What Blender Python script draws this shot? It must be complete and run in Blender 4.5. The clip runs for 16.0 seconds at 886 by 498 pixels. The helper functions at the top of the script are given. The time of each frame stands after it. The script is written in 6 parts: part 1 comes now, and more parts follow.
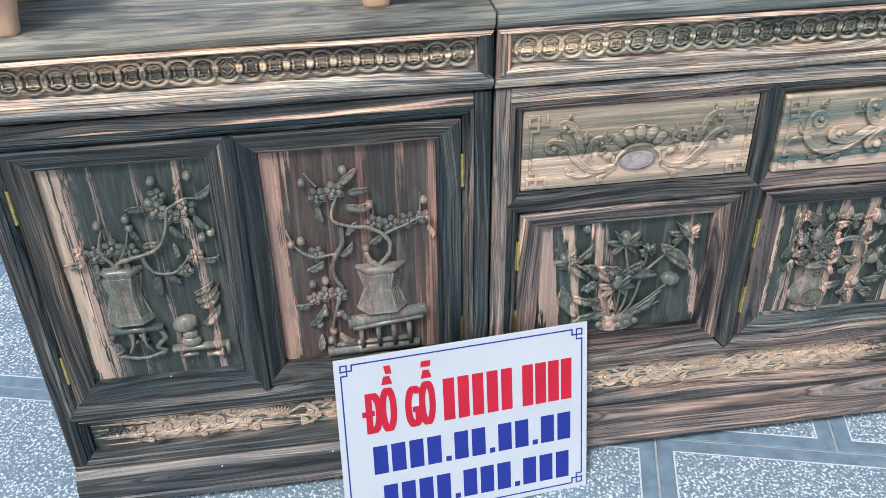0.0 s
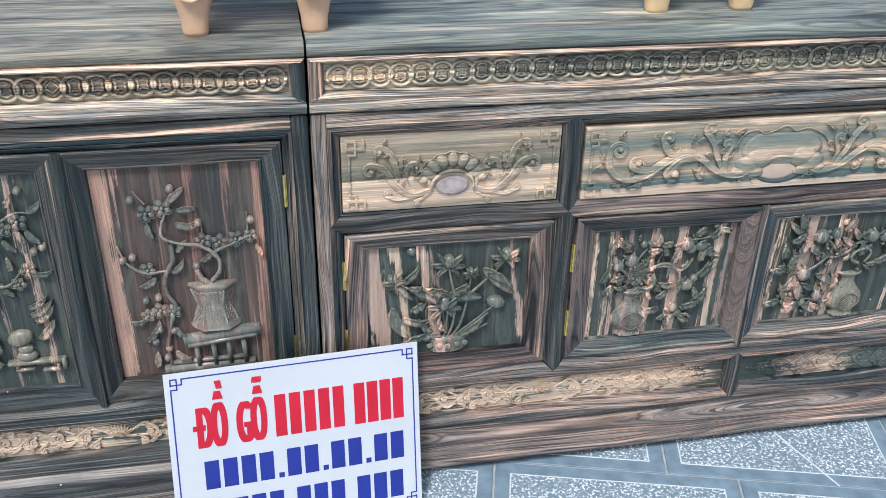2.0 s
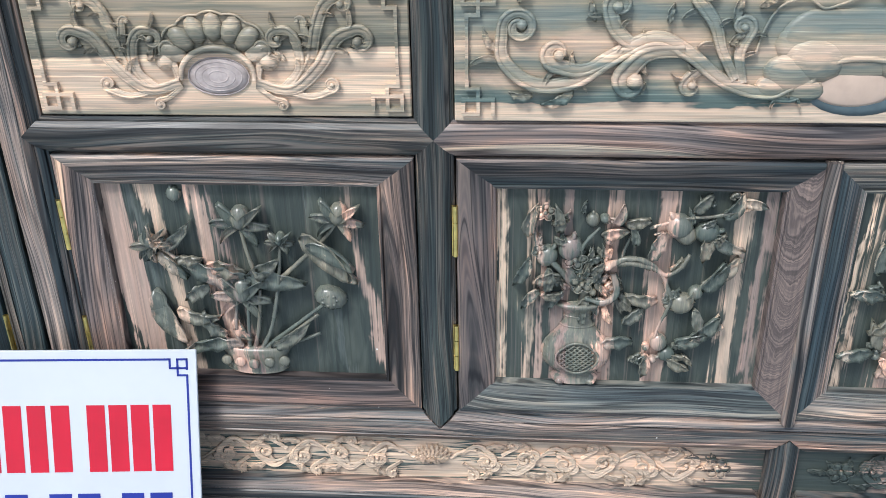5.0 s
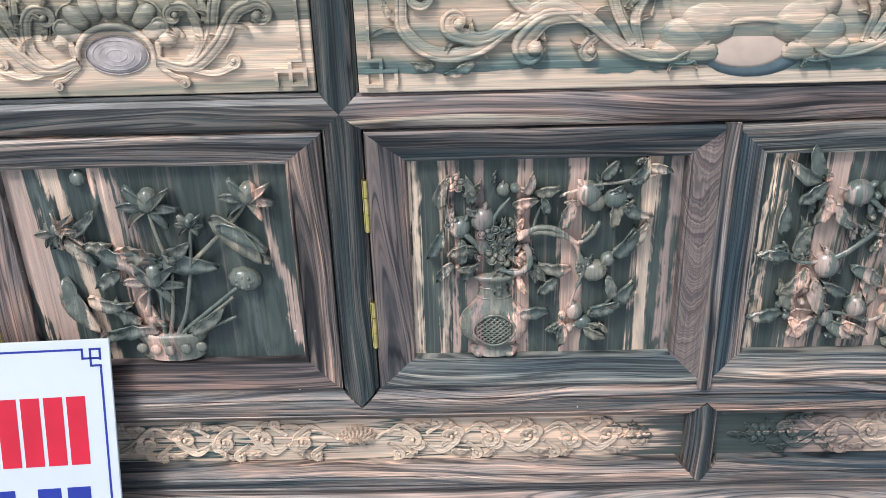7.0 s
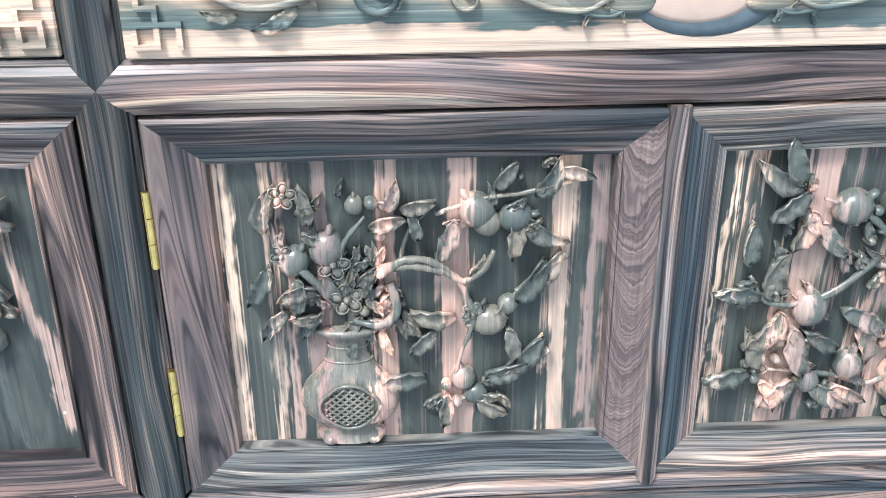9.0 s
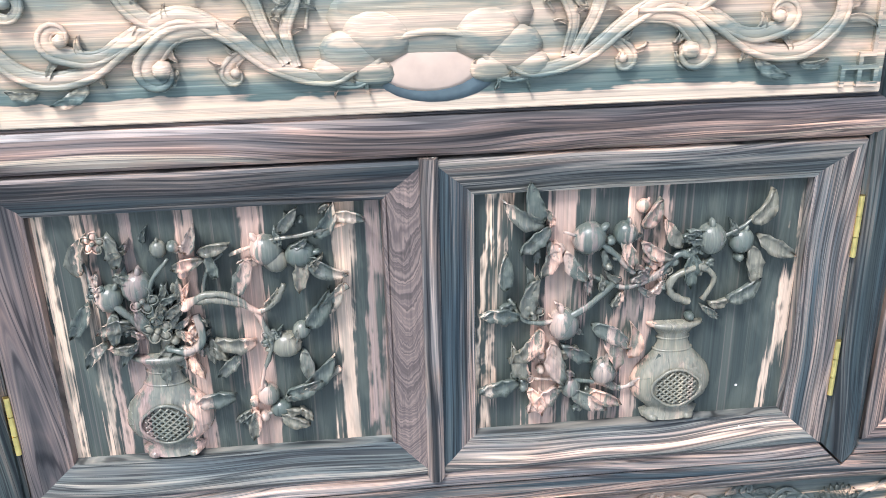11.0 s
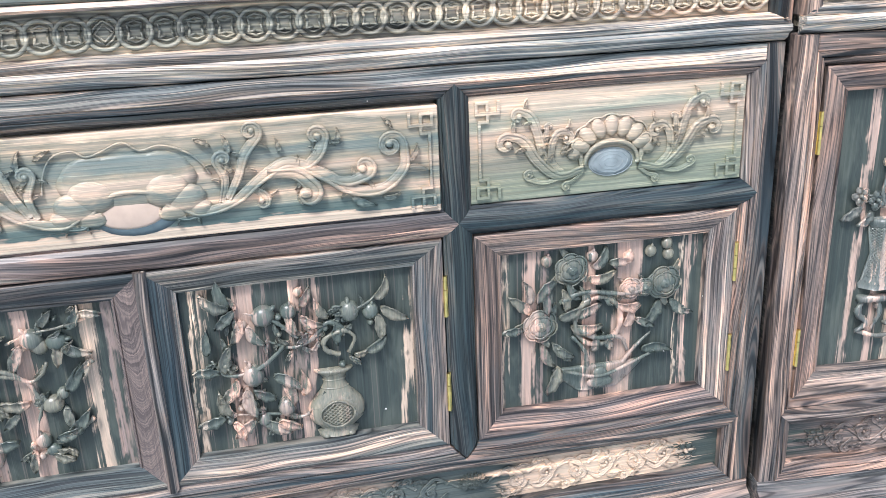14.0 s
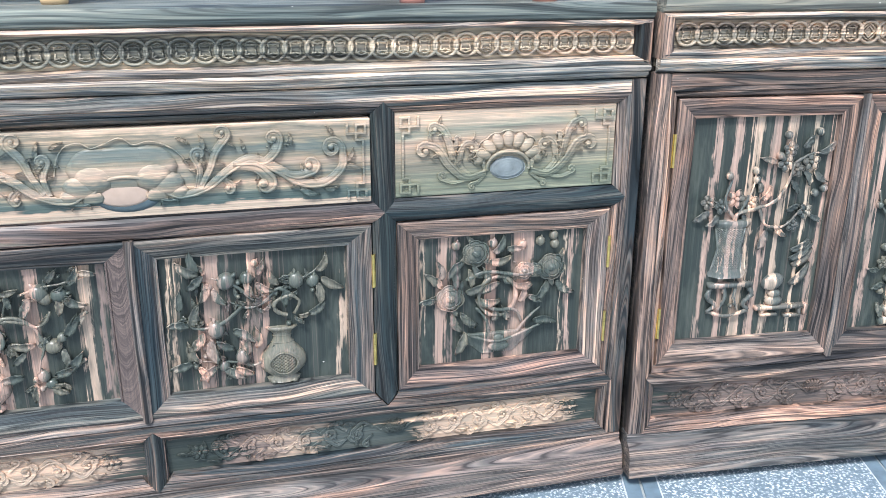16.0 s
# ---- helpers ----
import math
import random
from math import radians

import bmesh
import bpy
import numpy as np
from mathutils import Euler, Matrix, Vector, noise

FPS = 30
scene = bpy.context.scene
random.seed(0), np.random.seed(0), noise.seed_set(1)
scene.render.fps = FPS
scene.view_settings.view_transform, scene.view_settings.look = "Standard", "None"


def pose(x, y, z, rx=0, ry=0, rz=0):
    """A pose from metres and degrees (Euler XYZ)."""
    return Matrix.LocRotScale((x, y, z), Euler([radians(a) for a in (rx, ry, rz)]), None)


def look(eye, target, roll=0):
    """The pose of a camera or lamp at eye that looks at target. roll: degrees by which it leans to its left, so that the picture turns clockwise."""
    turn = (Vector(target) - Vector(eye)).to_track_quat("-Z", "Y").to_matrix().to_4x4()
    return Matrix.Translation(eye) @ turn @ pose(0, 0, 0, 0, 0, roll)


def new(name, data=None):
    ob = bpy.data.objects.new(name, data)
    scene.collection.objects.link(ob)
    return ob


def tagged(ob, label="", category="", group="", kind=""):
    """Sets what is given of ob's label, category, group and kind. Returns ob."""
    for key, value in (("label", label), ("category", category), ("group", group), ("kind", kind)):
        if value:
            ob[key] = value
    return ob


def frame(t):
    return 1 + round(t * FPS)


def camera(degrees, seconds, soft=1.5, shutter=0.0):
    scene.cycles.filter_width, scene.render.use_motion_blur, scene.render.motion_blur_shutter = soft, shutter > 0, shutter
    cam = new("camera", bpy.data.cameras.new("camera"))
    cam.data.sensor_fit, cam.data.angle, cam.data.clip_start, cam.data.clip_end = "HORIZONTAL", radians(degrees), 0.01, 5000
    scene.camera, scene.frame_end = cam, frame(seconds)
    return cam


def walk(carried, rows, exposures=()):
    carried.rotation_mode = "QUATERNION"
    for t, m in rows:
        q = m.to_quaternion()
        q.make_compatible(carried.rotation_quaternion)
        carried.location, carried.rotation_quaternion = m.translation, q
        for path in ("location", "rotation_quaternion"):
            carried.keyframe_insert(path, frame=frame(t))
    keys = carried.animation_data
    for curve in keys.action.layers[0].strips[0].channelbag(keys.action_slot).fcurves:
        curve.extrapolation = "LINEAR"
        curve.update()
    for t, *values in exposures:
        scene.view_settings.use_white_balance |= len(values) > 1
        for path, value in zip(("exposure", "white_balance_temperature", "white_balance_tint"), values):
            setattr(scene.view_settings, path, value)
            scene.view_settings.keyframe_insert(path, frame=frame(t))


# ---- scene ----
cam = camera(52.0, 16.0, soft=0.7)
PATH = [
    (0, (-1.106, -1.238, 1.344), (-0.876, 0.402, 0.223), -0.9),
    (0.5, (-1.061, -1.325, 1.328), (-0.794, 0.349, 0.267), -0.4),
    (1, (-0.998, -1.375, 1.327), (-0.708, 0.315, 0.296), -0.2),
    (1.5, (-0.941, -1.392, 1.326), (-0.622, 0.313, 0.331), 0.3),
    (2, (-0.904, -1.406, 1.306), (-0.566, 0.309, 0.335), 1.2),
    (2.5, (-0.802, -1.39, 1.228), (-0.464, 0.357, 0.313), 1.9),
    (3, (-0.621, -1.288, 1.226), (-0.343, 0.451, 0.278), 2.7),
    (3.2, (-0.585, -1.257, 1.232), (-0.333, 0.47, 0.256), 3.2),
    (5.3, (-0.311, -0.847, 0.861), (-0.488, 0.937, -0.026), -1.7),
    (5.5, (-0.313, -0.859, 0.861), (-0.492, 0.916, -0.043), -1.9),
    (6, (-0.324, -0.893, 0.858), (-0.469, 0.873, -0.068), -1.9),
    (6.5, (-0.291, -0.92, 0.879), (-0.394, 0.848, -0.052), -1.8),
    (7, (-0.281, -0.877, 0.849), (-0.321, 0.918, -0.033), -1.7),
    (7.5, (-0.241, -0.608, 0.683), (-0.275, 1.259, -0.031), -2.5),
    (8, (-0.235, -0.612, 0.687), (-0.239, 1.251, -0.041), -2.4),
    (8.2, (-0.235, -0.611, 0.704), (-0.21, 1.237, -0.06), -1.9),
    (10.5, (-0.081, -0.618, 0.729), (0.058, 1.202, -0.088), -0.6),
    (11, (-0.063, -0.724, 0.768), (0.113, 1.119, 0.012), -1.2),
    (11.5, (-0.051, -0.922, 0.87), (0.162, 0.927, 0.138), -1.1),
    (12, (-0.028, -0.958, 0.91), (0.235, 0.886, 0.18), -1.2),
    (12.5, (0.016, -1.016, 0.953), (0.306, 0.822, 0.221), -1.7),
    (13, (0.056, -1.042, 0.95), (0.399, 0.794, 0.234), -1.6),
    (13.5, (0.106, -1.075, 0.95), (0.464, 0.763, 0.247), -2.1),
    (14, (0.151, -1.104, 0.95), (0.532, 0.736, 0.264), -2.3),
    (14.5, (0.197, -1.132, 0.952), (0.596, 0.709, 0.281), -2.3),
    (15, (0.172, -1.226, 0.994), (0.584, 0.602, 0.295), -1.8),
    (15.5, (0.14, -1.34, 1.032), (0.576, 0.482, 0.331), -0.7),
    (16, (0.141, -1.417, 1.008), (0.606, 0.414, 0.351), 0.3),
]
walk(cam, [(t, look(eye, target, roll)) for t, eye, target, roll in PATH], ((0.0, 0.40, 6100, 10), (2.5, 0.52, 6100, 10), (5.5, 0.62, 6080, 10), (7.0, 0.63, 6060, 11), (7.5, 0.88, 6150, 14), (7.8, 1.22, 6120, 14), (10.5, 1.22, 5970, 14), (12.5, 1.01, 5990, 13), (14.5, 0.97, 5990, 12), (16.0, 0.83, 5990, 11)))

# ---------------------------------------------------------------- light
world = bpy.data.worlds.new("sky")
scene.world = world
world.use_nodes = True
wn = world.node_tree
sky = wn.nodes.new("ShaderNodeTexSky")
sky.sky_type, sky.sun_disc = "NISHITA", False
sky.sun_elevation, sky.sun_rotation = radians(52), radians(200)
sky.air_density, sky.dust_density, sky.ozone_density = 1.0, 2.5, 1.0
wn.links.new(sky.outputs[0], wn.nodes["Background"].inputs[0])
wn.nodes["Background"].inputs[1].default_value = 0.125
sun = new("sun", bpy.data.lights.new("sun", "SUN"))
sun.data.energy, sun.data.angle, sun.data.color = 2.4, radians(14), (1.0, 0.97, 0.93)
sun.matrix_world = look((-2.2, -3.2, 6.0), (0, 0, 0.5))


# ---------------------------------------------------------------- materials
def ramp_node(nt, stops):
    r = nt.nodes.new("ShaderNodeValToRGB")
    e = r.color_ramp.elements
    while len(e) < len(stops):
        e.new(0.5)
    for el, (p, c) in zip(e, stops):
        el.position, el.color = p, (*c, 1)
    return r


def math_node(nt, op, a, b=None):
    m = nt.nodes.new("ShaderNodeMath")
    m.operation = op
    for i, s in enumerate((a, b)):
        if s is None:
            continue
        if isinstance(s, (int, float)):
            m.inputs[i].default_value = s
        else:
            nt.links.new(s, m.inputs[i])
    return m.outputs[0]


def noise_node(nt, vec, scale, detail=3.0, rough=0.55, distortion=0.0):
    n = nt.nodes.new("ShaderNodeTexNoise")
    n.inputs["Scale"].default_value, n.inputs["Detail"].default_value = scale, detail
    n.inputs["Roughness"].default_value, n.inputs["Distortion"].default_value = rough, distortion
    nt.links.new(vec, n.inputs["Vector"])
    return n.outputs[0]


def specked(nt, vec, colour):
    """Scattered flecks of pale sanding dust."""
    vo = nt.nodes.new("ShaderNodeTexVoronoi")
    vo.inputs["Scale"].default_value = 34.0
    nt.links.new(vec, vo.inputs["Vector"])
    sepc = nt.nodes.new("ShaderNodeSeparateColor")
    nt.links.new(vo.outputs["Color"], sepc.inputs[0])
    rare = math_node(nt, "GREATER_THAN", sepc.outputs[0], 0.90)
    near = math_node(nt, "LESS_THAN", vo.outputs["Distance"], 0.045)
    mx = nt.nodes.new("ShaderNodeMix")
    mx.data_type = "RGBA"
    nt.links.new(math_node(nt, "MULTIPLY", rare, near), mx.inputs[0])
    nt.links.new(colour, mx.inputs[6])
    mx.inputs[7].default_value = (0.62, 0.60, 0.55, 1)
    return mx.outputs[2]


def wood(name, axis, stops, across=9.0, shuffle=True, rough=0.42, wave=0.05, spread=0.14, bump=0.25, patchy=0.22, figure=0.35, arches=1.3, mottle=1.0):
    """Striped ebony sawn from a log: growth rings meet the face as long streaks or as arched figure, in bands of dark, brown and sapwood."""
    mat = bpy.data.materials.new(name)
    mat.use_nodes = True
    nt = mat.node_tree
    b = nt.nodes["Principled BSDF"]
    tc = nt.nodes.new("ShaderNodeTexCoord")
    sep = nt.nodes.new("ShaderNodeSeparateXYZ")
    nt.links.new(tc.outputs["Object"], sep.inputs[0])
    info = nt.nodes.new("ShaderNodeObjectInfo")
    along, side, deep = (sep.outputs[{"x": 0, "y": 1, "z": 2}[c]] for c in {"x": "xzy", "z": "zxy", "y": "yxz"}[axis])
    M = lambda op, a, b=None: math_node(nt, op, a, b)
    if shuffle:
        along = M("ADD", along, M("MULTIPLY", info.outputs["Random"], 31.7))
        side = M("ADD", side, M("MULTIPLY", info.outputs["Random"], 17.3))
    def vec(a, s, d):
        c = nt.nodes.new("ShaderNodeCombineXYZ")
        for i, (q, k) in enumerate(((along, a), (s, 1.0), (deep, d))):
            nt.links.new(M("MULTIPLY", q, k) if k != 1.0 else q, c.inputs[i])
        return c.outputs[0]
    # grain wanders slowly, and the pith comes nearer and goes farther along the board
    slow = noise_node(nt, vec(2.2, M("MULTIPLY", side, 5.0), 4.0), 1.0, 2.0, 0.45)
    side = M("ADD", side, M("MULTIPLY", M("SUBTRACT", slow, 0.5), wave))
    if figure:
        pith = noise_node(nt, vec(arches, M("MULTIPLY", side, 0.8), 2.0), 1.0, 1.0, 0.4)
        near = M("SUBTRACT", M("PINGPONG", side, 0.13), 0.03)
        far = M("MULTIPLY", M("SUBTRACT", pith, 0.25), 0.16 * figure)
        rho = M("SQRT", M("ADD", M("MULTIPLY", near, near), M("MULTIPLY", far, far)))
    else:
        rho = side
    def rings(a, s, d, detail=2.0, rough=0.5, distortion=0.0):
        return noise_node(nt, vec(a, M("MULTIPLY", rho, s), d), 1.0, detail, rough, distortion)
    bands = rings(0.8, across * 1.3, 8.0, 2.0, 0.5, 0.25)
    streak = rings(1.5, across * 6.0, 20.0, 3.0, 0.62, 0.2)
    fine = rings(2.6, 190.0, 40.0, 3.0, 0.65, 0.1)
    veins = rings(1.9, 95.0, 25.0, 3.0, 0.6, 0.2)
    pores = noise_node(nt, vec(9.0, M("MULTIPLY", side, 1000.0), 60.0), 1.0, 2.0, 0.6)
    clear = noise_node(nt, vec(3.5, M("MULTIPLY", side, 16.0), 8.0), 1.0, 2.0)
    f = M("ADD", M("MULTIPLY", bands, 0.60), M("MULTIPLY", streak, 0.40))
    f = M("ADD", f, M("MULTIPLY", M("SUBTRACT", fine, 0.5), 0.24))
    if shuffle:
        f = M("ADD", f, M("MULTIPLY", M("SUBTRACT", info.outputs["Random"], 0.5), spread))
    f = M("ADD", M("MULTIPLY", M("SUBTRACT", f, 0.5), 3.1), 0.48)
    r = ramp_node(nt, stops)
    nt.links.new(f, r.inputs[0])
    def times(a, c, k):
        mix = nt.nodes.new("ShaderNodeMix")
        mix.data_type, mix.blend_type = "RGBA", "MULTIPLY"
        if isinstance(k, float):
            mix.inputs[0].default_value = k
        else:
            nt.links.new(k, mix.inputs[0])
        nt.links.new(a, mix.inputs[6])
        nt.links.new(c, mix.inputs[7])
        return mix.outputs[2]
    # fine lines come and go along the board
    line = ramp_node(nt, ((0.35, (0.42, 0.44, 0.46)), (0.45, (0.86, 0.88, 0.89)), (0.53, (1.08, 1.07, 1.05)), (0.63, (1.7, 1.6, 1.5))))
    nt.links.new(M("ADD", M("MULTIPLY", fine, 0.7), M("MULTIPLY", pores, 0.3)), line.inputs[0])
    show = ramp_node(nt, ((0.36, (0.35, 0.35, 0.35)), (0.60, (1.0, 1.0, 1.0))))
    nt.links.new(clear, show.inputs[0])
    col = times(r.outputs[0], line.outputs[0], show.outputs[0])
    vein = ramp_node(nt, ((0.36, (0.22, 0.23, 0.24)), (0.42, (0.72, 0.73, 0.74)), (0.47, (1.05, 1.04, 1.02)), (0.56, (1.12, 1.10, 1.06)), (0.64, (1.75, 1.62, 1.5))))
    nt.links.new(veins, vein.inputs[0])
    col = times(col, vein.outputs[0], 0.85)
    # black lines where one growth ring ends and the next begins
    ringed = rings(1.1, across * 4.2, 14.0, 3.0, 0.6, 0.3)
    edge = M("PINGPONG", M("ADD", M("MULTIPLY", ringed, 9.0), M("MULTIPLY", fine, 0.5)), 0.5)
    ink = ramp_node(nt, ((0.0, (0.16, 0.17, 0.19)), (0.07, (0.30, 0.31, 0.33)), (0.17, (0.95, 0.95, 0.95)), (0.30, (1.04, 1.04, 1.03)), (0.5, (1.62, 1.5, 1.4))))
    nt.links.new(edge, ink.inputs[0])
    col = times(col, ink.outputs[0], 0.85 * min(1.0, mottle + 0.3))
    patch = noise_node(nt, vec(2.4, M("MULTIPLY", side, across * 0.6), 9.0), 1.0, 3.0, 0.6, 0.5)
    shade = ramp_node(nt, ((0.30, (0.58, 0.64, 0.67)), (0.42, (0.90, 0.93, 0.95)), (0.50, (1.13, 1.02, 0.94)), (0.58, (0.96, 0.99, 1.0)), (0.70, (1.75, 1.42, 1.25))))
    nt.links.new(patch, shade.inputs[0])
    col = times(col, shade.outputs[0], mottle)
    if shuffle:
        hue = ramp_node(nt, ((0.0, (0.84, 0.98, 1.04)), (0.35, (0.96, 1.0, 1.0)), (0.65, (1.0, 0.99, 0.96)), (1.0, (1.08, 0.98, 0.92))))
        nt.links.new(M("FRACT", M("MULTIPLY", info.outputs["Random"], 57.31)), hue.inputs[0])
        col = times(col, hue.outputs[0], 1.0)
    nt.links.new(specked(nt, tc.outputs["Object"], col), b.inputs["Base Color"])
    dust = noise_node(nt, tc.outputs["Object"], 14.0, 4.0)
    nt.links.new(M("ADD", M("MULTIPLY", dust, patchy), rough - patchy / 2), b.inputs["Roughness"])
    b.inputs["Specular IOR Level"].default_value = 0.38
    bp = nt.nodes.new("ShaderNodeBump")
    bp.inputs["Strength"].default_value, bp.inputs["Distance"].default_value = bump, 0.0012
    nt.links.new(M("ADD", fine, M("MULTIPLY", pores, 0.5)), bp.inputs["Height"])
    nt.links.new(bp.outputs[0], b.inputs["Normal"])
    return mat


DK, GM, BR, PB, PK, TN, CR = (0.022, 0.031, 0.036), (0.085, 0.102, 0.096), (0.098, 0.083, 0.077), (0.20, 0.155, 0.138), (0.37, 0.27, 0.222), (0.44, 0.34, 0.262), (0.55, 0.435, 0.33)
EBONY = ((0.0, DK), (0.22, (0.036, 0.049, 0.057)), (0.30, BR), (0.34, (0.040, 0.050, 0.055)), (0.40, (0.100, 0.098, 0.096)), (0.45, BR), (0.49, PB), (0.53, (0.064, 0.068, 0.070)), (0.58, (0.145, 0.130, 0.120)),
         (0.63, PB), (0.66, BR), (0.71, (0.26, 0.20, 0.172)), (0.76, (0.105, 0.095, 0.09)), (0.82, (0.30, 0.23, 0.195)), (0.87, PB), (0.93, PB), (1.0, PK))
NIGHT = ((0.0, (0.014, 0.022, 0.025)), (0.30, (0.024, 0.036, 0.040)), (0.40, (0.054, 0.056, 0.055)), (0.46, (0.030, 0.041, 0.044)), (0.54, (0.078, 0.074, 0.070)), (0.60, (0.038, 0.049, 0.052)), (0.70, (0.105, 0.096, 0.09)), (0.78, (0.05, 0.058, 0.058)), (0.88, PB), (1.0, PK))
WARM = ((0.0, DK), (0.22, (0.045, 0.043, 0.043)), (0.32, (0.105, 0.086, 0.079)), (0.38, (0.052, 0.050, 0.050)), (0.46, (0.15, 0.116, 0.104)), (0.50, (0.075, 0.067, 0.064)), (0.57, (0.18, 0.139, 0.124)), (0.62, (0.074, 0.062, 0.058)), (0.68, (0.22, 0.165, 0.142)), (0.74, (0.15, 0.116, 0.104)), (0.82, (0.30, 0.22, 0.18)), (0.88, (0.16, 0.124, 0.11)), (1.0, PK))
TAWNY = ((0.0, DK), (0.22, (0.06, 0.058, 0.058)), (0.32, (0.15, 0.122, 0.11)), (0.38, (0.075, 0.07, 0.069)), (0.46, (0.22, 0.168, 0.146)), (0.50, (0.11, 0.097, 0.09)), (0.57, (0.27, 0.205, 0.176)), (0.62, (0.11, 0.09, 0.083)), (0.68, (0.33, 0.245, 0.205)), (0.74, PB), (0.82, PK), (0.88, PB), (1.0, TN))
RUSSET = ((0.0, (0.03, 0.029, 0.03)), (0.25, (0.066, 0.056, 0.055)), (0.36, (0.12, 0.093, 0.087)), (0.44, (0.08, 0.065, 0.063)), (0.52, (0.165, 0.125, 0.112)), (0.60, (0.11, 0.083, 0.078)), (0.68, (0.25, 0.172, 0.143)), (0.76, (0.15, 0.11, 0.10)), (0.88, (0.34, 0.235, 0.19)), (1.0, TN))
SLATE = ((0.0, (0.036, 0.043, 0.044)), (0.26, (0.070, 0.077, 0.075)), (0.36, (0.125, 0.124, 0.116)), (0.44, (0.072, 0.077, 0.075)), (0.52, (0.145, 0.138, 0.126)), (0.60, (0.09, 0.091, 0.087)), (0.68, (0.19, 0.165, 0.142)), (0.76, (0.105, 0.10, 0.095)), (0.88, (0.24, 0.19, 0.16)), (1.0, PK))
STREAKY = ((0.0, (0.075, 0.095, 0.10)), (0.18, (0.125, 0.142, 0.142)), (0.28, (0.27, 0.255, 0.235)), (0.34, (0.125, 0.14, 0.142)), (0.42, (0.31, 0.27, 0.242)), (0.48, (0.50, 0.40, 0.32)), (0.53, (0.18, 0.188, 0.182)), (0.60, (0.39, 0.315, 0.275)), (0.66, CR), (0.71, (0.27, 0.232, 0.21)), (0.78, TN), (0.86, (0.32, 0.258, 0.23)), (1.0, CR))
wood_h = wood("ebony_along", "x", EBONY, across=20.0, wave=0.055, spread=0.12, rough=0.38)
wood_v = wood("ebony_upright", "z", EBONY, across=22.0, wave=0.045, spread=0.12, rough=0.38)
night_h = wood("black_ebony_along", "x", NIGHT, across=20.0, wave=0.055, spread=0.10, rough=0.43)
night_v = wood("black_ebony_upright", "z", NIGHT, across=22.0, wave=0.045, spread=0.10, rough=0.43)
warm_h = wood("brown_ebony_along", "x", WARM, across=20.0, wave=0.055, spread=0.10, rough=0.38)
warm_v = wood("brown_ebony_upright", "z", WARM, across=22.0, wave=0.045, spread=0.10, rough=0.38)
tawny_h = wood("tawny_ebony_along", "x", TAWNY, across=14.0, wave=0.065, spread=0.08, rough=0.40)
tawny_v = wood("tawny_ebony_upright", "z", TAWNY, across=14.0, wave=0.06, spread=0.08, rough=0.40)
russet_h = wood("russet_ebony_along", "x", RUSSET, across=16.0, wave=0.06, spread=0.06, rough=0.40)
russet_v = wood("russet_ebony_upright", "z", RUSSET, across=16.0, wave=0.06, spread=0.06, rough=0.40)


def cathedral(name, xc, stops, cup=85.0, pitch=21.0):
    """A flat-sawn stile: growth rings as a ladder of nested cups down its middle."""
    mat = bpy.data.materials.new(name)
    mat.use_nodes = True
    nt = mat.node_tree
    b = nt.nodes["Principled BSDF"]
    tc = nt.nodes.new("ShaderNodeTexCoord")
    sep = nt.nodes.new("ShaderNodeSeparateXYZ")
    nt.links.new(tc.outputs["Object"], sep.inputs[0])
    M = lambda op, a, b=None: math_node(nt, op, a, b)
    def stretched(a, q):
        c = nt.nodes.new("ShaderNodeCombineXYZ")
        nt.links.new(M("MULTIPLY", sep.outputs[2], a), c.inputs[0])
        nt.links.new(M("MULTIPLY", sep.outputs[0], q), c.inputs[1])
        return c.outputs[0]
    sway = noise_node(nt, stretched(9.0, 14.0), 1.0, 2.0, 0.5)
    rough_edge = noise_node(nt, stretched(30.0, 130.0), 1.0, 3.0, 0.6)
    dx = M("ADD", M("SUBTRACT", sep.outputs[0], xc), M("MULTIPLY", M("SUBTRACT", sway, 0.5), 0.010))
    cups = M("SUBTRACT", sep.outputs[2], M("MULTIPLY", M("MULTIPLY", dx, dx), cup))
    level = M("ADD", M("MULTIPLY", cups, pitch), M("ADD", M("MULTIPLY", sway, 1.6), M("MULTIPLY", rough_edge, 0.35)))
    c1 = nt.nodes.new("ShaderNodeCombineXYZ")
    nt.links.new(level, c1.inputs[0])
    ring = noise_node(nt, c1.outputs[0], 1.9, 3.0, 0.65)
    r = ramp_node(nt, stops)
    nt.links.new(M("ADD", M("MULTIPLY", M("SUBTRACT", ring, 0.5), 2.6), 0.5), r.inputs[0])
    fine = noise_node(nt, stretched(8.0, 420.0), 1.0, 3.0, 0.65)
    tone = ramp_node(nt, ((0.3, (0.62, 0.62, 0.63)), (0.5, (1.0, 1.0, 1.0)), (0.7, (1.35, 1.3, 1.25))))
    nt.links.new(fine, tone.inputs[0])
    mix = nt.nodes.new("ShaderNodeMix")
    mix.data_type, mix.blend_type = "RGBA", "MULTIPLY"
    mix.inputs[0].default_value = 0.8
    nt.links.new(r.outputs[0], mix.inputs[6])
    nt.links.new(tone.outputs[0], mix.inputs[7])
    nt.links.new(specked(nt, tc.outputs["Object"], mix.outputs[2]), b.inputs["Base Color"])
    b.inputs["Roughness"].default_value = 0.42
    bp = nt.nodes.new("ShaderNodeBump")
    bp.inputs["Strength"].default_value, bp.inputs["Distance"].default_value = 0.25, 0.0012
    nt.links.new(fine, bp.inputs["Height"])
    nt.links.new(bp.outputs[0], b.inputs["Normal"])
    return mat


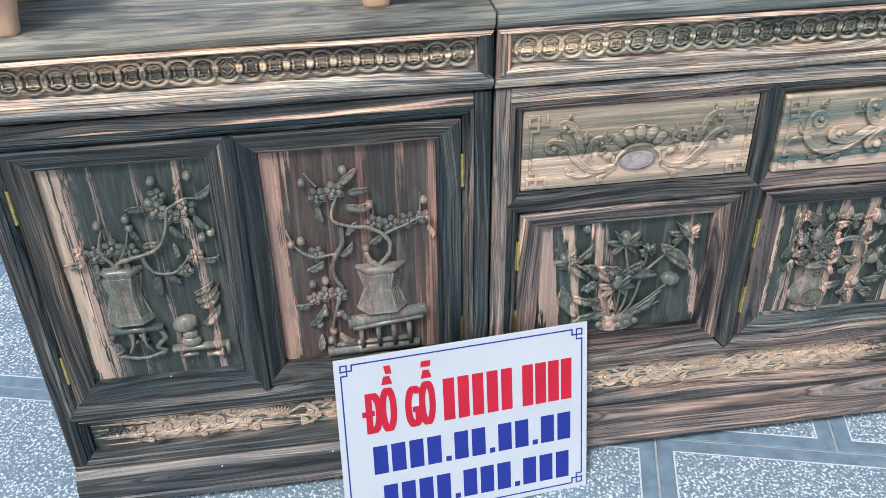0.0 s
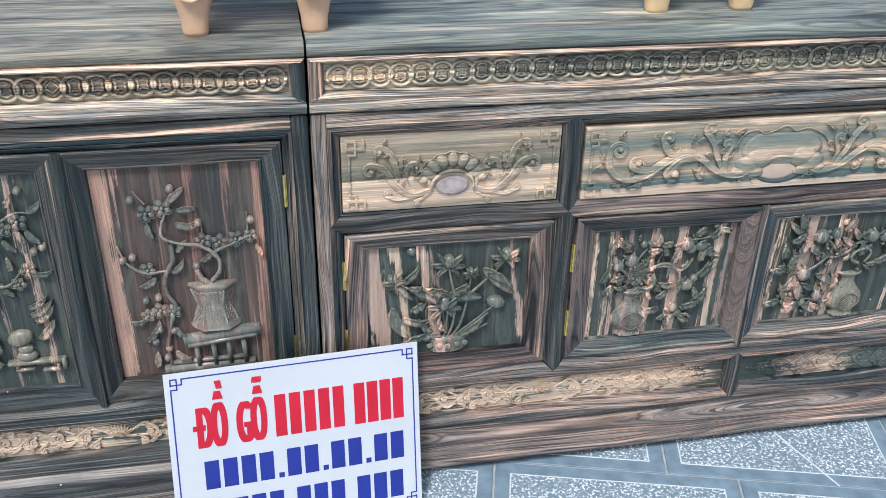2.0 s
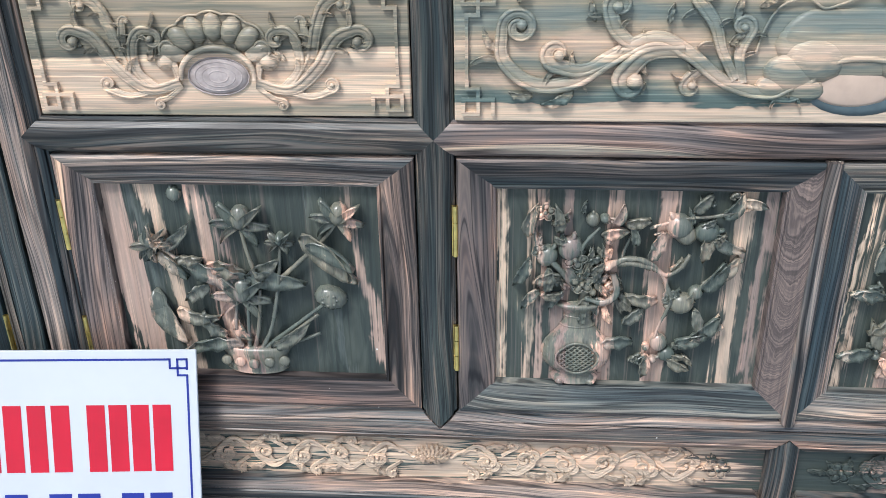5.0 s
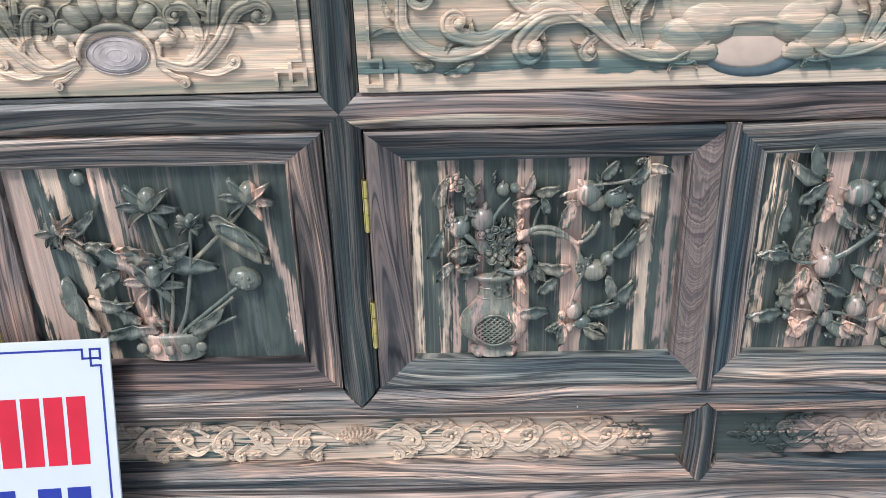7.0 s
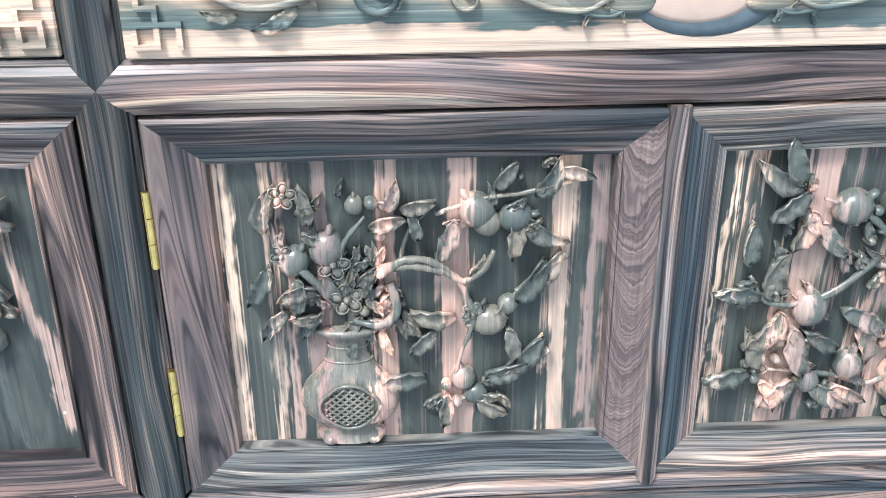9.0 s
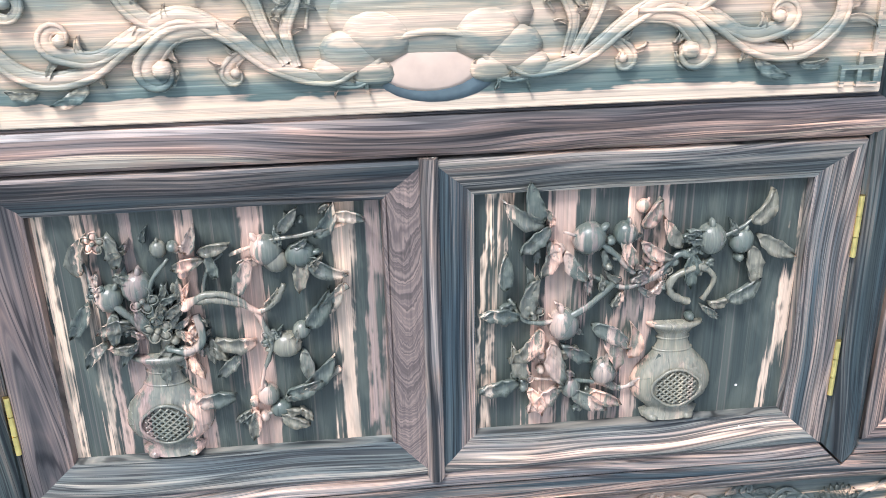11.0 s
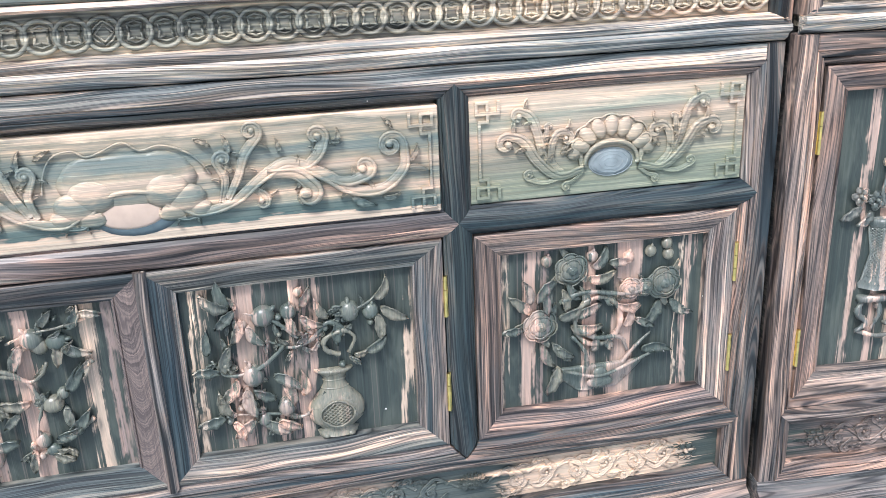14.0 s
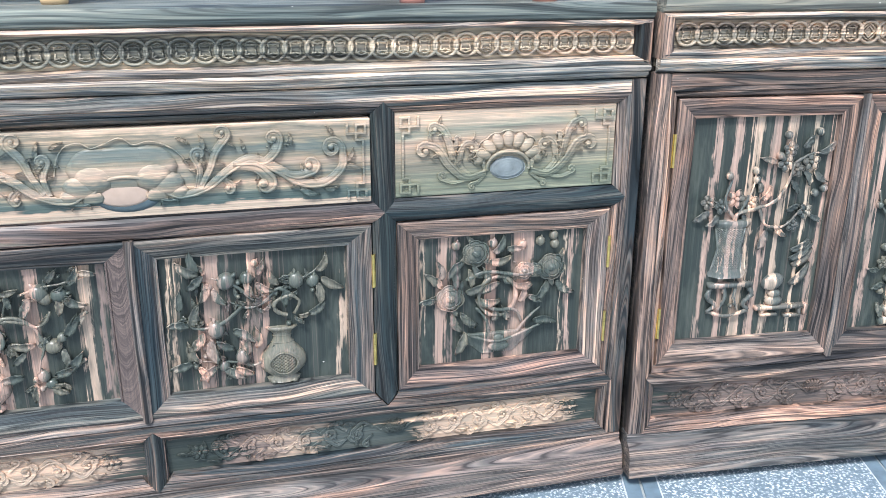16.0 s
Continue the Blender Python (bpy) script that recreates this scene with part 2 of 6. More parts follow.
arch_v = cathedral("arched_brown_ebony_stile", -0.028, ((0.0, (0.035, 0.029, 0.028)), (0.30, (0.075, 0.059, 0.054)), (0.45, (0.17, 0.131, 0.114)), (0.52, (0.055, 0.044, 0.041)), (0.62, (0.20, 0.152, 0.13)), (0.75, (0.11, 0.085, 0.076)), (1.0, (0.29, 0.22, 0.185))))
slate_h = wood("slate_ebony_along", "x", SLATE, across=20.0, wave=0.07, spread=0.06, rough=0.40)
cornice_h = wood("streaked_cornice_ebony", "x", tuple((p, tuple(min(0.62, 1.07 * q) for q in c)) for p, c in STREAKY), across=24.0, wave=0.04, spread=0.08, rough=0.42, figure=0.5)
wood_top = wood("ebony_top_board", "x", ((0.0, (0.115, 0.13, 0.12)), (0.35, (0.165, 0.175, 0.155)), (0.5, (0.215, 0.21, 0.18)), (0.62, (0.175, 0.185, 0.165)), (0.8, (0.26, 0.235, 0.195)), (1.0, (0.36, 0.30, 0.24))), across=22, rough=0.62, patchy=0.05, wave=0.02, bump=0.1, mottle=0.3)
wood_dark = wood("ebony_carcass", "x", ((0.0, DK), (0.4, (0.05, 0.05, 0.05)), (1.0, BR)))


def striped(name, vary, lo, hi, stops, lean=0.0, wander=0.03, ragged=0.05, grain="z", rough=0.40, bump=0.3, lines=1.0, piece_tone=0.0, threads=1.0):
    """One solid board whose heartwood and sapwood bands follow each other from lo to hi along an axis, leaning and wandering with the grain."""
    mat = bpy.data.materials.new(name)
    mat.use_nodes = True
    nt = mat.node_tree
    b = nt.nodes["Principled BSDF"]
    tc = nt.nodes.new("ShaderNodeTexCoord")
    sep = nt.nodes.new("ShaderNodeSeparateXYZ")
    nt.links.new(tc.outputs["Object"], sep.inputs[0])
    X, Z, Y = sep.outputs[0], sep.outputs[2], sep.outputs[1]
    along, side = (Z, X) if grain == "z" else (X, Z)
    def stretched(a, q):
        c = nt.nodes.new("ShaderNodeCombineXYZ")
        nt.links.new(math_node(nt, "MULTIPLY", along, a), c.inputs[0])
        nt.links.new(math_node(nt, "MULTIPLY", side, q), c.inputs[1])
        nt.links.new(math_node(nt, "MULTIPLY", Y, min(q, 150.0)), c.inputs[2])
        return c.outputs[0]
    slow = noise_node(nt, stretched(6.5, 10.0), 1.0, 3.0)
    kink = noise_node(nt, stretched(16.0, 38.0), 1.0, 3.0, 0.62, 0.6)
    streak = noise_node(nt, stretched(1.8, 95.0), 1.0, 3.0, 0.65, 0.2)
    broad = noise_node(nt, stretched(2.4, 60.0), 1.0, 3.0, 0.6, 0.3)
    fine = noise_node(nt, stretched(3.0, 260.0), 1.0, 3.0, 0.6)
    pores = noise_node(nt, stretched(7.0, 1100.0), 1.0, 1.0)
    v = X if vary == "x" else Z
    f = math_node(nt, "DIVIDE", math_node(nt, "SUBTRACT", v, lo), hi - lo)
    if lean:
        f = math_node(nt, "ADD", f, math_node(nt, "MULTIPLY", math_node(nt, "SUBTRACT", Z if vary == "x" else X, 0.4 if vary == "x" else 0.0), lean))
    f = math_node(nt, "ADD", f, math_node(nt, "MULTIPLY", math_node(nt, "SUBTRACT", slow, 0.5), wander * 2.4))
    f = math_node(nt, "ADD", f, math_node(nt, "MULTIPLY", math_node(nt, "SUBTRACT", kink, 0.5), wander * (2.8 if grain == "z" else 1.6)))
    f = math_node(nt, "ADD", f, math_node(nt, "MULTIPLY", math_node(nt, "SUBTRACT", streak, 0.5), ragged * 1.5))
    f = math_node(nt, "ADD", f, math_node(nt, "MULTIPLY", math_node(nt, "SUBTRACT", fine, 0.5), ragged * 0.6))
    r = ramp_node(nt, stops)
    nt.links.new(f, r.inputs[0])
    line = ramp_node(nt, ((0.35, (0.28, 0.31, 0.32)), (0.45, (0.86, 0.89, 0.89)), (0.54, (1.08, 1.07, 1.05)), (0.63, (2.3, 2.15, 1.95))))
    nt.links.new(math_node(nt, "ADD", math_node(nt, "MULTIPLY", fine, 0.35), math_node(nt, "ADD", math_node(nt, "MULTIPLY", streak, 0.35), math_node(nt, "MULTIPLY", pores, 0.3))), line.inputs[0])
    mix = nt.nodes.new("ShaderNodeMix")
    mix.data_type, mix.blend_type = "RGBA", "MULTIPLY"
    mix.inputs[0].default_value = lines
    nt.links.new(r.outputs[0], mix.inputs[6])
    nt.links.new(line.outputs[0], mix.inputs[7])
    tone = ramp_node(nt, ((0.32, (0.60, 0.66, 0.66)), (0.42, (1.25, 1.2, 1.15)), (0.47, (0.72, 0.78, 0.78)), (0.53, (1.3, 1.15, 1.05)), (0.58, (0.8 * threads, 0.86 * threads, 0.84 * threads)), (0.61, (1.25 * threads, 1.12 * threads, 1.02 * threads)), (0.68, (2.1 * threads, 1.8 * threads, 1.6 * threads))))
    nt.links.new(broad, tone.inputs[0])
    mix2 = nt.nodes.new("ShaderNodeMix")
    mix2.data_type, mix2.blend_type, mix2.clamp_result = "RGBA", "MULTIPLY", True
    mix2.inputs[0].default_value = lines
    nt.links.new(mix.outputs[2], mix2.inputs[6])
    nt.links.new(tone.outputs[0], mix2.inputs[7])
    col = mix2.outputs[2]
    if grain == "z":
        # thin sapwood threads, and olive smears: varnish reflections painted between the bands
        hair = noise_node(nt, stretched(1.3, 170.0), 1.0, 2.0, 0.6, 0.15)
        varnish_sheen = noise_node(nt, stretched(9.0, 42.0), 1.0, 3.0, 0.65, 0.8)
        for noisy, lo_at, hi_at, most, tint in ((hair, 0.61, 0.70, 0.28, (0.27, 0.205, 0.17, 1)), (varnish_sheen, 0.50, 0.66, 0.42, (0.112, 0.128, 0.104, 1)), (hair, 0.40, 0.31, 0.35, (0.014, 0.020, 0.020, 1))):
            mr = nt.nodes.new("ShaderNodeMapRange")
            nt.links.new(noisy, mr.inputs[0])
            mr.inputs[1].default_value, mr.inputs[2].default_value, mr.inputs[4].default_value = lo_at, hi_at, most
            mh = nt.nodes.new("ShaderNodeMix")
            mh.data_type = "RGBA"
            nt.links.new(mr.outputs[0], mh.inputs[0])
            nt.links.new(col, mh.inputs[6])
            mh.inputs[7].default_value = tint
            col = mh.outputs[2]
    if piece_tone:
        # each carved piece takes its own random tone
        info = nt.nodes.new("ShaderNodeObjectInfo")
        hue = ramp_node(nt, ((0.0, (0.62, 0.70, 0.72)), (0.3, (0.9, 0.96, 0.98)), (0.55, (1.0, 1.0, 1.0)), (0.8, (1.28, 1.16, 1.1)), (1.0, (1.55, 1.36, 1.25))))
        nt.links.new(info.outputs["Random"], hue.inputs[0])
        mix4 = nt.nodes.new("ShaderNodeMix")
        mix4.data_type, mix4.blend_type = "RGBA", "MULTIPLY"
        mix4.inputs[0].default_value = piece_tone
        nt.links.new(col, mix4.inputs[6])
        nt.links.new(hue.outputs[0], mix4.inputs[7])
        col = mix4.outputs[2]
    nt.links.new(specked(nt, tc.outputs["Object"], col), b.inputs["Base Color"])
    b.inputs["Specular IOR Level"].default_value = 0.45 if piece_tone else 0.30
    dust = noise_node(nt, tc.outputs["Object"], 18.0, 4.0)
    nt.links.new(math_node(nt, "ADD", math_node(nt, "MULTIPLY", dust, 0.28), rough - 0.14), b.inputs["Roughness"])
    bp = nt.nodes.new("ShaderNodeBump")
    bp.inputs["Strength"].default_value, bp.inputs["Distance"].default_value = bump, 0.0012
    nt.links.new(math_node(nt, "ADD", fine, math_node(nt, "MULTIPLY", pores, 0.5)), bp.inputs["Height"])
    nt.links.new(bp.outputs[0], b.inputs["Normal"])
    return mat


def bands(*rows):
    """Rows of (from, to, colour) on a dark ground become ramp stops with narrow joins."""
    out, e = [(0.0, DG)], 0.006
    for a, b, c in rows:
        out += [(max(0.001, a - e), DG if len(out) < 2 or a - out[-1][0] > 0.012 else c), (a + e, c), (b - e, c), (b + e, DG)]
    out = [p for p in out if p[0] <= 1.0]
    while len(out) > 32:
        out.pop(0)
    return out


DG = (0.043, 0.056, 0.052)
# least colour of carved heartwood: light on the relief's upper faces is painted in
LIT_CARVING = (0.106, 0.119, 0.101)


def panel_pair(name, lo, hi, stops, pale=LIT_CARVING, **how):
    """The flat board and its carving: the same bands, the carved heartwood paler, with highlights put into its colour.
    """
    carved = [(p, tuple(max(a, b) for a, b in zip(c, pale)) if max(c) < 0.12 else tuple(min(1.0, q * 1.08) for q in c)) for p, c in stops]
    how = {"lines": 0.42, "threads": 1.35, **how}
    stops = [(p, tuple(min(0.7, q * (0.88 if max(c) < 0.12 else 1.10)) for q in c)) for p, c in stops]
    return striped(name, "x", lo, hi, stops, **how), striped(name + "_carved", "x", lo, hi, carved, **{**how, "bump": 0.2, "piece_tone": 1.0, "rough": 0.27})


wood_lotus = panel_pair("ebony_lotus_panel", -0.766, -0.462, bands((0.0, 0.11, PK), (0.135, 0.165, GM), (0.19, 0.245, TN), (0.37, 0.425, PK), (0.46, 0.475, PB), (0.80, 0.815, GM), (0.93, 0.96, PK)), lean=0.45, wander=0.030, ragged=0.07)
wood_fruit = panel_pair("ebony_fruit_panel", -0.336, -0.046, bands((0.0, 0.035, CR), (0.115, 0.135, TN), (0.155, 0.175, PK), (0.235, 0.275, PB), (0.40, 0.45, PK), (0.575, 0.635, PK), (0.845, 0.91, TN), (0.955, 0.985, PB)), lean=-0.05, wander=0.030, ragged=0.08)
wood_peach = panel_pair("ebony_peach_panel", 0.034, 0.336, bands((0.005, 0.022, CR), (0.05, 0.065, TN), (0.19, 0.27, PK), (0.31, 0.325, PB), (0.42, 0.45, PK), (0.47, 0.49, PB), (0.51, 0.545, PK), (0.965, 0.99, TN)), lean=-0.38, wander=0.030, ragged=0.08)
wood_rose = panel_pair("ebony_rose_panel", 0.461, 0.762, bands((0.01, 0.02, TN), (0.10, 0.165, PK), (0.19, 0.21, PB), (0.405, 0.45, PK), (0.55, 0.66, PK), (0.885, 0.893, CR), (0.92, 0.945, PK)), lean=-0.12, wander=0.028, ragged=0.08)
wood_right = panel_pair("ebony_tall_panel_streaked", 0.943, 1.210, bands((0.14, 0.165, PK), (0.27, 0.325, PK), (0.40, 0.455, TN), (0.53, 0.575, PK), (0.63, 0.68, TN), (0.83, 0.86, CR), (0.95, 0.98, PK)), pale=(0.105, 0.115, 0.106), lean=-0.10, wander=0.028, ragged=0.09)
wood_left = panel_pair("ebony_tall_panel_cream_edge", -1.536, -1.294, bands((0.0, 0.09, TN), (0.115, 0.165, PK), (0.185, 0.20, PB), (0.22, 0.25, GM), (0.35, 0.365, PB), (0.62, 0.635, PB), (0.70, 0.71, GM), (0.86, 0.89, PK)), lean=0.18, wander=0.035, ragged=0.12)
wood_brown = panel_pair("ebony_tall_panel_brown", -1.210, -0.943, ((0.0, (0.30, 0.19, 0.15)), (0.07, (0.34, 0.22, 0.17)), (0.09, (0.05, 0.045, 0.042)), (0.20, (0.10, 0.068, 0.058)), (0.30, (0.06, 0.05, 0.046)), (0.335, (0.17, 0.105, 0.088)),
                      (0.36, (0.07, 0.055, 0.05)), (0.52, (0.11, 0.072, 0.062)), (0.56, (0.19, 0.115, 0.095)), (0.58, (0.06, 0.05, 0.046)), (0.72, (0.05, 0.052, 0.05)), (0.75, (0.21, 0.125, 0.10)), (0.78, (0.05, 0.048, 0.046)), (0.92, (0.10, 0.07, 0.06)), (0.95, (0.30, 0.18, 0.14)), (1.0, (0.08, 0.06, 0.055))), pale=(0.17, 0.165, 0.142), lean=-0.15, wander=0.025, ragged=0.16)
wood_far = panel_pair("ebony_tall_panel_far", 1.294, 1.536, bands((0.05, 0.10, PK), (0.3, 0.34, TN), (0.6, 0.66, PK), (0.85, 0.9, TN)), wander=0.03, ragged=0.09)
OL, OG, DGR = (0.355, 0.30, 0.228), (0.225, 0.215, 0.168), (0.075, 0.112, 0.105)
wood_shell_a = striped("sapwood_drawer_two_tone", "z", 0.6085, 0.7535, ((0.0, OG), (0.13, OL), (0.17, OG), (0.22, TN), (0.34, CR), (0.44, TN), (0.52, CR), (0.578, CR), (0.590, (0.11, 0.112, 0.092)), (0.64, (0.165, 0.158, 0.125)), (0.74, (0.20, 0.19, 0.148)), (0.84, (0.27, 0.235, 0.18)), (0.90, (0.19, 0.182, 0.143)), (0.97, (0.28, 0.24, 0.185)), (1.0, OL)), lean=-0.21, wander=0.012, ragged=0.03, grain="x", lines=0.7)
wood_shell_d = striped("sapwood_drawer_pale_above", "z", 0.6085, 0.7535, ((0.0, (0.20, 0.22, 0.165)), (0.18, OG), (0.36, OL), (0.48, TN), (0.60, (0.28, 0.29, 0.23)), (0.70, CR), (0.84, CR), (0.90, GM), (0.94, TN), (1.0, CR)), lean=-0.35, wander=0.07, ragged=0.10, grain="x", lines=0.65)
wood_long = striped("sapwood_long_drawer", "z", 0.607, 0.7475, ((0.0, CR), (0.07, CR), (0.10, TN), (0.115, DGR), (0.19, (0.11, 0.145, 0.135)), (0.25, OG), (0.30, TN), (0.36, OG), (0.42, (0.15, 0.175, 0.155)), (0.47, OL), (0.55, TN), (0.60, OL), (0.64, OG), (0.69, (0.17, 0.195, 0.175)), (0.76, (0.145, 0.175, 0.16)), (0.81, OG), (0.88, OL), (0.93, OG), (1.0, CR)), lean=0.07, wander=0.10, ragged=0.10, grain="x", lines=0.6)
wood_low_l = striped("sapwood_low_panel", "x", -0.80, -0.02, ((0.0, TN), (0.30, CR), (0.45, TN), (0.55, CR), (0.85, TN), (0.94, TN), (0.955, BR), (1.0, DG)), wander=0.05, ragged=0.40, grain="x", lines=0.55)
# solid ground; its inner dark patches paint the shade in gaps of the carving
ground_low_l = striped("low_ground_painted_gaps", "x", -0.80, -0.02, ((0.0, TN), (0.18, TN), (0.20, DGR), (0.24, DG), (0.255, TN), (0.37, CR), (0.385, DGR), (0.405, DG), (0.42, TN), (0.57, CR), (0.585, DGR), (0.61, DG), (0.625, TN), (0.68, CR), (0.72, TN), (0.85, TN), (0.93, TN), (0.955, BR), (1.0, DG)), wander=0.05, ragged=0.40, grain="x", lines=0.55)
wood_low_r = striped("mixed_low_panel", "x", 0.02, 0.80, ((0.0, DG), (0.12, DG), (0.15, PB), (0.27, TN), (0.33, GM), (0.45, GM), (0.52, DG), (0.58, TN), (0.75, CR), (0.93, TN), (0.955, DG), (1.0, DG)), wander=0.05, ragged=0.22, grain="x", lines=0.55)
wood_low_far = striped("brown_low_panel", "x", 0.90, 1.51, ((0.0, DG), (0.06, BR), (0.3, PB), (0.5, BR), (0.7, PB), (1.0, BR)), wander=0.05, ragged=0.3, grain="x")
wood_low_near = striped("streaked_low_panel", "x", -1.51, -0.90, ((0.0, DG), (0.05, TN), (0.3, TN), (0.4, CR), (0.6, TN), (0.8, PK), (0.9, TN), (1.0, DG)), wander=0.05, ragged=0.5, grain="x", lines=0.55)
# dark patches on a solid board, painted as shaded gaps behind the scrolls
ground_low_near = striped("near_ground_painted_gaps", "x", -1.51, -0.90, ((0.0, DG), (0.05, TN), (0.20, TN), (0.23, DG), (0.30, TN), (0.4, CR), (0.46, DG), (0.54, DGR), (0.6, TN), (0.70, PK), (0.74, DG), (0.80, TN), (0.9, TN), (1.0, DG)), wander=0.05, ragged=0.5, grain="x", lines=0.55)


def plain(name, colour, rough=0.5, metal=0.0, vary=0.12, scale=30.0, bump=0.0):
    mat = bpy.data.materials.new(name)
    mat.use_nodes = True
    nt = mat.node_tree
    b = nt.nodes["Principled BSDF"]
    tc = nt.nodes.new("ShaderNodeTexCoord")
    n = noise_node(nt, tc.outputs["Object"], scale, 4.0)
    lo, hi = ([min(1, c * k) for c in colour] for k in (1 - vary, 1 + vary))
    r = ramp_node(nt, ((0.3, lo), (0.7, hi)))
    nt.links.new(n, r.inputs[0])
    nt.links.new(r.outputs[0], b.inputs["Base Color"])
    b.inputs["Roughness"].default_value, b.inputs["Metallic"].default_value = rough, metal
    if bump:
        bp = nt.nodes.new("ShaderNodeBump")
        bp.inputs["Strength"].default_value, bp.inputs["Distance"].default_value = bump, 0.001
        nt.links.new(n, bp.inputs["Height"])
        nt.links.new(bp.outputs[0], b.inputs["Normal"])
    return mat


brass = plain("brass", (0.83, 0.64, 0.22), 0.3, 1.0, 0.2, 60)
sign_white = plain("sign_white", (0.50, 0.53, 0.55), 0.35, 0, 0.04, 9)
sign_red = plain("sign_red", (0.47, 0.005, 0.026), 0.4, 0, 0.12, 14)
sign_blue = plain("sign_blue", (0.010, 0.024, 0.23), 0.4, 0, 0.10, 14)
foot_tan = plain("tan_carved_wood", (0.56, 0.36, 0.235), 0.5, 0, 0.16, 22, 0.15)
foot_red = plain("red_carved_wood", (0.50, 0.235, 0.20), 0.5, 0, 0.16, 22, 0.15)
foot_yellow = plain("yellow_carved_wood", (0.62, 0.45, 0.26), 0.5, 0, 0.16, 22, 0.15)


def terrazzo():
    mat = bpy.data.materials.new("speckled_tile")
    mat.use_nodes = True
    nt = mat.node_tree
    b = nt.nodes["Principled BSDF"]
    tc = nt.nodes.new("ShaderNodeTexCoord")
    vo = nt.nodes.new("ShaderNodeTexVoronoi")
    vo.inputs["Scale"].default_value = 170.0
    nt.links.new(tc.outputs["Object"], vo.inputs["Vector"])
    n = noise_node(nt, tc.outputs["Object"], 150.0, 3.0, 0.7)
    big = noise_node(nt, tc.outputs["Object"], 7.0, 3.0)
    f = math_node(nt, "ADD", math_node(nt, "SUBTRACT", n, math_node(nt, "MULTIPLY", vo.outputs["Distance"], 0.35)), math_node(nt, "MULTIPLY", big, 0.12))
    r = ramp_node(nt, ((0.28, (0.15, 0.215, 0.26)), (0.42, (0.22, 0.29, 0.335)), (0.47, (0.55, 0.62, 0.65)), (0.58, (0.74, 0.79, 0.81))))
    nt.links.new(f, r.inputs[0])
    nt.links.new(r.outputs[0], b.inputs["Base Color"])
    b.inputs["Roughness"].default_value = 0.55
    bp = nt.nodes.new("ShaderNodeBump")
    bp.inputs["Strength"].default_value, bp.inputs["Distance"].default_value = 0.3, 0.001
    nt.links.new(f, bp.inputs["Height"])
    nt.links.new(bp.outputs[0], b.inputs["Normal"])
    return mat


tile_field = terrazzo()
tile_edge = plain("smooth_slate_tile_border", (0.16, 0.23, 0.28), 0.5, 0, 0.25, 25)
tile_line = plain("pale_tile_line", (0.55, 0.60, 0.62), 0.6, 0, 0.15, 60)
grout = plain("grout", (0.34, 0.37, 0.37), 0.9, 0, 0.2, 40)


# ---------------------------------------------------------------- builders
def link(name, mesh, mat, parent=None, label="", smooth=False):
    if mat and not mesh.materials:
        mesh.materials.append(mat)
    if smooth:
        mesh.polygons.foreach_set("use_smooth", [True] * len(mesh.polygons))
    ob = new(name, mesh)
    if parent:
        base = parent
        while base.parent:
            base = base.parent
        ob.parent = parent
        if parent is base:
            ob.matrix_parent_inverse = Matrix.Translation(-base.location)
    if label:
        ob["label"] = label
    return ob


def thing(name, at, label, category, group="", kind=""):
    e = new(name)
    e.location = at
    e.empty_display_size = 0.1
    return tagged(e, label, category, group, kind)


def raw(name, verts, faces, mat, parent=None, label="", smooth=False):
    me = bpy.data.meshes.new(name)
    me.from_pydata([tuple(v) for v in verts], [], faces)
    me.validate()
    bm = bmesh.new()
    bm.from_mesh(me)
    bmesh.ops.recalc_face_normals(bm, faces=bm.faces)
    bm.to_mesh(me)
    bm.free()
    return link(name, me, mat, parent, label, smooth)


def part(name, bm, mat, parent, label="", smooth=False):
    me = bpy.data.meshes.new(name)
    bm.to_mesh(me)
    bm.free()
    return link(name, me, mat, parent, label, smooth)


def box(name, lo, hi, mat, parent=None, label="", bevel=0.0015):
    bm = bmesh.new()
    bmesh.ops.create_cube(bm, size=1.0)
    for v in bm.verts:
        v.co = Vector([(a + b) / 2 + c * (b - a) for a, b, c in zip(lo, hi, v.co)])
    if bevel:
        bmesh.ops.bevel(bm, geom=list(bm.edges), offset=bevel, segments=1, affect="EDGES")
    return part(name, bm, mat, parent, label)


def member(name, p0, p1, prof, mat, parent, m0=1.0, m1=1.0, label="", back=0.02):
    """A straight moulding on the front from p0 to p1 (x, z); prof: rows of (offset to the left of the way, y).
    Each line of the profile is cut short by m times its offset, which mitres or points the ends."""
    a, b = Vector((p0[0], 0, p0[1])), Vector((p1[0], 0, p1[1]))
    d = (b - a).normalized()
    n = Vector((-d.z, 0, d.x))
    L = (b - a).length
    rows = [(prof[0][0], back)] + list(prof) + [(prof[-1][0], back)]
    vs, fs = [], []
    for c, y in rows:
        s, e = m0 * abs(c), L - m1 * abs(c)
        for q in (s, e):
            vs.append(a + d * q + n * c + Vector((0, y, 0)))
    k = len(rows)
    for i in range(k - 1):
        fs.append((2 * i, 2 * i + 1, 2 * i + 3, 2 * i + 2))
    fs.append(tuple(2 * i for i in range(k)))
    fs.append(tuple(2 * i + 1 for i in range(k)))
    return raw(name, vs, fs, mat, parent, label)


def ridge(w, y0=0.009, top=-0.010):
    h = w / 2
    half = [(h, y0), (h - 0.0012, 0.0005), (h - 0.0045, -0.0008), (h - 0.0052, -0.0042), (h - 0.0075, -0.0058), (h * 0.50, -0.0082), (h * 0.22, top)]
    return [(-c, y) for c, y in half] + [(0.0, top - 0.0006)] + [(c, y) for c, y in reversed(half)]


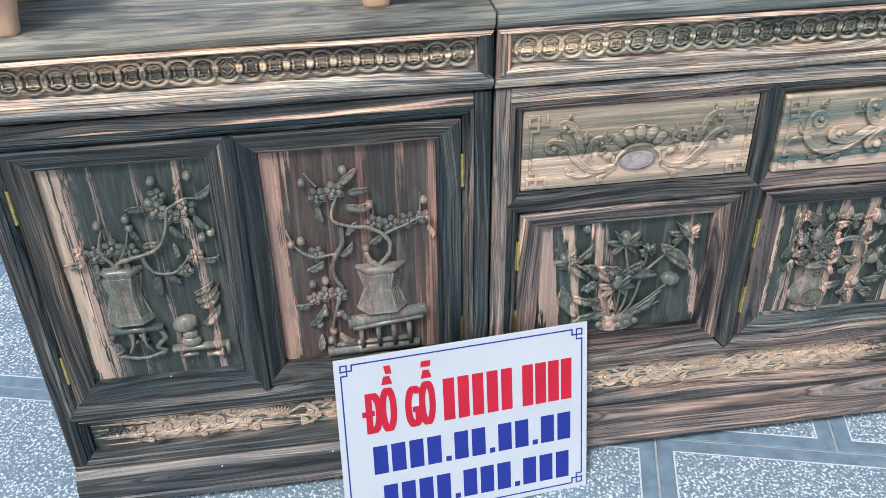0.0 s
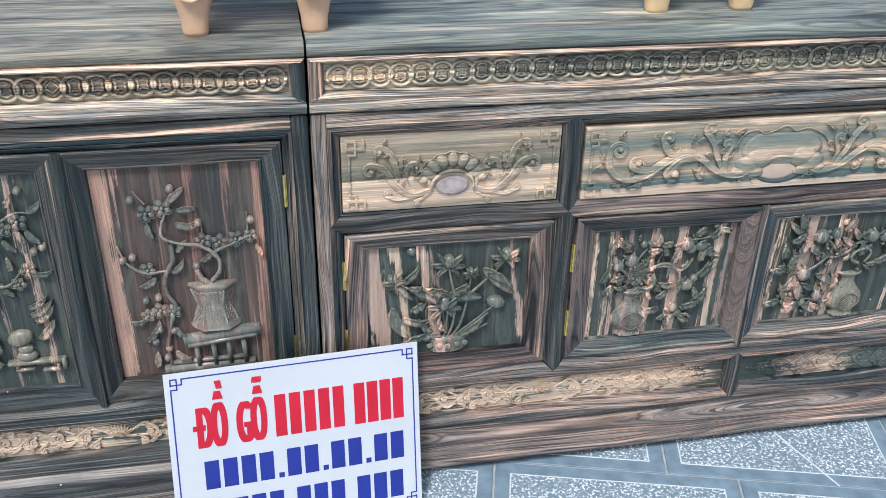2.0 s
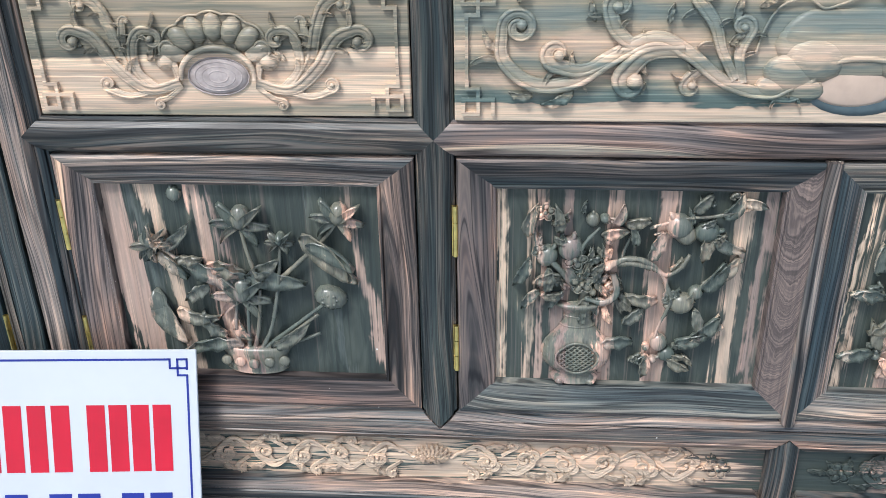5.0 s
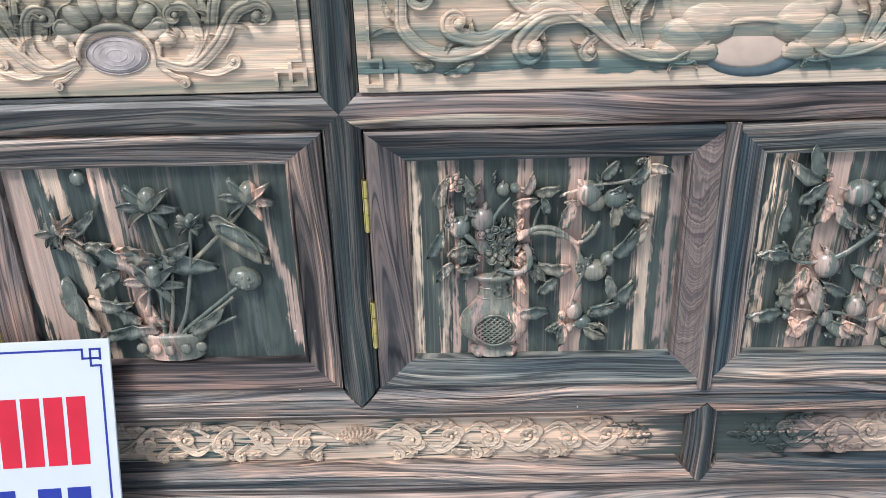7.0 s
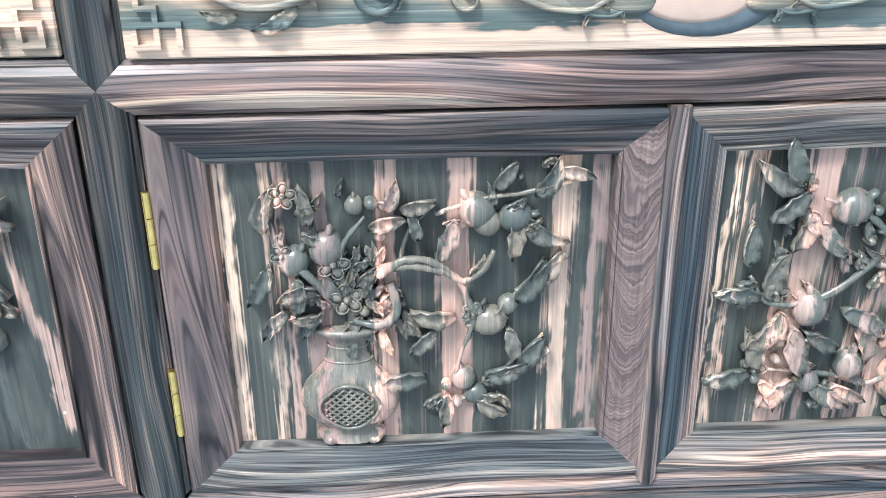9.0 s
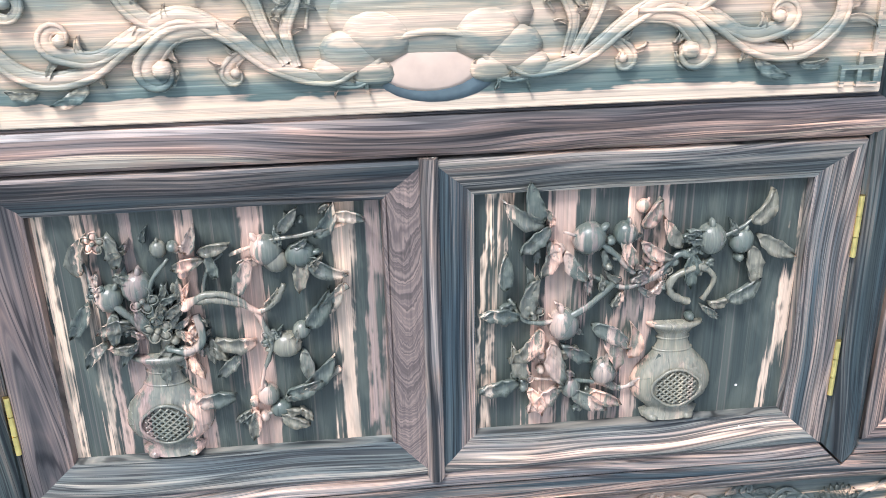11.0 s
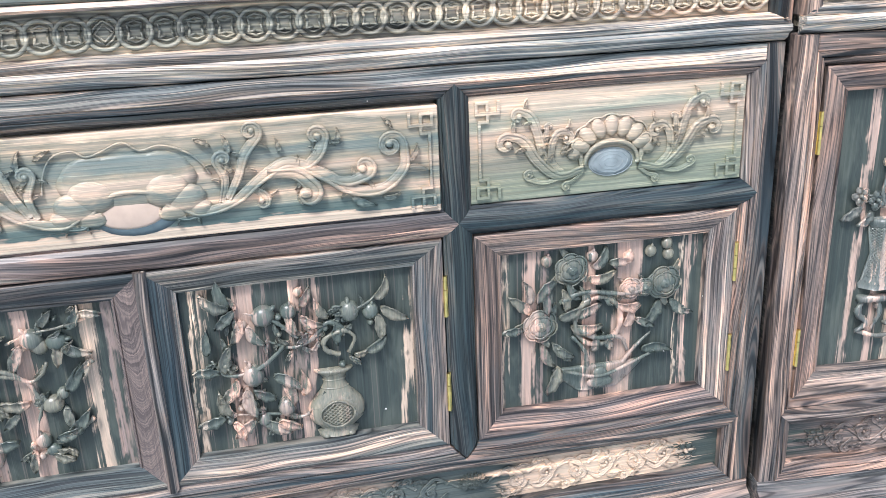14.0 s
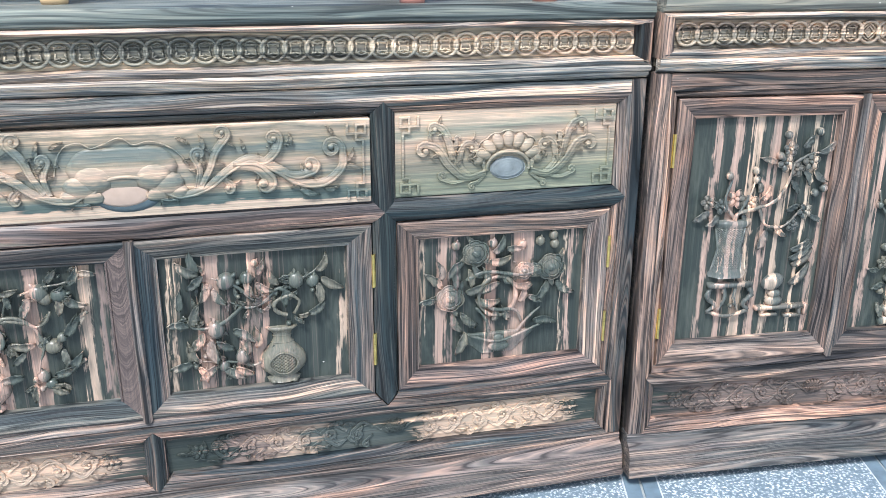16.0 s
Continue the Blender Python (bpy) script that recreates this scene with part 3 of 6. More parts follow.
def frame_rect(x0, z0, x1, z1, w, prof, parent, label=""):
    """Four mitred members, each a part: the profile runs from the outer edge inwards."""
    out = []
    spec = (("stile", (x0, z0), (x0, z1), wood_v, -1), ("stile", (x1, z0), (x1, z1), wood_v, 1),
            ("rail", (x0, z0), (x1, z0), wood_h, 1), ("rail", (x0, z1), (x1, z1), wood_h, -1))
    for nm, a, b, mat, s in spec:
        p = [(s * c, y) for c, y in prof]
        out.append(member(nm, a, b, p, mat, parent, label=label, back=0.02))
    return out


DOOR = [(0.0, 0.006), (0.0008, -0.003), (0.004, -0.0045), (0.014, -0.0025), (0.0325, 0.0050), (0.0335, 0.0032), (0.0360, 0.0036), (0.0375, 0.0135)]


def door_prof(w):
    k = w / 0.0375
    return [(c * k, y) for c, y in DOOR]


def extrude_x(name, prof, x0, x1, mat, parent, label=""):
    """prof: closed outline of (y, z)."""
    vs, fs = [], []
    n = len(prof)
    for x in (x0, x1):
        vs += [(x, y, z) for y, z in prof]
    for i in range(n):
        j = (i + 1) % n
        fs.append((i, j, n + j, n + i))
    fs += [tuple(range(n)), tuple(range(n, 2 * n))]
    return raw(name, vs, fs, mat, parent, label)


hinge_mesh = None


def hinge(x, z, parent, side):
    """Brass butt hinge: barrel of three knuckles with two narrow leaves; z is its middle."""
    global hinge_mesh
    if hinge_mesh is None:
        bm = bmesh.new()
        for i, (a, b) in enumerate(((-0.030, -0.0105), (-0.0098, 0.0098), (0.0105, 0.030))):
            r = bmesh.ops.create_cone(bm, segments=10, radius1=0.0027, radius2=0.0027, depth=b - a, cap_ends=True)
            bmesh.ops.translate(bm, verts=r["verts"], vec=(0, 0, (a + b) / 2))
        for s in (-1, 1):
            r = bmesh.ops.create_cube(bm, size=1.0)
            for v in r["verts"]:
                v.co = Vector((v.co.x * 0.0016 + s * 0.0026, v.co.y * 0.0016 + 0.0016, v.co.z * 0.060))
        hinge_mesh = bpy.data.meshes.new("hinge")
        bm.to_mesh(hinge_mesh)
        bm.free()
    ob = link("hinge", hinge_mesh, brass, parent, "narrow brass butt hinge")
    ob.location = (x, -0.0035, z)
    return ob


# ---------------------------------------------------------------- carving
class Carving:
    """Relief on a panel x0..x1, z0..z1 whose face is at y. Places are fractions of the panel, sizes metres, heights metres off the face."""

    def __init__(self, x0, z0, x1, z1, y, seed=1, mat=None):
        self.mat, self.tick = mat, 0
        self.x0, self.z0, self.w, self.h, self.y = x0, z0, x1 - x0, z1 - z0, y
        self.v, self.f, self.g = [], [], []
        self.rnd = random.Random(seed)

    def at(self, u, v, d=0.0):
        return Vector((self.x0 + u * self.w, self.y - d, self.z0 + v * self.h))

    def add(self, verts, faces):
        k = len(self.v)
        self.v += verts
        self.f += [tuple(k + i for i in f) for f in faces]

    def mark(self, kind):
        """What is cut from here on is a piece of its own."""
        self.g.append((kind, len(self.v), len(self.f)))

    def done(self, name, mat, parent, label=""):
        cuts = self.g if self.g and self.g[0][1] == 0 else [(name, 0, 0)] + self.g
        ends = cuts[1:] + [("", len(self.v), len(self.f))]
        ob = None
        for (kind, v0, f0), (_, v1, f1) in zip(cuts, ends):
            if f1 > f0:
                me = bpy.data.meshes.new(kind)
                me.from_pydata([tuple(v) for v in self.v[v0:v1]], [], [tuple(i - v0 for i in f) for f in self.f[f0:f1]])
                ob = link(kind, me, mat, parent, label if len(cuts) == 1 else "", smooth=kind not in ("fret_corner", "fillet"))
        self.v, self.f, self.g = [], [], []
        return ob

    def tube3(self, pts, radii, n=6, squash=1.0):
        k = len(pts)
        vs, fs = [], []
        for i, p in enumerate(pts):
            t = (pts[min(i + 1, k - 1)] - pts[max(i - 1, 0)])
            t = t.normalized() if t.length > 1e-9 else Vector((1, 0, 0))
            s = t.cross(Vector((0, 1, 0)))
            s = s.normalized() if s.length > 1e-6 else Vector((1, 0, 0))
            o = s.cross(t).normalized()
            for j in range(n):
                a = 2 * math.pi * j / n
                vs.append(p + (s * math.cos(a) + o * (math.sin(a) * squash)) * radii[i])
        for i in range(k - 1):
            for j in range(n):
                m = (j + 1) % n
                fs.append((i * n + j, i * n + m, (i + 1) * n + m, (i + 1) * n + j))
        fs += [tuple(range(n)), tuple(range((k - 1) * n, k * n))]
        self.add(vs, fs)

    def smooth(self, pts, sub=5):
        """Catmull-Rom through rows of (u, v, d)."""
        q = [self.at(*p) for p in pts]
        q = [q[0] * 2 - q[1]] + q + [q[-1] * 2 - q[-2]]
        out = []
        for i in range(1, len(q) - 2):
            for s in range(sub):
                t = s / sub
                out.append(0.5 * ((2 * q[i]) + (q[i + 1] - q[i - 1]) * t + (2 * q[i - 1] - 5 * q[i] + 4 * q[i + 1] - q[i + 2]) * t * t
                                  + (3 * q[i] - 3 * q[i + 1] + q[i + 2] - q[i - 1]) * t ** 3))
        return out + [q[-2]]

    def twig(self, pts, r0, r1, sub=6, knots=0.45):
        """A gnarled branch with twisting ridges of bark."""
        self.mark("carved_branch")
        q = self.smooth(pts, sub)
        k, n = len(q), 9
        wob = 0.5 * knots
        vs, fs = [], []
        for i, p in enumerate(q):
            t = (q[min(i + 1, k - 1)] - q[max(i - 1, 0)])
            t = t.normalized() if t.length > 1e-9 else Vector((1, 0, 0))
            s = t.cross(Vector((0, 1, 0)))
            s = s.normalized() if s.length > 1e-6 else Vector((1, 0, 0))
            o = s.cross(t).normalized()
            r = 0.82 * (r0 + (r1 - r0) * i / (k - 1)) * (1 + knots * (self.rnd.random() - 0.4))
            c = p + s * r * wob * (self.rnd.random() - 0.5) * 1.6
            for j in range(n):
                a = 2 * math.pi * j / n
                rr = r * (1 + wob * 0.75 * math.sin(3 * a + i * 0.8))
                vs.append(c + (s * math.cos(a) + o * (math.sin(a) * 0.85)) * rr)
        for i in range(k - 1):
            for j in range(n):
                m = (j + 1) % n
                fs.append((i * n + j, i * n + m, (i + 1) * n + m, (i + 1) * n + j))
        fs += [tuple(range(n)), tuple(range((k - 1) * n, k * n))]
        self.add(vs, fs)

    def blob(self, c, ru, rv, rd, ang=0.0, n=10, rings=4):
        """A half ellipsoid standing on the point c, turned by ang in the panel."""
        ca, sa = math.cos(ang), math.sin(ang)
        vs, fs = [], []
        for i in range(rings):
            e = math.pi / 2 * (i / rings) - 0.35 * (i == 0)
            for j in range(n):
                a = 2 * math.pi * j / n
                x, z = math.cos(a) * math.cos(e) * ru, math.sin(a) * math.cos(e) * rv
                vs.append(c + Vector((x * ca - z * sa, -rd * math.sin(e), x * sa + z * ca)))
        vs.append(c + Vector((0, -rd, 0)))
        for i in range(rings - 1):
            for j in range(n):
                m = (j + 1) % n
                fs.append((i * n + j, i * n + m, (i + 1) * n + m, (i + 1) * n + j))
        for j in range(n):
            fs.append(((rings - 1) * n + j, (rings - 1) * n + (j + 1) % n, len(vs) - 1))
        self.add(vs, fs)

    def leaf(self, u, v, ang, L, W, d=0.004, lift=0.006, curl=0.2, wavy=1.0):
        """A pointed leaf with a sunk midrib and turned edges, from its stalk at (u, v)."""
        self.mark("carved_leaf")
        ang = radians(ang)
        base = self.at(u, v, d)
        vs, fs = [], []
        n, m = 9, 5
        for i in range(n):
            s = i / (n - 1)
            hw = W / 2 * 1.95 * (s + 0.03) ** 0.62 * (1.001 - s) ** 0.85 * (1 + 0.12 * wavy * math.sin(s * 19))
            bend = ang + curl * s
            cx, cz = math.cos(bend) * L * s, math.sin(bend) * L * s
            for j in range(m):
                q = (j / (m - 1) - 0.5) * 2
                up = lift * (0.35 + 0.65 * math.sin(math.pi * (0.10 + 0.75 * s))) * (0.45 + 0.75 * abs(q) ** 1.2) + (0.0018 if j == 2 else 0) - 0.0014 * (j in (1, 3)) + 0.0016 * wavy * math.sin(s * 17 + 2 * q)
                vs.append(base + Vector((cx - math.sin(bend) * hw * q, -up, cz + math.cos(bend) * hw * q)))
        for i in range(n - 1):
            for j in range(m - 1):
                fs.append((i * m + j, i * m + j + 1, (i + 1) * m + j + 1, (i + 1) * m + j))
        # undercut: the edge draws in on its way down to the ground
        k = len(vs)
        edge = [i * m for i in range(n)] + [i * m + m - 1 for i in reversed(range(n))]
        mid = [vs[i * m + m // 2] for i in range(n)]
        under = mid + mid[::-1]
        vs += [vs[e] + (o - vs[e]) * 0.55 + Vector((0, 0.006 + 0.6 * d, 0)) for e, o in zip(edge, under)]
        for i in range(len(edge)):
            j = (i + 1) % len(edge)
            fs.append((edge[i], edge[j], k + j, k + i))
        self.add(vs, fs)

    def bloom(self, u, v, r, n=5, d=0.005, turn=0.0):
        """Five cupped petals round a raised eye."""
        self.mark("carved_blossom")
        c = self.at(u, v, d)
        for i in range(n):
            a = turn + 2 * math.pi * i / n
            o = Vector((math.cos(a), 0, math.sin(a)))
            q = Vector((-math.sin(a), 0, math.cos(a)))
            self.blob(c + o * r * 0.62, r * 0.46, r * 0.38, 0.0035, a, 8, 3)
            rim = [c + o * (r * (0.62 + 0.46 * math.cos(e))) + q * (r * 0.38 * math.sin(e)) + Vector((0, -0.0028, 0)) for e in [-1.9 + 0.63 * k for k in range(7)]]
            self.tube3(rim, [0.0007] * 7, 5)
        self.blob(c + Vector((0, -0.0025, 0)), r * 0.25, r * 0.25, 0.005, 0, 7, 3)

    def rose(self, u, v, r, d=0.004):
        """An open rose: two whorls of broad cupped petals round a wound heart."""
        t = self.rnd.random() * 6.28
        for i in range(3):
            a = math.degrees(t) + 120 * i + self.rnd.uniform(-20, 20)
            self.leaf(u + 0.6 * r * math.cos(radians(a)) / self.w, v + 0.6 * r * math.sin(radians(a)) / self.h, a, r * 0.95, r * 0.55, d - 0.002, 0.004, 0.3, 0.6)
        c = self.at(u, v, d)
        for n, far, size, up, turn in ((6, 0.56, 0.50, 0.0, 0.0), (5, 0.34, 0.40, 0.0035, 0.5)):
            for i in range(n):
                a = t + turn + 2 * math.pi * i / n
                o, q = Vector((math.cos(a), 0, math.sin(a))), Vector((-math.sin(a), 0, math.cos(a)))
                p = c + o * r * far + Vector((0, -up - 0.0006 * (i % 2), 0))
                self.mark("carved_petal")
                self.blob(p, r * size * 0.82, r * size, 0.0045, a, 12, 4)
                rim = [p + o * (r * size * 0.84 * math.cos(e)) + q * (r * size * 1.0 * math.sin(e)) + Vector((0, -0.0026, 0)) for e in [-1.7 + 0.425 * k for k in range(9)]]
                self.tube3(rim, [0.0007 + 0.0008 * math.sin(math.pi * k / 8) for k in range(9)], 5)
        self.mark("carved_rose_heart")
        self.blob(c + Vector((0, -0.005, 0)), r * 0.34, r * 0.32, 0.0065, t, 12, 4)
        sp = [c + Vector((math.cos(a) * r * (0.03 + 0.032 * a), -0.0120 + 0.0006 * a, math.sin(a) * r * (0.03 + 0.030 * a))) for a in [0.5 * i for i in range(22)]]
        self.tube3(sp, [0.0009 + 0.00004 * i for i in range(22)], 6, 1.3)

    def fruit(self, u, v, r, ang=90, d=0.003):
        self.mark("carved_fruit")
        a = radians(ang)
        c = self.at(u, v, d)
        self.blob(c, r * 1.05, r * 0.94, r * 0.85, a, 12, 5)
        tip = c + Vector((math.cos(a) * r * 1.0, -r * 0.2, math.sin(a) * r * 1.0))
        self.blob(tip, r * 0.42, r * 0.22, r * 0.3, a, 7, 3)

    def spray(self, u, v, n, R, r, kinds="blf"):
        """A cluster of blossoms, buds, berries and leaves round a point."""
        for i in range(n):
            a, q = self.rnd.random() * 6.28, R * math.sqrt(self.rnd.random())
            uu, vv = u + math.cos(a) * q / self.w, v + math.sin(a) * q / self.h
            k = kinds[i % len(kinds)]
            s = r * (0.75 + 0.5 * self.rnd.random())
            if k == "b":
                self.bloom(uu, vv, s, 5, 0.006 + 0.004 * self.rnd.random(), a)
            elif k == "l":
                self.leaf(uu, vv, math.degrees(a), s * 2.0, s * 0.95, 0.002 + 0.005 * self.rnd.random(), 0.006, self.rnd.uniform(-0.7, 0.7))
            elif k == "f":
                self.mark("carved_bud")
                self.blob(self.at(uu, vv, 0.004), s * 0.5, s * 0.55, 0.007, a, 8, 3)
            else:
                self.rose(uu, vv, s)

    def vase(self, u, prof, flat=0.55, n=14, facet=0):
        """prof: rows of (v, half width in metres). A half-round pot, or a faceted one."""
        vs, fs = [], []
        m = n + 1
        for v, hw in prof:
            c = self.at(u, v)
            for j in range(m):
                a = math.pi * j / n
                ca, sa = math.cos(a), math.sin(a)
                if facet:
                    k = [(1, 0), (0.55, 0.85), (-0.55, 0.85), (-1, 0)]
                    t = j / n * 3
                    i = min(2, int(t))
                    ca, sa = (k[i][q] + (k[i + 1][q] - k[i][q]) * (t - i) for q in (0, 1))
                vs.append(c + Vector((hw * ca, -hw * flat * sa - 0.001, 0)))
        for i in range(len(prof) - 1):
            for j in range(n):
                fs.append((i * m + j, i * m + j + 1, (i + 1) * m + j + 1, (i + 1) * m + j))
        fs += [tuple(range(m)), tuple(range((len(prof) - 1) * m, len(prof) * m))]
        self.add(vs, fs)

    def hoop(self, u, v, d, hw, r=0.0016, flat=0.55):
        c = self.at(u, v)
        q = [c + Vector((hw * math.cos(a), -hw * flat * math.sin(a) - d, 0)) for a in [math.pi * i / 14 for i in range(15)]]
        self.tube3(q, [r] * 15, 6)

    def lattice(self, u, v, d, ru, rv, step, r=0.0009, wobble=0.0):
        """A quatrefoil rim filled with crossed bars."""
        c = self.at(u, v, d)
        rim = []
        for i in range(33):
            a = 2 * math.pi * i / 32
            k = 1 + 0.10 * abs(math.cos(2 * a))
            rim.append(c + Vector((ru * k * math.cos(a), 0, rv * k * math.sin(a))))
        self.tube3(rim, [0.0016] * 33, 6)
        for s in (-1, 1):
            q = -ru * 2
            while q < ru * 2:
                pts = []
                for i in range(15):
                    x = -ru + 2 * ru * i / 14
                    z = s * (x - q) * rv / ru
                    if (x / ru) ** 2 + (z / rv) ** 2 < 0.95:
                        pts.append(c + Vector((x, -0.002 * (1 - (x / ru) ** 2 - (z / rv) ** 2) - 0.0004, z)))
                if len(pts) > 1:
                    self.tube3(pts, [r] * len(pts), 5)
                q += step

    def crossed(self, quad, nx, d0=0.0):
        """Crossed bars over a leaning quadrilateral given by four (u, v, d): bottom left, bottom right, top right, top left."""
        a, b, c, e = (self.at(*p) for p in quad)
        def q(s, t):
            return a * (1 - s) * (1 - t) + b * s * (1 - t) + c * s * t + e * (1 - s) * t + Vector((0, -d0, 0))
        ny = max(2, round(nx * (e - a).length / max(0.004, (b - a).length)))
        for sgn in (1, -1):
            for i in range(-ny, nx):
                pts = []
                for k in range(ny + 1):
                    s = (i + k) / nx
                    if -1e-6 <= s <= 1 + 1e-6:
                        pts.append(q(s if sgn > 0 else 1 - s, k / ny))
                if len(pts) > 1:
                    self.tube3(pts, [0.0012] * len(pts), 5)

    def bar(self, pts, r=0.0022, d=0.002):
        """Straight square-edged fillets through (u, v)."""
        for a, b in zip(pts, pts[1:]):
            p, q = self.at(*a, 0), self.at(*b, 0)
            t = (q - p).normalized()
            s = t.cross(Vector((0, 1, 0))) * r
            p, q = p - t * r, q + t * r
            self.tick = (self.tick + 1) % 23
            up = Vector((0, -d - 0.0006 - 0.00006 * (self.tick % 9), 0))
            k = [p - s, p + s, q + s, q - s]
            self.add(k + [x + up - (s * 0.18 if i in (1, 2) else -s * 0.18) for i, x in enumerate(k)],
                     [(4, 5, 6, 7), (0, 1, 5, 4), (1, 2, 6, 5), (2, 3, 7, 6), (3, 0, 4, 7)])

    def scroll(self, pts, R, turns=1.35, sgn=1, r0=0.0045, r1=0.0016, d=0.002, end=True):
        """A tapering stem through (u, v) that ends in a spiral of radius R turning by sgn."""
        self.mark("carved_scroll")
        q = self.smooth([(u, v, d) for u, v in pts], 5)
        t = (q[-1] - q[-2]).normalized()
        side = Vector((-t.z, 0, t.x)) * sgn
        c = q[-1] + side * R
        a0 = math.atan2(q[-1].z - c.z, q[-1].x - c.x)
        k = int(16 * turns)
        for i in range(1, k + 1):
            a = a0 + sgn * 2 * math.pi * turns * i / k
            rr = R * (1 - 0.78 * i / k)
            q.append(c + Vector((math.cos(a) * rr, -0.002 * i / k, math.sin(a) * rr)))
        n = len(q)
        rr = [(r0 + (r1 - r0) * (i / (n - 1)) ** 0.8) * (1.12 + 0.72 * math.sin(math.pi * min(1.0, i / (n - 1) * 1.15)) ** 2) for i in range(n)]
        self.tube3(q, rr, 8, 0.62)
        nrm = []
        for i in range(n):
            t = (q[min(i + 1, n - 1)] - q[max(i - 1, 0)]).normalized()
            nrm.append(Vector((-t.z, 0, t.x)) * sgn)
        self.tube3([q[i] - nrm[i] * rr[i] * 0.62 + Vector((0, -rr[i] * 0.42, 0)) for i in range(n)], [x * 0.42 for x in rr], 6)
        self.tube3([q[i] + nrm[i] * rr[i] * 0.78 + Vector((0, -rr[i] * 0.10, 0)) for i in range(n)], [x * 0.36 for x in rr], 6)
        stem = n - k
        if end:
            self.blob(q[-1], r1 * 1.7, r1 * 1.7, r1 * 1.8, 0, 7, 3)
        if r0 >= 0.0030 and stem > 8:
            # acanthus lobes turning away from the curl
            for f, sg, L in ((0.42, -1, 1.7), (0.66, 1, 1.3), (0.90, -1, 1.9)):
                i = int((stem - 1) * f)
                t = (q[i + 1] - q[i - 1]).normalized()
                p = q[i] + nrm[i] * rr[i] * 0.5 * sg
                a = math.degrees(math.atan2(t.z, t.x)) + 28 * sg * sgn
                self.leaf((p.x - self.x0) / self.w, (p.z - self.z0) / self.h, a, R * L, R * 0.62, 0.002, 0.005, 0.8 * sg * sgn, 0.3)

    def fret(self, u, v, su, sv, s=0.0036, d=0.0048):
        """A key-pattern corner, one connected fillet: square, hook and riser; su and sv point into the panel."""
        self.mark("fret_corner")
        rows = (".#.......", ".#.......", ".####....", "....#....", "....#....", "#########", "#...#...#", "#.#.#...#", "#...#...#", "#####...#")
        solid = {(a, b) for b, row in enumerate(reversed(rows)) for a, ch in enumerate(row) if ch == "#"} - {(2, 2)}
        at, vs, fs = {}, [], []
        def p(a, b, up):
            if (a, b, up) not in at:
                at[a, b, up] = len(vs)
                vs.append(self.at(u + su * a * s / self.w, v + sv * b * s / self.h, d if up else -0.0005))
            return at[a, b, up]
        for a, b in sorted(solid):
            fs.append((p(a, b, 1), p(a + 1, b, 1), p(a + 1, b + 1, 1), p(a, b + 1, 1)))
            for (c, e), q, r in (((a, b - 1), (a, b), (a + 1, b)), ((a + 1, b), (a + 1, b), (a + 1, b + 1)), ((a, b + 1), (a + 1, b + 1), (a, b + 1)), ((a - 1, b), (a, b + 1), (a, b))):
                if (c, e) not in solid:
                    fs.append((p(*q, 1), p(*q, 0), p(*r, 0), p(*r, 1)))
        if su * sv > 0:
            fs = [f[::-1] for f in fs]
        self.add(vs, fs)


def coin_band(x0, x1, z, y, parent, mat, pitch=0.0335, R=0.0188):
    """A row of interlaced rings with hollow-sided squares, carved along the frieze."""
    c = Carving(x0, z, x1, z + 1, y, 5)
    n = round((x1 - x0 - 2 * R) / pitch)
    step = (x1 - x0 - 2 * R - 0.006) / n
    for i in range(n + 1):
        o = Vector((x0 + R + 0.003 + i * step, y - 0.001 - 0.0007 * (i % 2), z))
        ring = [o + Vector((R * math.cos(a), -0.0015, R * math.sin(a))) for a in [2 * math.pi * j / 24 for j in range(25)]]
        c.tube3(ring, [0.0029] * 25, 6, 1.1)
        if i == n // 2:
            q = [o + Vector((s * 0.010, 0.001, t * 0.010)) for s, t in ((1, 0), (0, 1), (-1, 0), (0, -1), (1, 0))]
            c.tube3(q, [0.0018] * 5, 5)
            for s, t in ((1, 1), (1, -1), (-1, 1), (-1, -1)):
                c.tube3([o + Vector((s * 0.0145, 0.001, 0)), o + Vector((s * 0.0085, 0.001, t * 0.0085)), o + Vector((0, 0.001, t * 0.0145))], [0.0016] * 3, 5)
            continue
        k = 0.0082
        for s, t in ((1, 0), (0, 1), (-1, 0), (0, -1)):
            a = o + Vector(((s - t) * k, 0.001, (t + s) * k))
            b = o + Vector(((s + t) * k, 0.001, (t - s) * k))
            m = o + Vector((s * k * 0.62, 0.001, t * k * 0.62))
            c.tube3([a, (a + b + 2 * m) / 4, m * 0.5 + (a + b) * 0.25, (a + b + 2 * m) / 4, b], [0.0017] * 5, 5)
        for t in (1, -1):
            c.tube3([o + Vector((-k * 1.15, 0.001, t * k * 1.1)), o + Vector((0, 0.001, t * k * 1.55)), o + Vector((k * 1.15, 0.001, t * k * 1.1))], [0.0015] * 3, 5)
    return c.done("ring_carving", mat, parent, "row of interlaced carved rings with square centres")


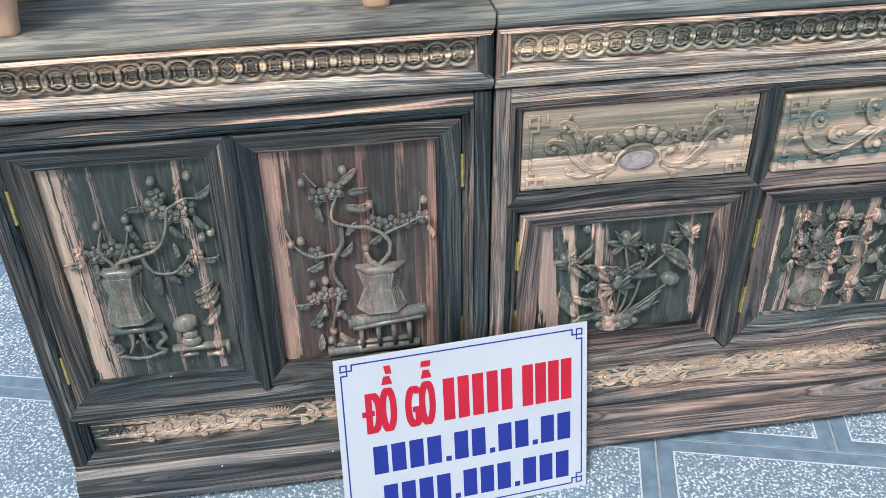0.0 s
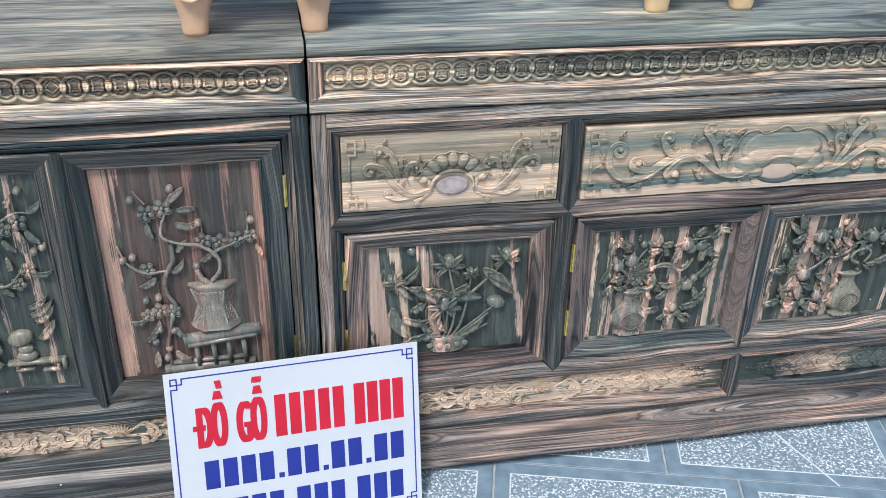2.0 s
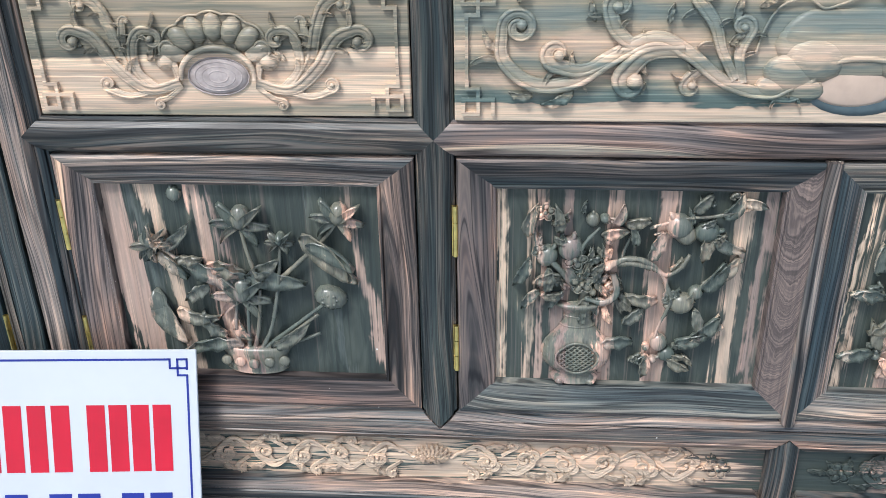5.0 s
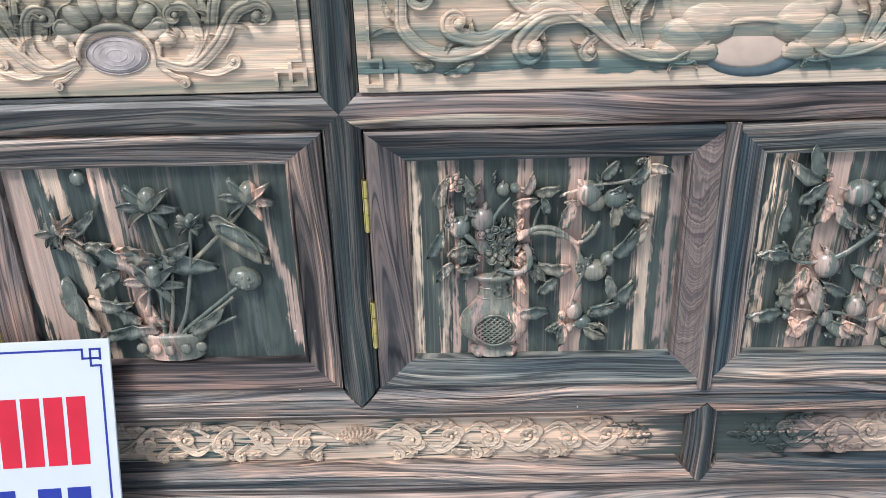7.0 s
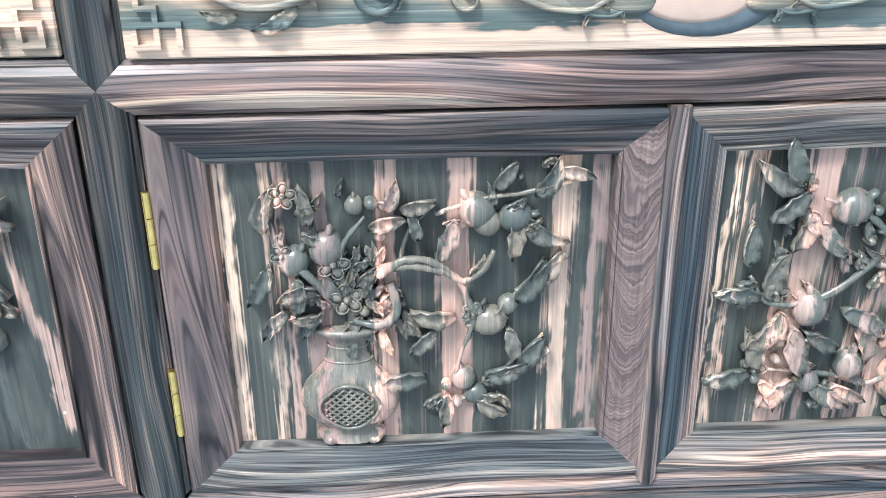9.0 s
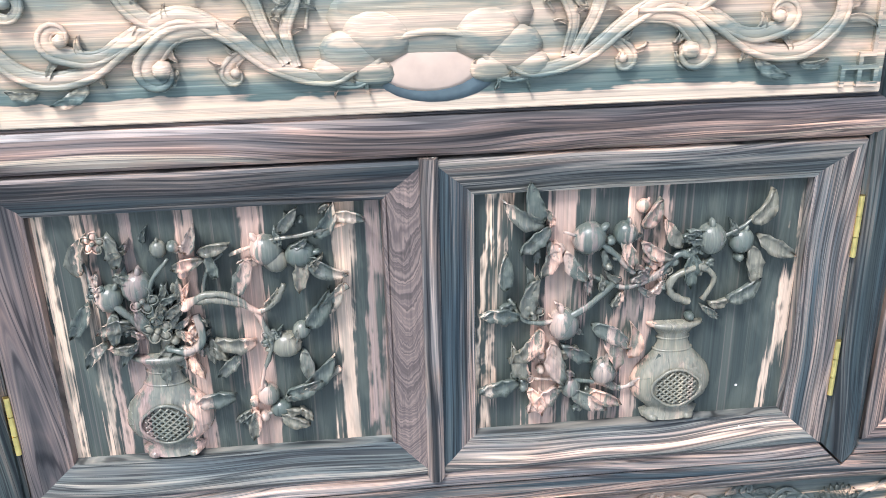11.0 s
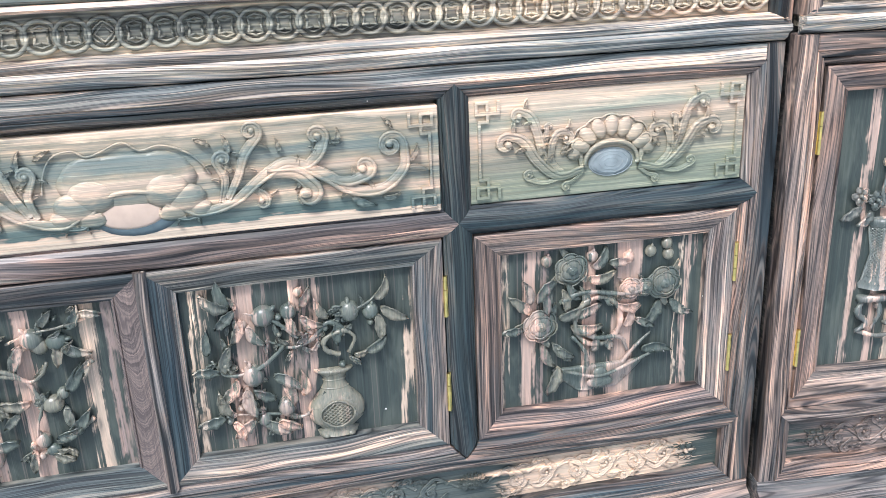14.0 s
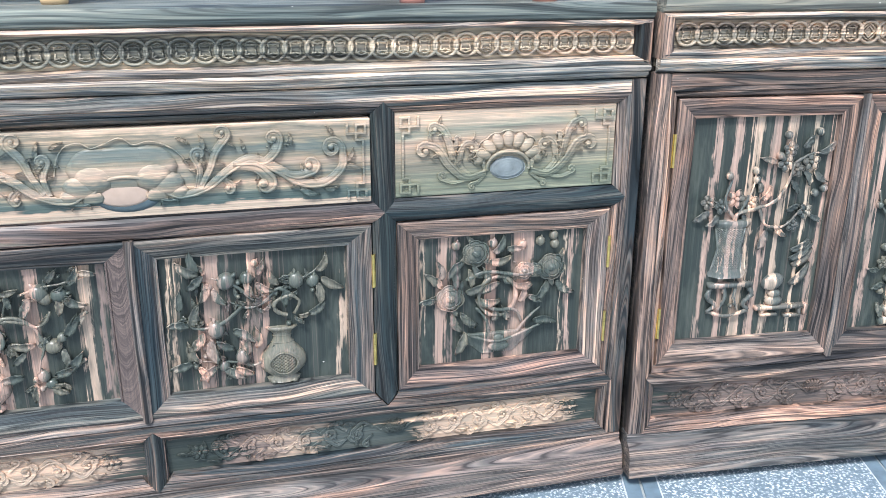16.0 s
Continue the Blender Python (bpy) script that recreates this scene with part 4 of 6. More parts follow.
wood_band = wood("ebony_frieze_band", "x", figure=0.0, mottle=0.5, stops=((0.0, (0.19, 0.20, 0.168)), (0.22, (0.29, 0.28, 0.225)), (0.38, (0.40, 0.36, 0.28)), (0.5, (0.50, 0.42, 0.315)), (0.62, (0.41, 0.365, 0.285)), (0.75, (0.5, 0.37, 0.27)), (1.0, (0.58, 0.44, 0.32))), across=5, shuffle=False)
wood_band_side = wood("ebony_frieze_band_green", "x", figure=0.0, mottle=0.5, stops=((0.0, (0.07, 0.09, 0.085)), (0.22, (0.13, 0.15, 0.13)), (0.38, (0.22, 0.215, 0.175)), (0.5, (0.33, 0.29, 0.225)), (0.62, (0.23, 0.22, 0.178)), (0.75, (0.42, 0.33, 0.245)), (1.0, (0.52, 0.40, 0.295))), across=5, shuffle=False)


# ---------------------------------------------------------------- door carvings
def relief(c, door, name, label):
    return c.done(name, c.mat, door, label)


def gourd_vase(c, u, door, left):
    w, h = c.w, c.h
    c.vase(u, [(0.012, 0.0262), (0.045, 0.0290), (0.055, 0.0215), (0.075, 0.0265), (0.11, 0.0355), (0.15, 0.0395), (0.19, 0.0395), (0.235, 0.0350), (0.275, 0.0265), (0.31, 0.0190), (0.345, 0.0150), (0.38, 0.0150), (0.405, 0.0195), (0.425, 0.0270), (0.436, 0.0262)], 0.52)
    c.hoop(u, 0.315, 0.0, 0.0185, 0.0014, 0.52)
    c.hoop(u, 0.365, 0.0, 0.0152, 0.0014, 0.52)
    c.lattice(u, 0.175, 0.0205, 0.0215, 0.0180, 0.0066, 0.0011)
    for s in (-1, 1):
        c.blob(c.at(u + s * 0.017 / w, 0.022, 0.002), 0.0085, 0.006, 0.014)
    relief(c, door, "carved_vase", "carved bottle vase with latticed medallion")


def carve_fruit_vase(c, door):
    """Vase with a fruiting branch reaching to the open side."""
    gourd_vase(c, 0.31, door, True)
    c.twig([(0.32, 0.43, 0.002), (0.34, 0.52, 0.003), (0.37, 0.60, 0.006), (0.42, 0.655, 0.011), (0.50, 0.66, 0.012), (0.57, 0.635, 0.011), (0.62, 0.60, 0.010), (0.67, 0.63, 0.009), (0.70, 0.70, 0.008)], 0.0058, 0.0028)
    c.twig([(0.40, 0.63, 0.012), (0.47, 0.685, 0.014), (0.56, 0.66, 0.012), (0.62, 0.57, 0.009), (0.63, 0.50, 0.008)], 0.0042, 0.0022)
    c.twig([(0.55, 0.82, 0.006), (0.66, 0.87, 0.008), (0.78, 0.89, 0.009), (0.90, 0.925, 0.008)], 0.0020, 0.0024)
    c.twig([(0.76, 0.55, 0.006), (0.82, 0.62, 0.009), (0.89, 0.68, 0.008)], 0.0026, 0.0032)
    c.twig([(0.70, 0.24, 0.006), (0.77, 0.26, 0.009), (0.85, 0.34, 0.008)], 0.0026, 0.0034)
    c.twig([(0.62, 0.56, 0.008), (0.65, 0.47, 0.009), (0.62, 0.36, 0.009), (0.60, 0.26, 0.008)], 0.0030, 0.002)
    c.twig([(0.43, 0.60, 0.008), (0.445, 0.50, 0.012), (0.39, 0.455, 0.012), (0.33, 0.47, 0.008)], 0.0042, 0.0036)
    c.twig([(0.30, 0.50, 0.006), (0.23, 0.62, 0.009), (0.16, 0.70, 0.008), (0.13, 0.82, 0.006)], 0.0045, 0.0018)
    c.twig([(0.31, 0.56, 0.008), (0.31, 0.72, 0.009), (0.37, 0.82, 0.006)], 0.0036, 0.0016)
    c.twig([(0.46, 0.68, 0.006), (0.48, 0.77, 0.007), (0.53, 0.83, 0.005)], 0.0022, 0.0012)
    relief(c, door, "carved_branch", "gnarled carved fruit branch")
    for u, v, r, a in ((0.655, 0.83, 0.0150, 125), (0.680, 0.79, 0.0120, 120), (0.755, 0.805, 0.0135, 10), (0.69, 0.445, 0.0140, 190), (0.74, 0.50, 0.009, 60), (0.27, 0.715, 0.0150, 80), (0.185, 0.675, 0.0130, 60), (0.345, 0.855, 0.0080, 90), (0.775, 0.265, 0.007, 90), (0.62, 0.235, 0.0115, 100), (0.655, 0.17, 0.010, 200)):
        c.fruit(u, v, r, a)
    relief(c, door, "carved_fruit", "round carved fruits")
    for u, v, a, L in ((0.78, 0.80, -60, 0.036), (0.76, 0.80, -95, 0.032), (0.80, 0.88, 30, 0.034), (0.70, 0.90, 60, 0.026), (0.60, 0.80, -110, 0.036), (0.74, 0.42, -70, 0.030),
                       (0.76, 0.52, 45, 0.040), (0.80, 0.58, 35, 0.034), (0.60, 0.47, 190, 0.034), (0.55, 0.42, 220, 0.028), (0.52, 0.24, 170, 0.036), (0.58, 0.17, -100, 0.028), (0.68, 0.24, 10, 0.034),
                       (0.74, 0.26, 40, 0.040), (0.66, 0.15, -40, 0.026), (0.12, 0.66, -110, 0.034), (0.19, 0.62, -80, 0.030), (0.12, 0.78, 110, 0.036), (0.22, 0.80, 70, 0.030), (0.42, 0.84, 50, 0.026),
                       (0.46, 0.84, 20, 0.026), (0.24, 0.57, 160, 0.030), (0.16, 0.50, 200, 0.028), (0.86, 0.95, 15, 0.026), (0.50, 0.74, 80, 0.024), (0.30, 0.54, 120, 0.026), (0.38, 0.78, 30, 0.028)):
        c.leaf(u, v, a, L * 1.05, L * 0.56, 0.005, 0.009, c.rnd.uniform(-0.6, 0.6))
    c.spray(0.36, 0.57, 8, 0.022, 0.009, "ll")
    c.spray(0.31, 0.50, 14, 0.026, 0.010, "lll")
    c.spray(0.39, 0.52, 12, 0.026, 0.010, "llf")
    c.spray(0.28, 0.56, 9, 0.026, 0.009, "ll")
    c.spray(0.27, 0.60, 9, 0.028, 0.010, "lbf")
    c.spray(0.16, 0.80, 7, 0.026, 0.009, "llb")
    c.spray(0.34, 0.80, 7, 0.026, 0.009, "lfl")
    c.spray(0.62, 0.42, 6, 0.024, 0.009, "llb")
    c.spray(0.64, 0.20, 8, 0.026, 0.009, "llf")
    c.spray(0.70, 0.76, 6, 0.024, 0.009, "ll")
    c.spray(0.80, 0.90, 5, 0.018, 0.008, "lf")
    relief(c, door, "carved_leaves", "carved leaves and buds")


def carve_peach_vase(c, door):
    """Vase with a ringed mouth beside a peach spray."""
    gourd_vase(c, 0.625, door, False)
    c.twig([(0.66, 0.52, 0.006), (0.60, 0.56, 0.009), (0.60, 0.63, 0.010), (0.68, 0.67, 0.010), (0.73, 0.62, 0.009), (0.70, 0.53, 0.008)], 0.0045, 0.003)
    c.twig([(0.70, 0.66, 0.007), (0.62, 0.73, 0.008), (0.54, 0.64, 0.009), (0.45, 0.60, 0.007), (0.34, 0.66, 0.006)], 0.0048, 0.0026)
    c.twig([(0.48, 0.66, 0.008), (0.38, 0.78, 0.009), (0.26, 0.84, 0.007)], 0.004, 0.002)
    c.twig([(0.42, 0.62, 0.008), (0.30, 0.50, 0.009), (0.16, 0.48, 0.008), (0.10, 0.58, 0.006)], 0.004, 0.002)
    c.twig([(0.58, 0.30, 0.008), (0.48, 0.16, 0.006), (0.34, 0.20, 0.005), (0.18, 0.22, 0.004)], 0.003, 0.002)
    c.twig([(0.70, 0.76, 0.008), (0.80, 0.82, 0.008), (0.86, 0.88, 0.006)], 0.0026, 0.0012)
    relief(c, door, "carved_branch", "twisting carved peach branch")
    for u, v, r, a in ((0.715, 0.775, 0.0155, 95), (0.81, 0.76, 0.0125, 80), (0.34, 0.805, 0.0160, 40), (0.45, 0.815, 0.0120, 80), (0.27, 0.455, 0.0165, 100), (0.405, 0.235, 0.0145, 80), (0.30, 0.17, 0.011, 100), (0.50, 0.92, 0.007, 60)):
        c.fruit(u, v, r, a)
    relief(c, door, "carved_fruit", "round carved peaches with pointed tips")
    for u, v, a, L in ((0.20, 0.89, 130, 0.034), (0.20, 0.88, 175, 0.036), (0.22, 0.86, 215, 0.030), (0.24, 0.80, -100, 0.030), (0.27, 0.76, -80, 0.030), (0.44, 0.80, -70, 0.026), (0.50, 0.84, 60, 0.026), (0.50, 0.78, -50, 0.028),
                       (0.62, 0.76, 140, 0.028), (0.66, 0.72, -110, 0.028), (0.86, 0.78, -40, 0.034), (0.84, 0.74, -80, 0.032), (0.83, 0.84, 30, 0.030), (0.16, 0.50, 110, 0.034), (0.13, 0.50, 150, 0.030), (0.20, 0.44, 250, 0.036),
                       (0.24, 0.38, 260, 0.038), (0.36, 0.44, -10, 0.036), (0.40, 0.38, -40, 0.030), (0.36, 0.30, 150, 0.028), (0.48, 0.30, 60, 0.030), (0.50, 0.18, 10, 0.030), (0.30, 0.16, -30, 0.034), (0.26, 0.18, -150, 0.032),
                       (0.16, 0.24, 130, 0.032), (0.13, 0.22, 190, 0.032), (0.16, 0.18, -30, 0.026), (0.36, 0.15, -20, 0.028), (0.78, 0.52, 20, 0.030), (0.09, 0.62, 100, 0.030)):
        c.leaf(u, v, a, L * 1.2, L * 0.64, 0.005, 0.009, c.rnd.uniform(-0.6, 0.6))
    for u, v, n in ((0.22, 0.84, 6), (0.44, 0.78, 5), (0.24, 0.40, 7), (0.36, 0.20, 7), (0.20, 0.26, 6), (0.76, 0.74, 7), (0.58, 0.70, 8), (0.48, 0.64, 7), (0.40, 0.72, 6), (0.16, 0.54, 5), (0.68, 0.52, 4)):
        c.spray(u, v, n, 0.024, 0.009, "llf")
    for u, v in ((0.17, 0.52), (0.14, 0.23), (0.56, 0.66)):
        c.bloom(u, v, 0.011)
    relief(c, door, "carved_leaves", "carved leaves and small blossoms")


def carve_lotus(c, door):
    """A low pot of lotus: stems, buds, seed heads and curled leaves."""
    c.vase(0.50, [(0.01, 0.030), (0.03, 0.037), (0.05, 0.034), (0.10, 0.036), (0.14, 0.041), (0.155, 0.038)], 0.34)
    for i in range(5):
        c.blob(c.at(0.50 + (i - 2) * 0.017 / c.w, 0.085, 0.010 + 0.004 * (2 - abs(i - 2))), 0.007, 0.007, 0.003)
    relief(c, door, "carved_pot", "low carved flower pot")
    for pts in ([(0.45, 0.15, .006), (0.44, 0.26, .010), (0.46, 0.44, .010)], [(0.48, 0.15, .006), (0.49, 0.26, .011), (0.50, 0.42, .010)], [(0.50, 0.15, .006), (0.53, 0.28, .011), (0.55, 0.48, .010)],
                [(0.53, 0.15, .006), (0.58, 0.28, .011), (0.62, 0.50, .010), (0.64, 0.70, .008)], [(0.54, 0.15, .006), (0.66, 0.28, .010), (0.80, 0.42, .008)], [(0.56, 0.15, .006), (0.67, 0.26, .010), (0.76, 0.35, .008)],
                [(0.47, 0.46, .008), (0.30, 0.58, .009), (0.22, 0.66, .007), (0.17, 0.70, .006)], [(0.60, 0.50, .008), (0.70, 0.62, .009), (0.80, 0.74, .008), (0.85, 0.82, .007)], [(0.55, 0.50, .008), (0.52, 0.66, .009), (0.50, 0.80, .008)],
                [(0.44, 0.14, .005), (0.34, 0.26, .008), (0.24, 0.34, .006)], [(0.58, 0.14, .005), (0.68, 0.20, .008), (0.76, 0.24, .006)]):
        c.twig(pts, 0.0034, 0.0024, 5, 0.1)
    relief(c, door, "carved_stems", "bundle of carved lotus stems")
    def bud(u, v, r, a):
        for k, w in ((-98, 0.75), (98, 0.75), (-62, 0.9), (62, 0.9), (-30, 0.9), (30, 0.9)):
            c.leaf(u, v, a + k, r * (1.75 - 0.004 * abs(k)), r * 0.72 * w, 0.004 + 0.002 * (abs(k) < 40), 0.010, k * 0.007, 0.0)
        c.mark("carved_bud")
        c.blob(c.at(u, v, 0.005) + Vector((math.cos(radians(a)), 0, math.sin(radians(a)))) * r * 0.45, r * 0.72, r * 0.55, 0.011, radians(a), 12, 5)
    for u, v, r, a in ((0.50, 0.80, 0.022, 85), (0.64, 0.72, 0.011, 85), (0.855, 0.83, 0.020, 80), (0.475, 0.42, 0.024, 85), (0.17, 0.70, 0.016, 140)):
        bud(u, v, r, a)
    c.mark("carved_seed_head")
    c.blob(c.at(0.81, 0.435, 0.004), 0.020, 0.015, 0.011, -0.3)
    for i in range(7):
        c.blob(c.at(0.81 + 0.028 * math.cos(i * 0.9), 0.435 + 0.026 * math.sin(i * 0.9), 0.012), 0.003, 0.003, 0.003, 0, 6, 2)
    c.leaf(0.72, 0.76, -30, 0.075, 0.034, 0.006, 0.012, -0.3)
    c.leaf(0.74, 0.72, -10, 0.060, 0.022, 0.010, 0.008, -0.4)
    c.fruit(0.27, 0.95, 0.009, 100)
    relief(c, door, "carved_lotus_flowers", "carved lotus flowers, buds and seed head")
    for u, v, a, L, W in ((0.52, 0.53, 178, 0.078, 0.034), (0.50, 0.54, 2, 0.068, 0.032), (0.50, 0.55, 150, 0.045, 0.026), (0.52, 0.55, 30, 0.040, 0.024), (0.36, 0.49, 205, 0.035, 0.022), (0.20, 0.68, 30, 0.05, 0.018), (0.18, 0.66, -40, 0.045, 0.016), (0.15, 0.46, -84, 0.075, 0.034), (0.22, 0.36, -35, 0.05, 0.020), (0.14, 0.62, 75, 0.040, 0.016),
                          (0.46, 0.17, 165, 0.075, 0.022), (0.57, 0.16, 25, 0.060, 0.022), (0.40, 0.22, 150, 0.04, 0.018), (0.82, 0.62, -35, 0.038, 0.020), (0.34, 0.62, 165, 0.03, 0.014), (0.44, 0.32, -80, 0.034, 0.016)):
        c.leaf(u, v, a, L, W, 0.004, 0.010, c.rnd.uniform(-0.5, 0.5), 1.6)
    relief(c, door, "carved_leaves", "large curled carved lotus leaves")


def carve_rose_wreath(c, door):
    """Roses wound round a ring above a shallow basket."""
    q = [c.at(0.47 + 0.115 * math.cos(a), 0.52 + 0.155 * math.sin(a), 0.007) for a in [2 * math.pi * i / 28 for i in range(29)]]
    c.tube3(q, [0.0042 + 0.001 * math.sin(i * 2.1) for i in range(29)], 6)
    c.twig([(0.28, 0.66, .006), (0.40, 0.72, .010), (0.60, 0.68, .011), (0.74, 0.70, .009)], 0.0045, 0.003)
    c.twig([(0.36, 0.48, .006), (0.46, 0.42, .011), (0.58, 0.40, .010), (0.62, 0.30, .008)], 0.0045, 0.003)
    c.twig([(0.42, 0.22, .006), (0.40, 0.34, .010), (0.34, 0.44, .008)], 0.0045, 0.003)
    c.twig([(0.60, 0.22, .006), (0.66, 0.32, .009), (0.74, 0.40, .006)], 0.0035, 0.002)
    relief(c, door, "carved_branch", "carved ring of twisted branches")
    c.vase(0.48, [(0.055, 0.030), (0.08, 0.038), (0.13, 0.052), (0.19, 0.066), (0.215, 0.070), (0.225, 0.066)], 0.12)
    c.twig([(0.30, 0.22, .012), (0.48, 0.17, .016), (0.68, 0.24, .012), (0.76, 0.27, .008)], 0.003, 0.003)
    for i in range(3):
        c.blob(c.at(0.48, 0.12 + 0.03 * i, 0.012), 0.022 - 0.005 * i, 0.010, 0.004)
    relief(c, door, "carved_basket", "shallow carved basket")
    for u, v, r in ((0.335, 0.865, 0.025), (0.80, 0.715, 0.026), (0.185, 0.53, 0.026), (0.63, 0.70, 0.017), (0.70, 0.70, 0.014)):
        c.rose(u, v, r)
    for u, v in ((0.44, 0.93), (0.62, 0.90), (0.73, 0.92), (0.81, 0.96), (0.22, 0.93), (0.82, 0.89)):
        c.fruit(u, v, 0.009, 80)
    relief(c, door, "carved_roses", "carved open roses and buds")
    for u, v, a, L in ((0.26, 0.80, 190, 0.036), (0.24, 0.76, 230, 0.036), (0.42, 0.80, -20, 0.036), (0.44, 0.86, 30, 0.032), (0.52, 0.88, 10, 0.030), (0.30, 0.74, -80, 0.030), (0.78, 0.60, -110, 0.036), (0.84, 0.60, -70, 0.036),
                       (0.68, 0.60, -150, 0.034), (0.56, 0.62, 160, 0.030), (0.20, 0.40, -100, 0.034), (0.25, 0.40, -60, 0.034), (0.13, 0.62, 120, 0.036), (0.12, 0.68, 60, 0.032), (0.28, 0.56, 20, 0.034), (0.34, 0.50, -30, 0.040),
                       (0.36, 0.56, 30, 0.036), (0.40, 0.62, 70, 0.030), (0.70, 0.28, 30, 0.040), (0.28, 0.24, -110, 0.040), (0.34, 0.28, 130, 0.028), (0.44, 0.32, 60, 0.028), (0.54, 0.32, 120, 0.028), (0.10, 0.52, 170, 0.028),
                       (0.60, 0.46, 40, 0.03), (0.66, 0.50, -20, 0.028), (0.38, 0.68, 150, 0.03)):
        c.leaf(u, v, a, L * 1.15, L * 0.6, 0.004, 0.008, c.rnd.uniform(-0.7, 0.7))
    relief(c, door, "carved_leaves", "carved rose leaves")


def lantern_vase(c, u, v0, v1, hw, door, name="carved_vase"):
    """A six-sided waisted vase with latticed faces, rim and foot."""
    m = (v0 + v1) / 2
    c.vase(u, [(v0, hw * 1.1), (v0 + 0.02, hw * 1.15), (v0 + 0.035, hw * 0.98), (m, hw * 0.72), (v1 - 0.03, hw * 0.95), (v1 - 0.015, hw * 1.12), (v1, hw * 1.05)], 0.55, 12, 1)
    k = hw / c.w
    fl = hw * 0.55 * 0.85 + 0.0012
    for a, b, s0, s1 in ((v0 + 0.045, m, 0.95, 0.72), (m, v1 - 0.035, 0.72, 0.94)):
        c.crossed([(u - 0.53 * k * s0, a, fl * s0), (u + 0.53 * k * s0, a, fl * s0), (u + 0.53 * k * s1, b, fl * s1), (u - 0.53 * k * s1, b, fl * s1)], 5)
        for sg in (-1, 1):
            c.crossed([(u + sg * 0.98 * k * s0, a, 0.003), (u + sg * 0.56 * k * s0, a, fl * s0), (u + sg * 0.56 * k * s1, b, fl * s1), (u + sg * 0.98 * k * s1, b, 0.003)], 3)
    for sg in (-1, 1):
        c.tube3([c.at(u + sg * 0.55 * k * s, v, fl * s) for v, s in ((v0 + 0.03, 1.0), (m, 0.72), (v1 - 0.03, 0.96))], [0.0017] * 3, 6)
        c.tube3([c.at(u + sg * k * s, v, 0.002) for v, s in ((v0 + 0.03, 1.0), (m, 0.72), (v1 - 0.03, 0.96))], [0.002] * 3, 6)
    relief(c, door, name, "six-sided carved vase with latticed faces")


def scroll_stand(c, u, v, hw, door):
    k = hw / c.w
    c.bar([(u - k, v), (u + k, v)], 0.005, 0.012)
    for s in (-1, 1):
        c.twig([(u + s * k, v - 0.01, .008), (u + s * k * 1.15, v - 0.05, .010), (u + s * k * 0.75, v - 0.09, .009), (u + s * k * 1.1, v - 0.125, .007)], 0.006, 0.004)
        c.twig([(u + s * k * 0.3, v - 0.01, .008), (u + s * k * 0.25, v - 0.06, .010), (u + s * k * 0.5, v - 0.12, .007)], 0.005, 0.003)
    c.twig([(u - k * 1.1, v - 0.125, .007), (u, v - 0.145, .010), (u + k * 1.1, v - 0.125, .007)], 0.004, 0.004)
    c.spray(u, v - 0.06, 5, 0.02, 0.008, "f")
    relief(c, door, "carved_stand", "carved scroll-legged stand")


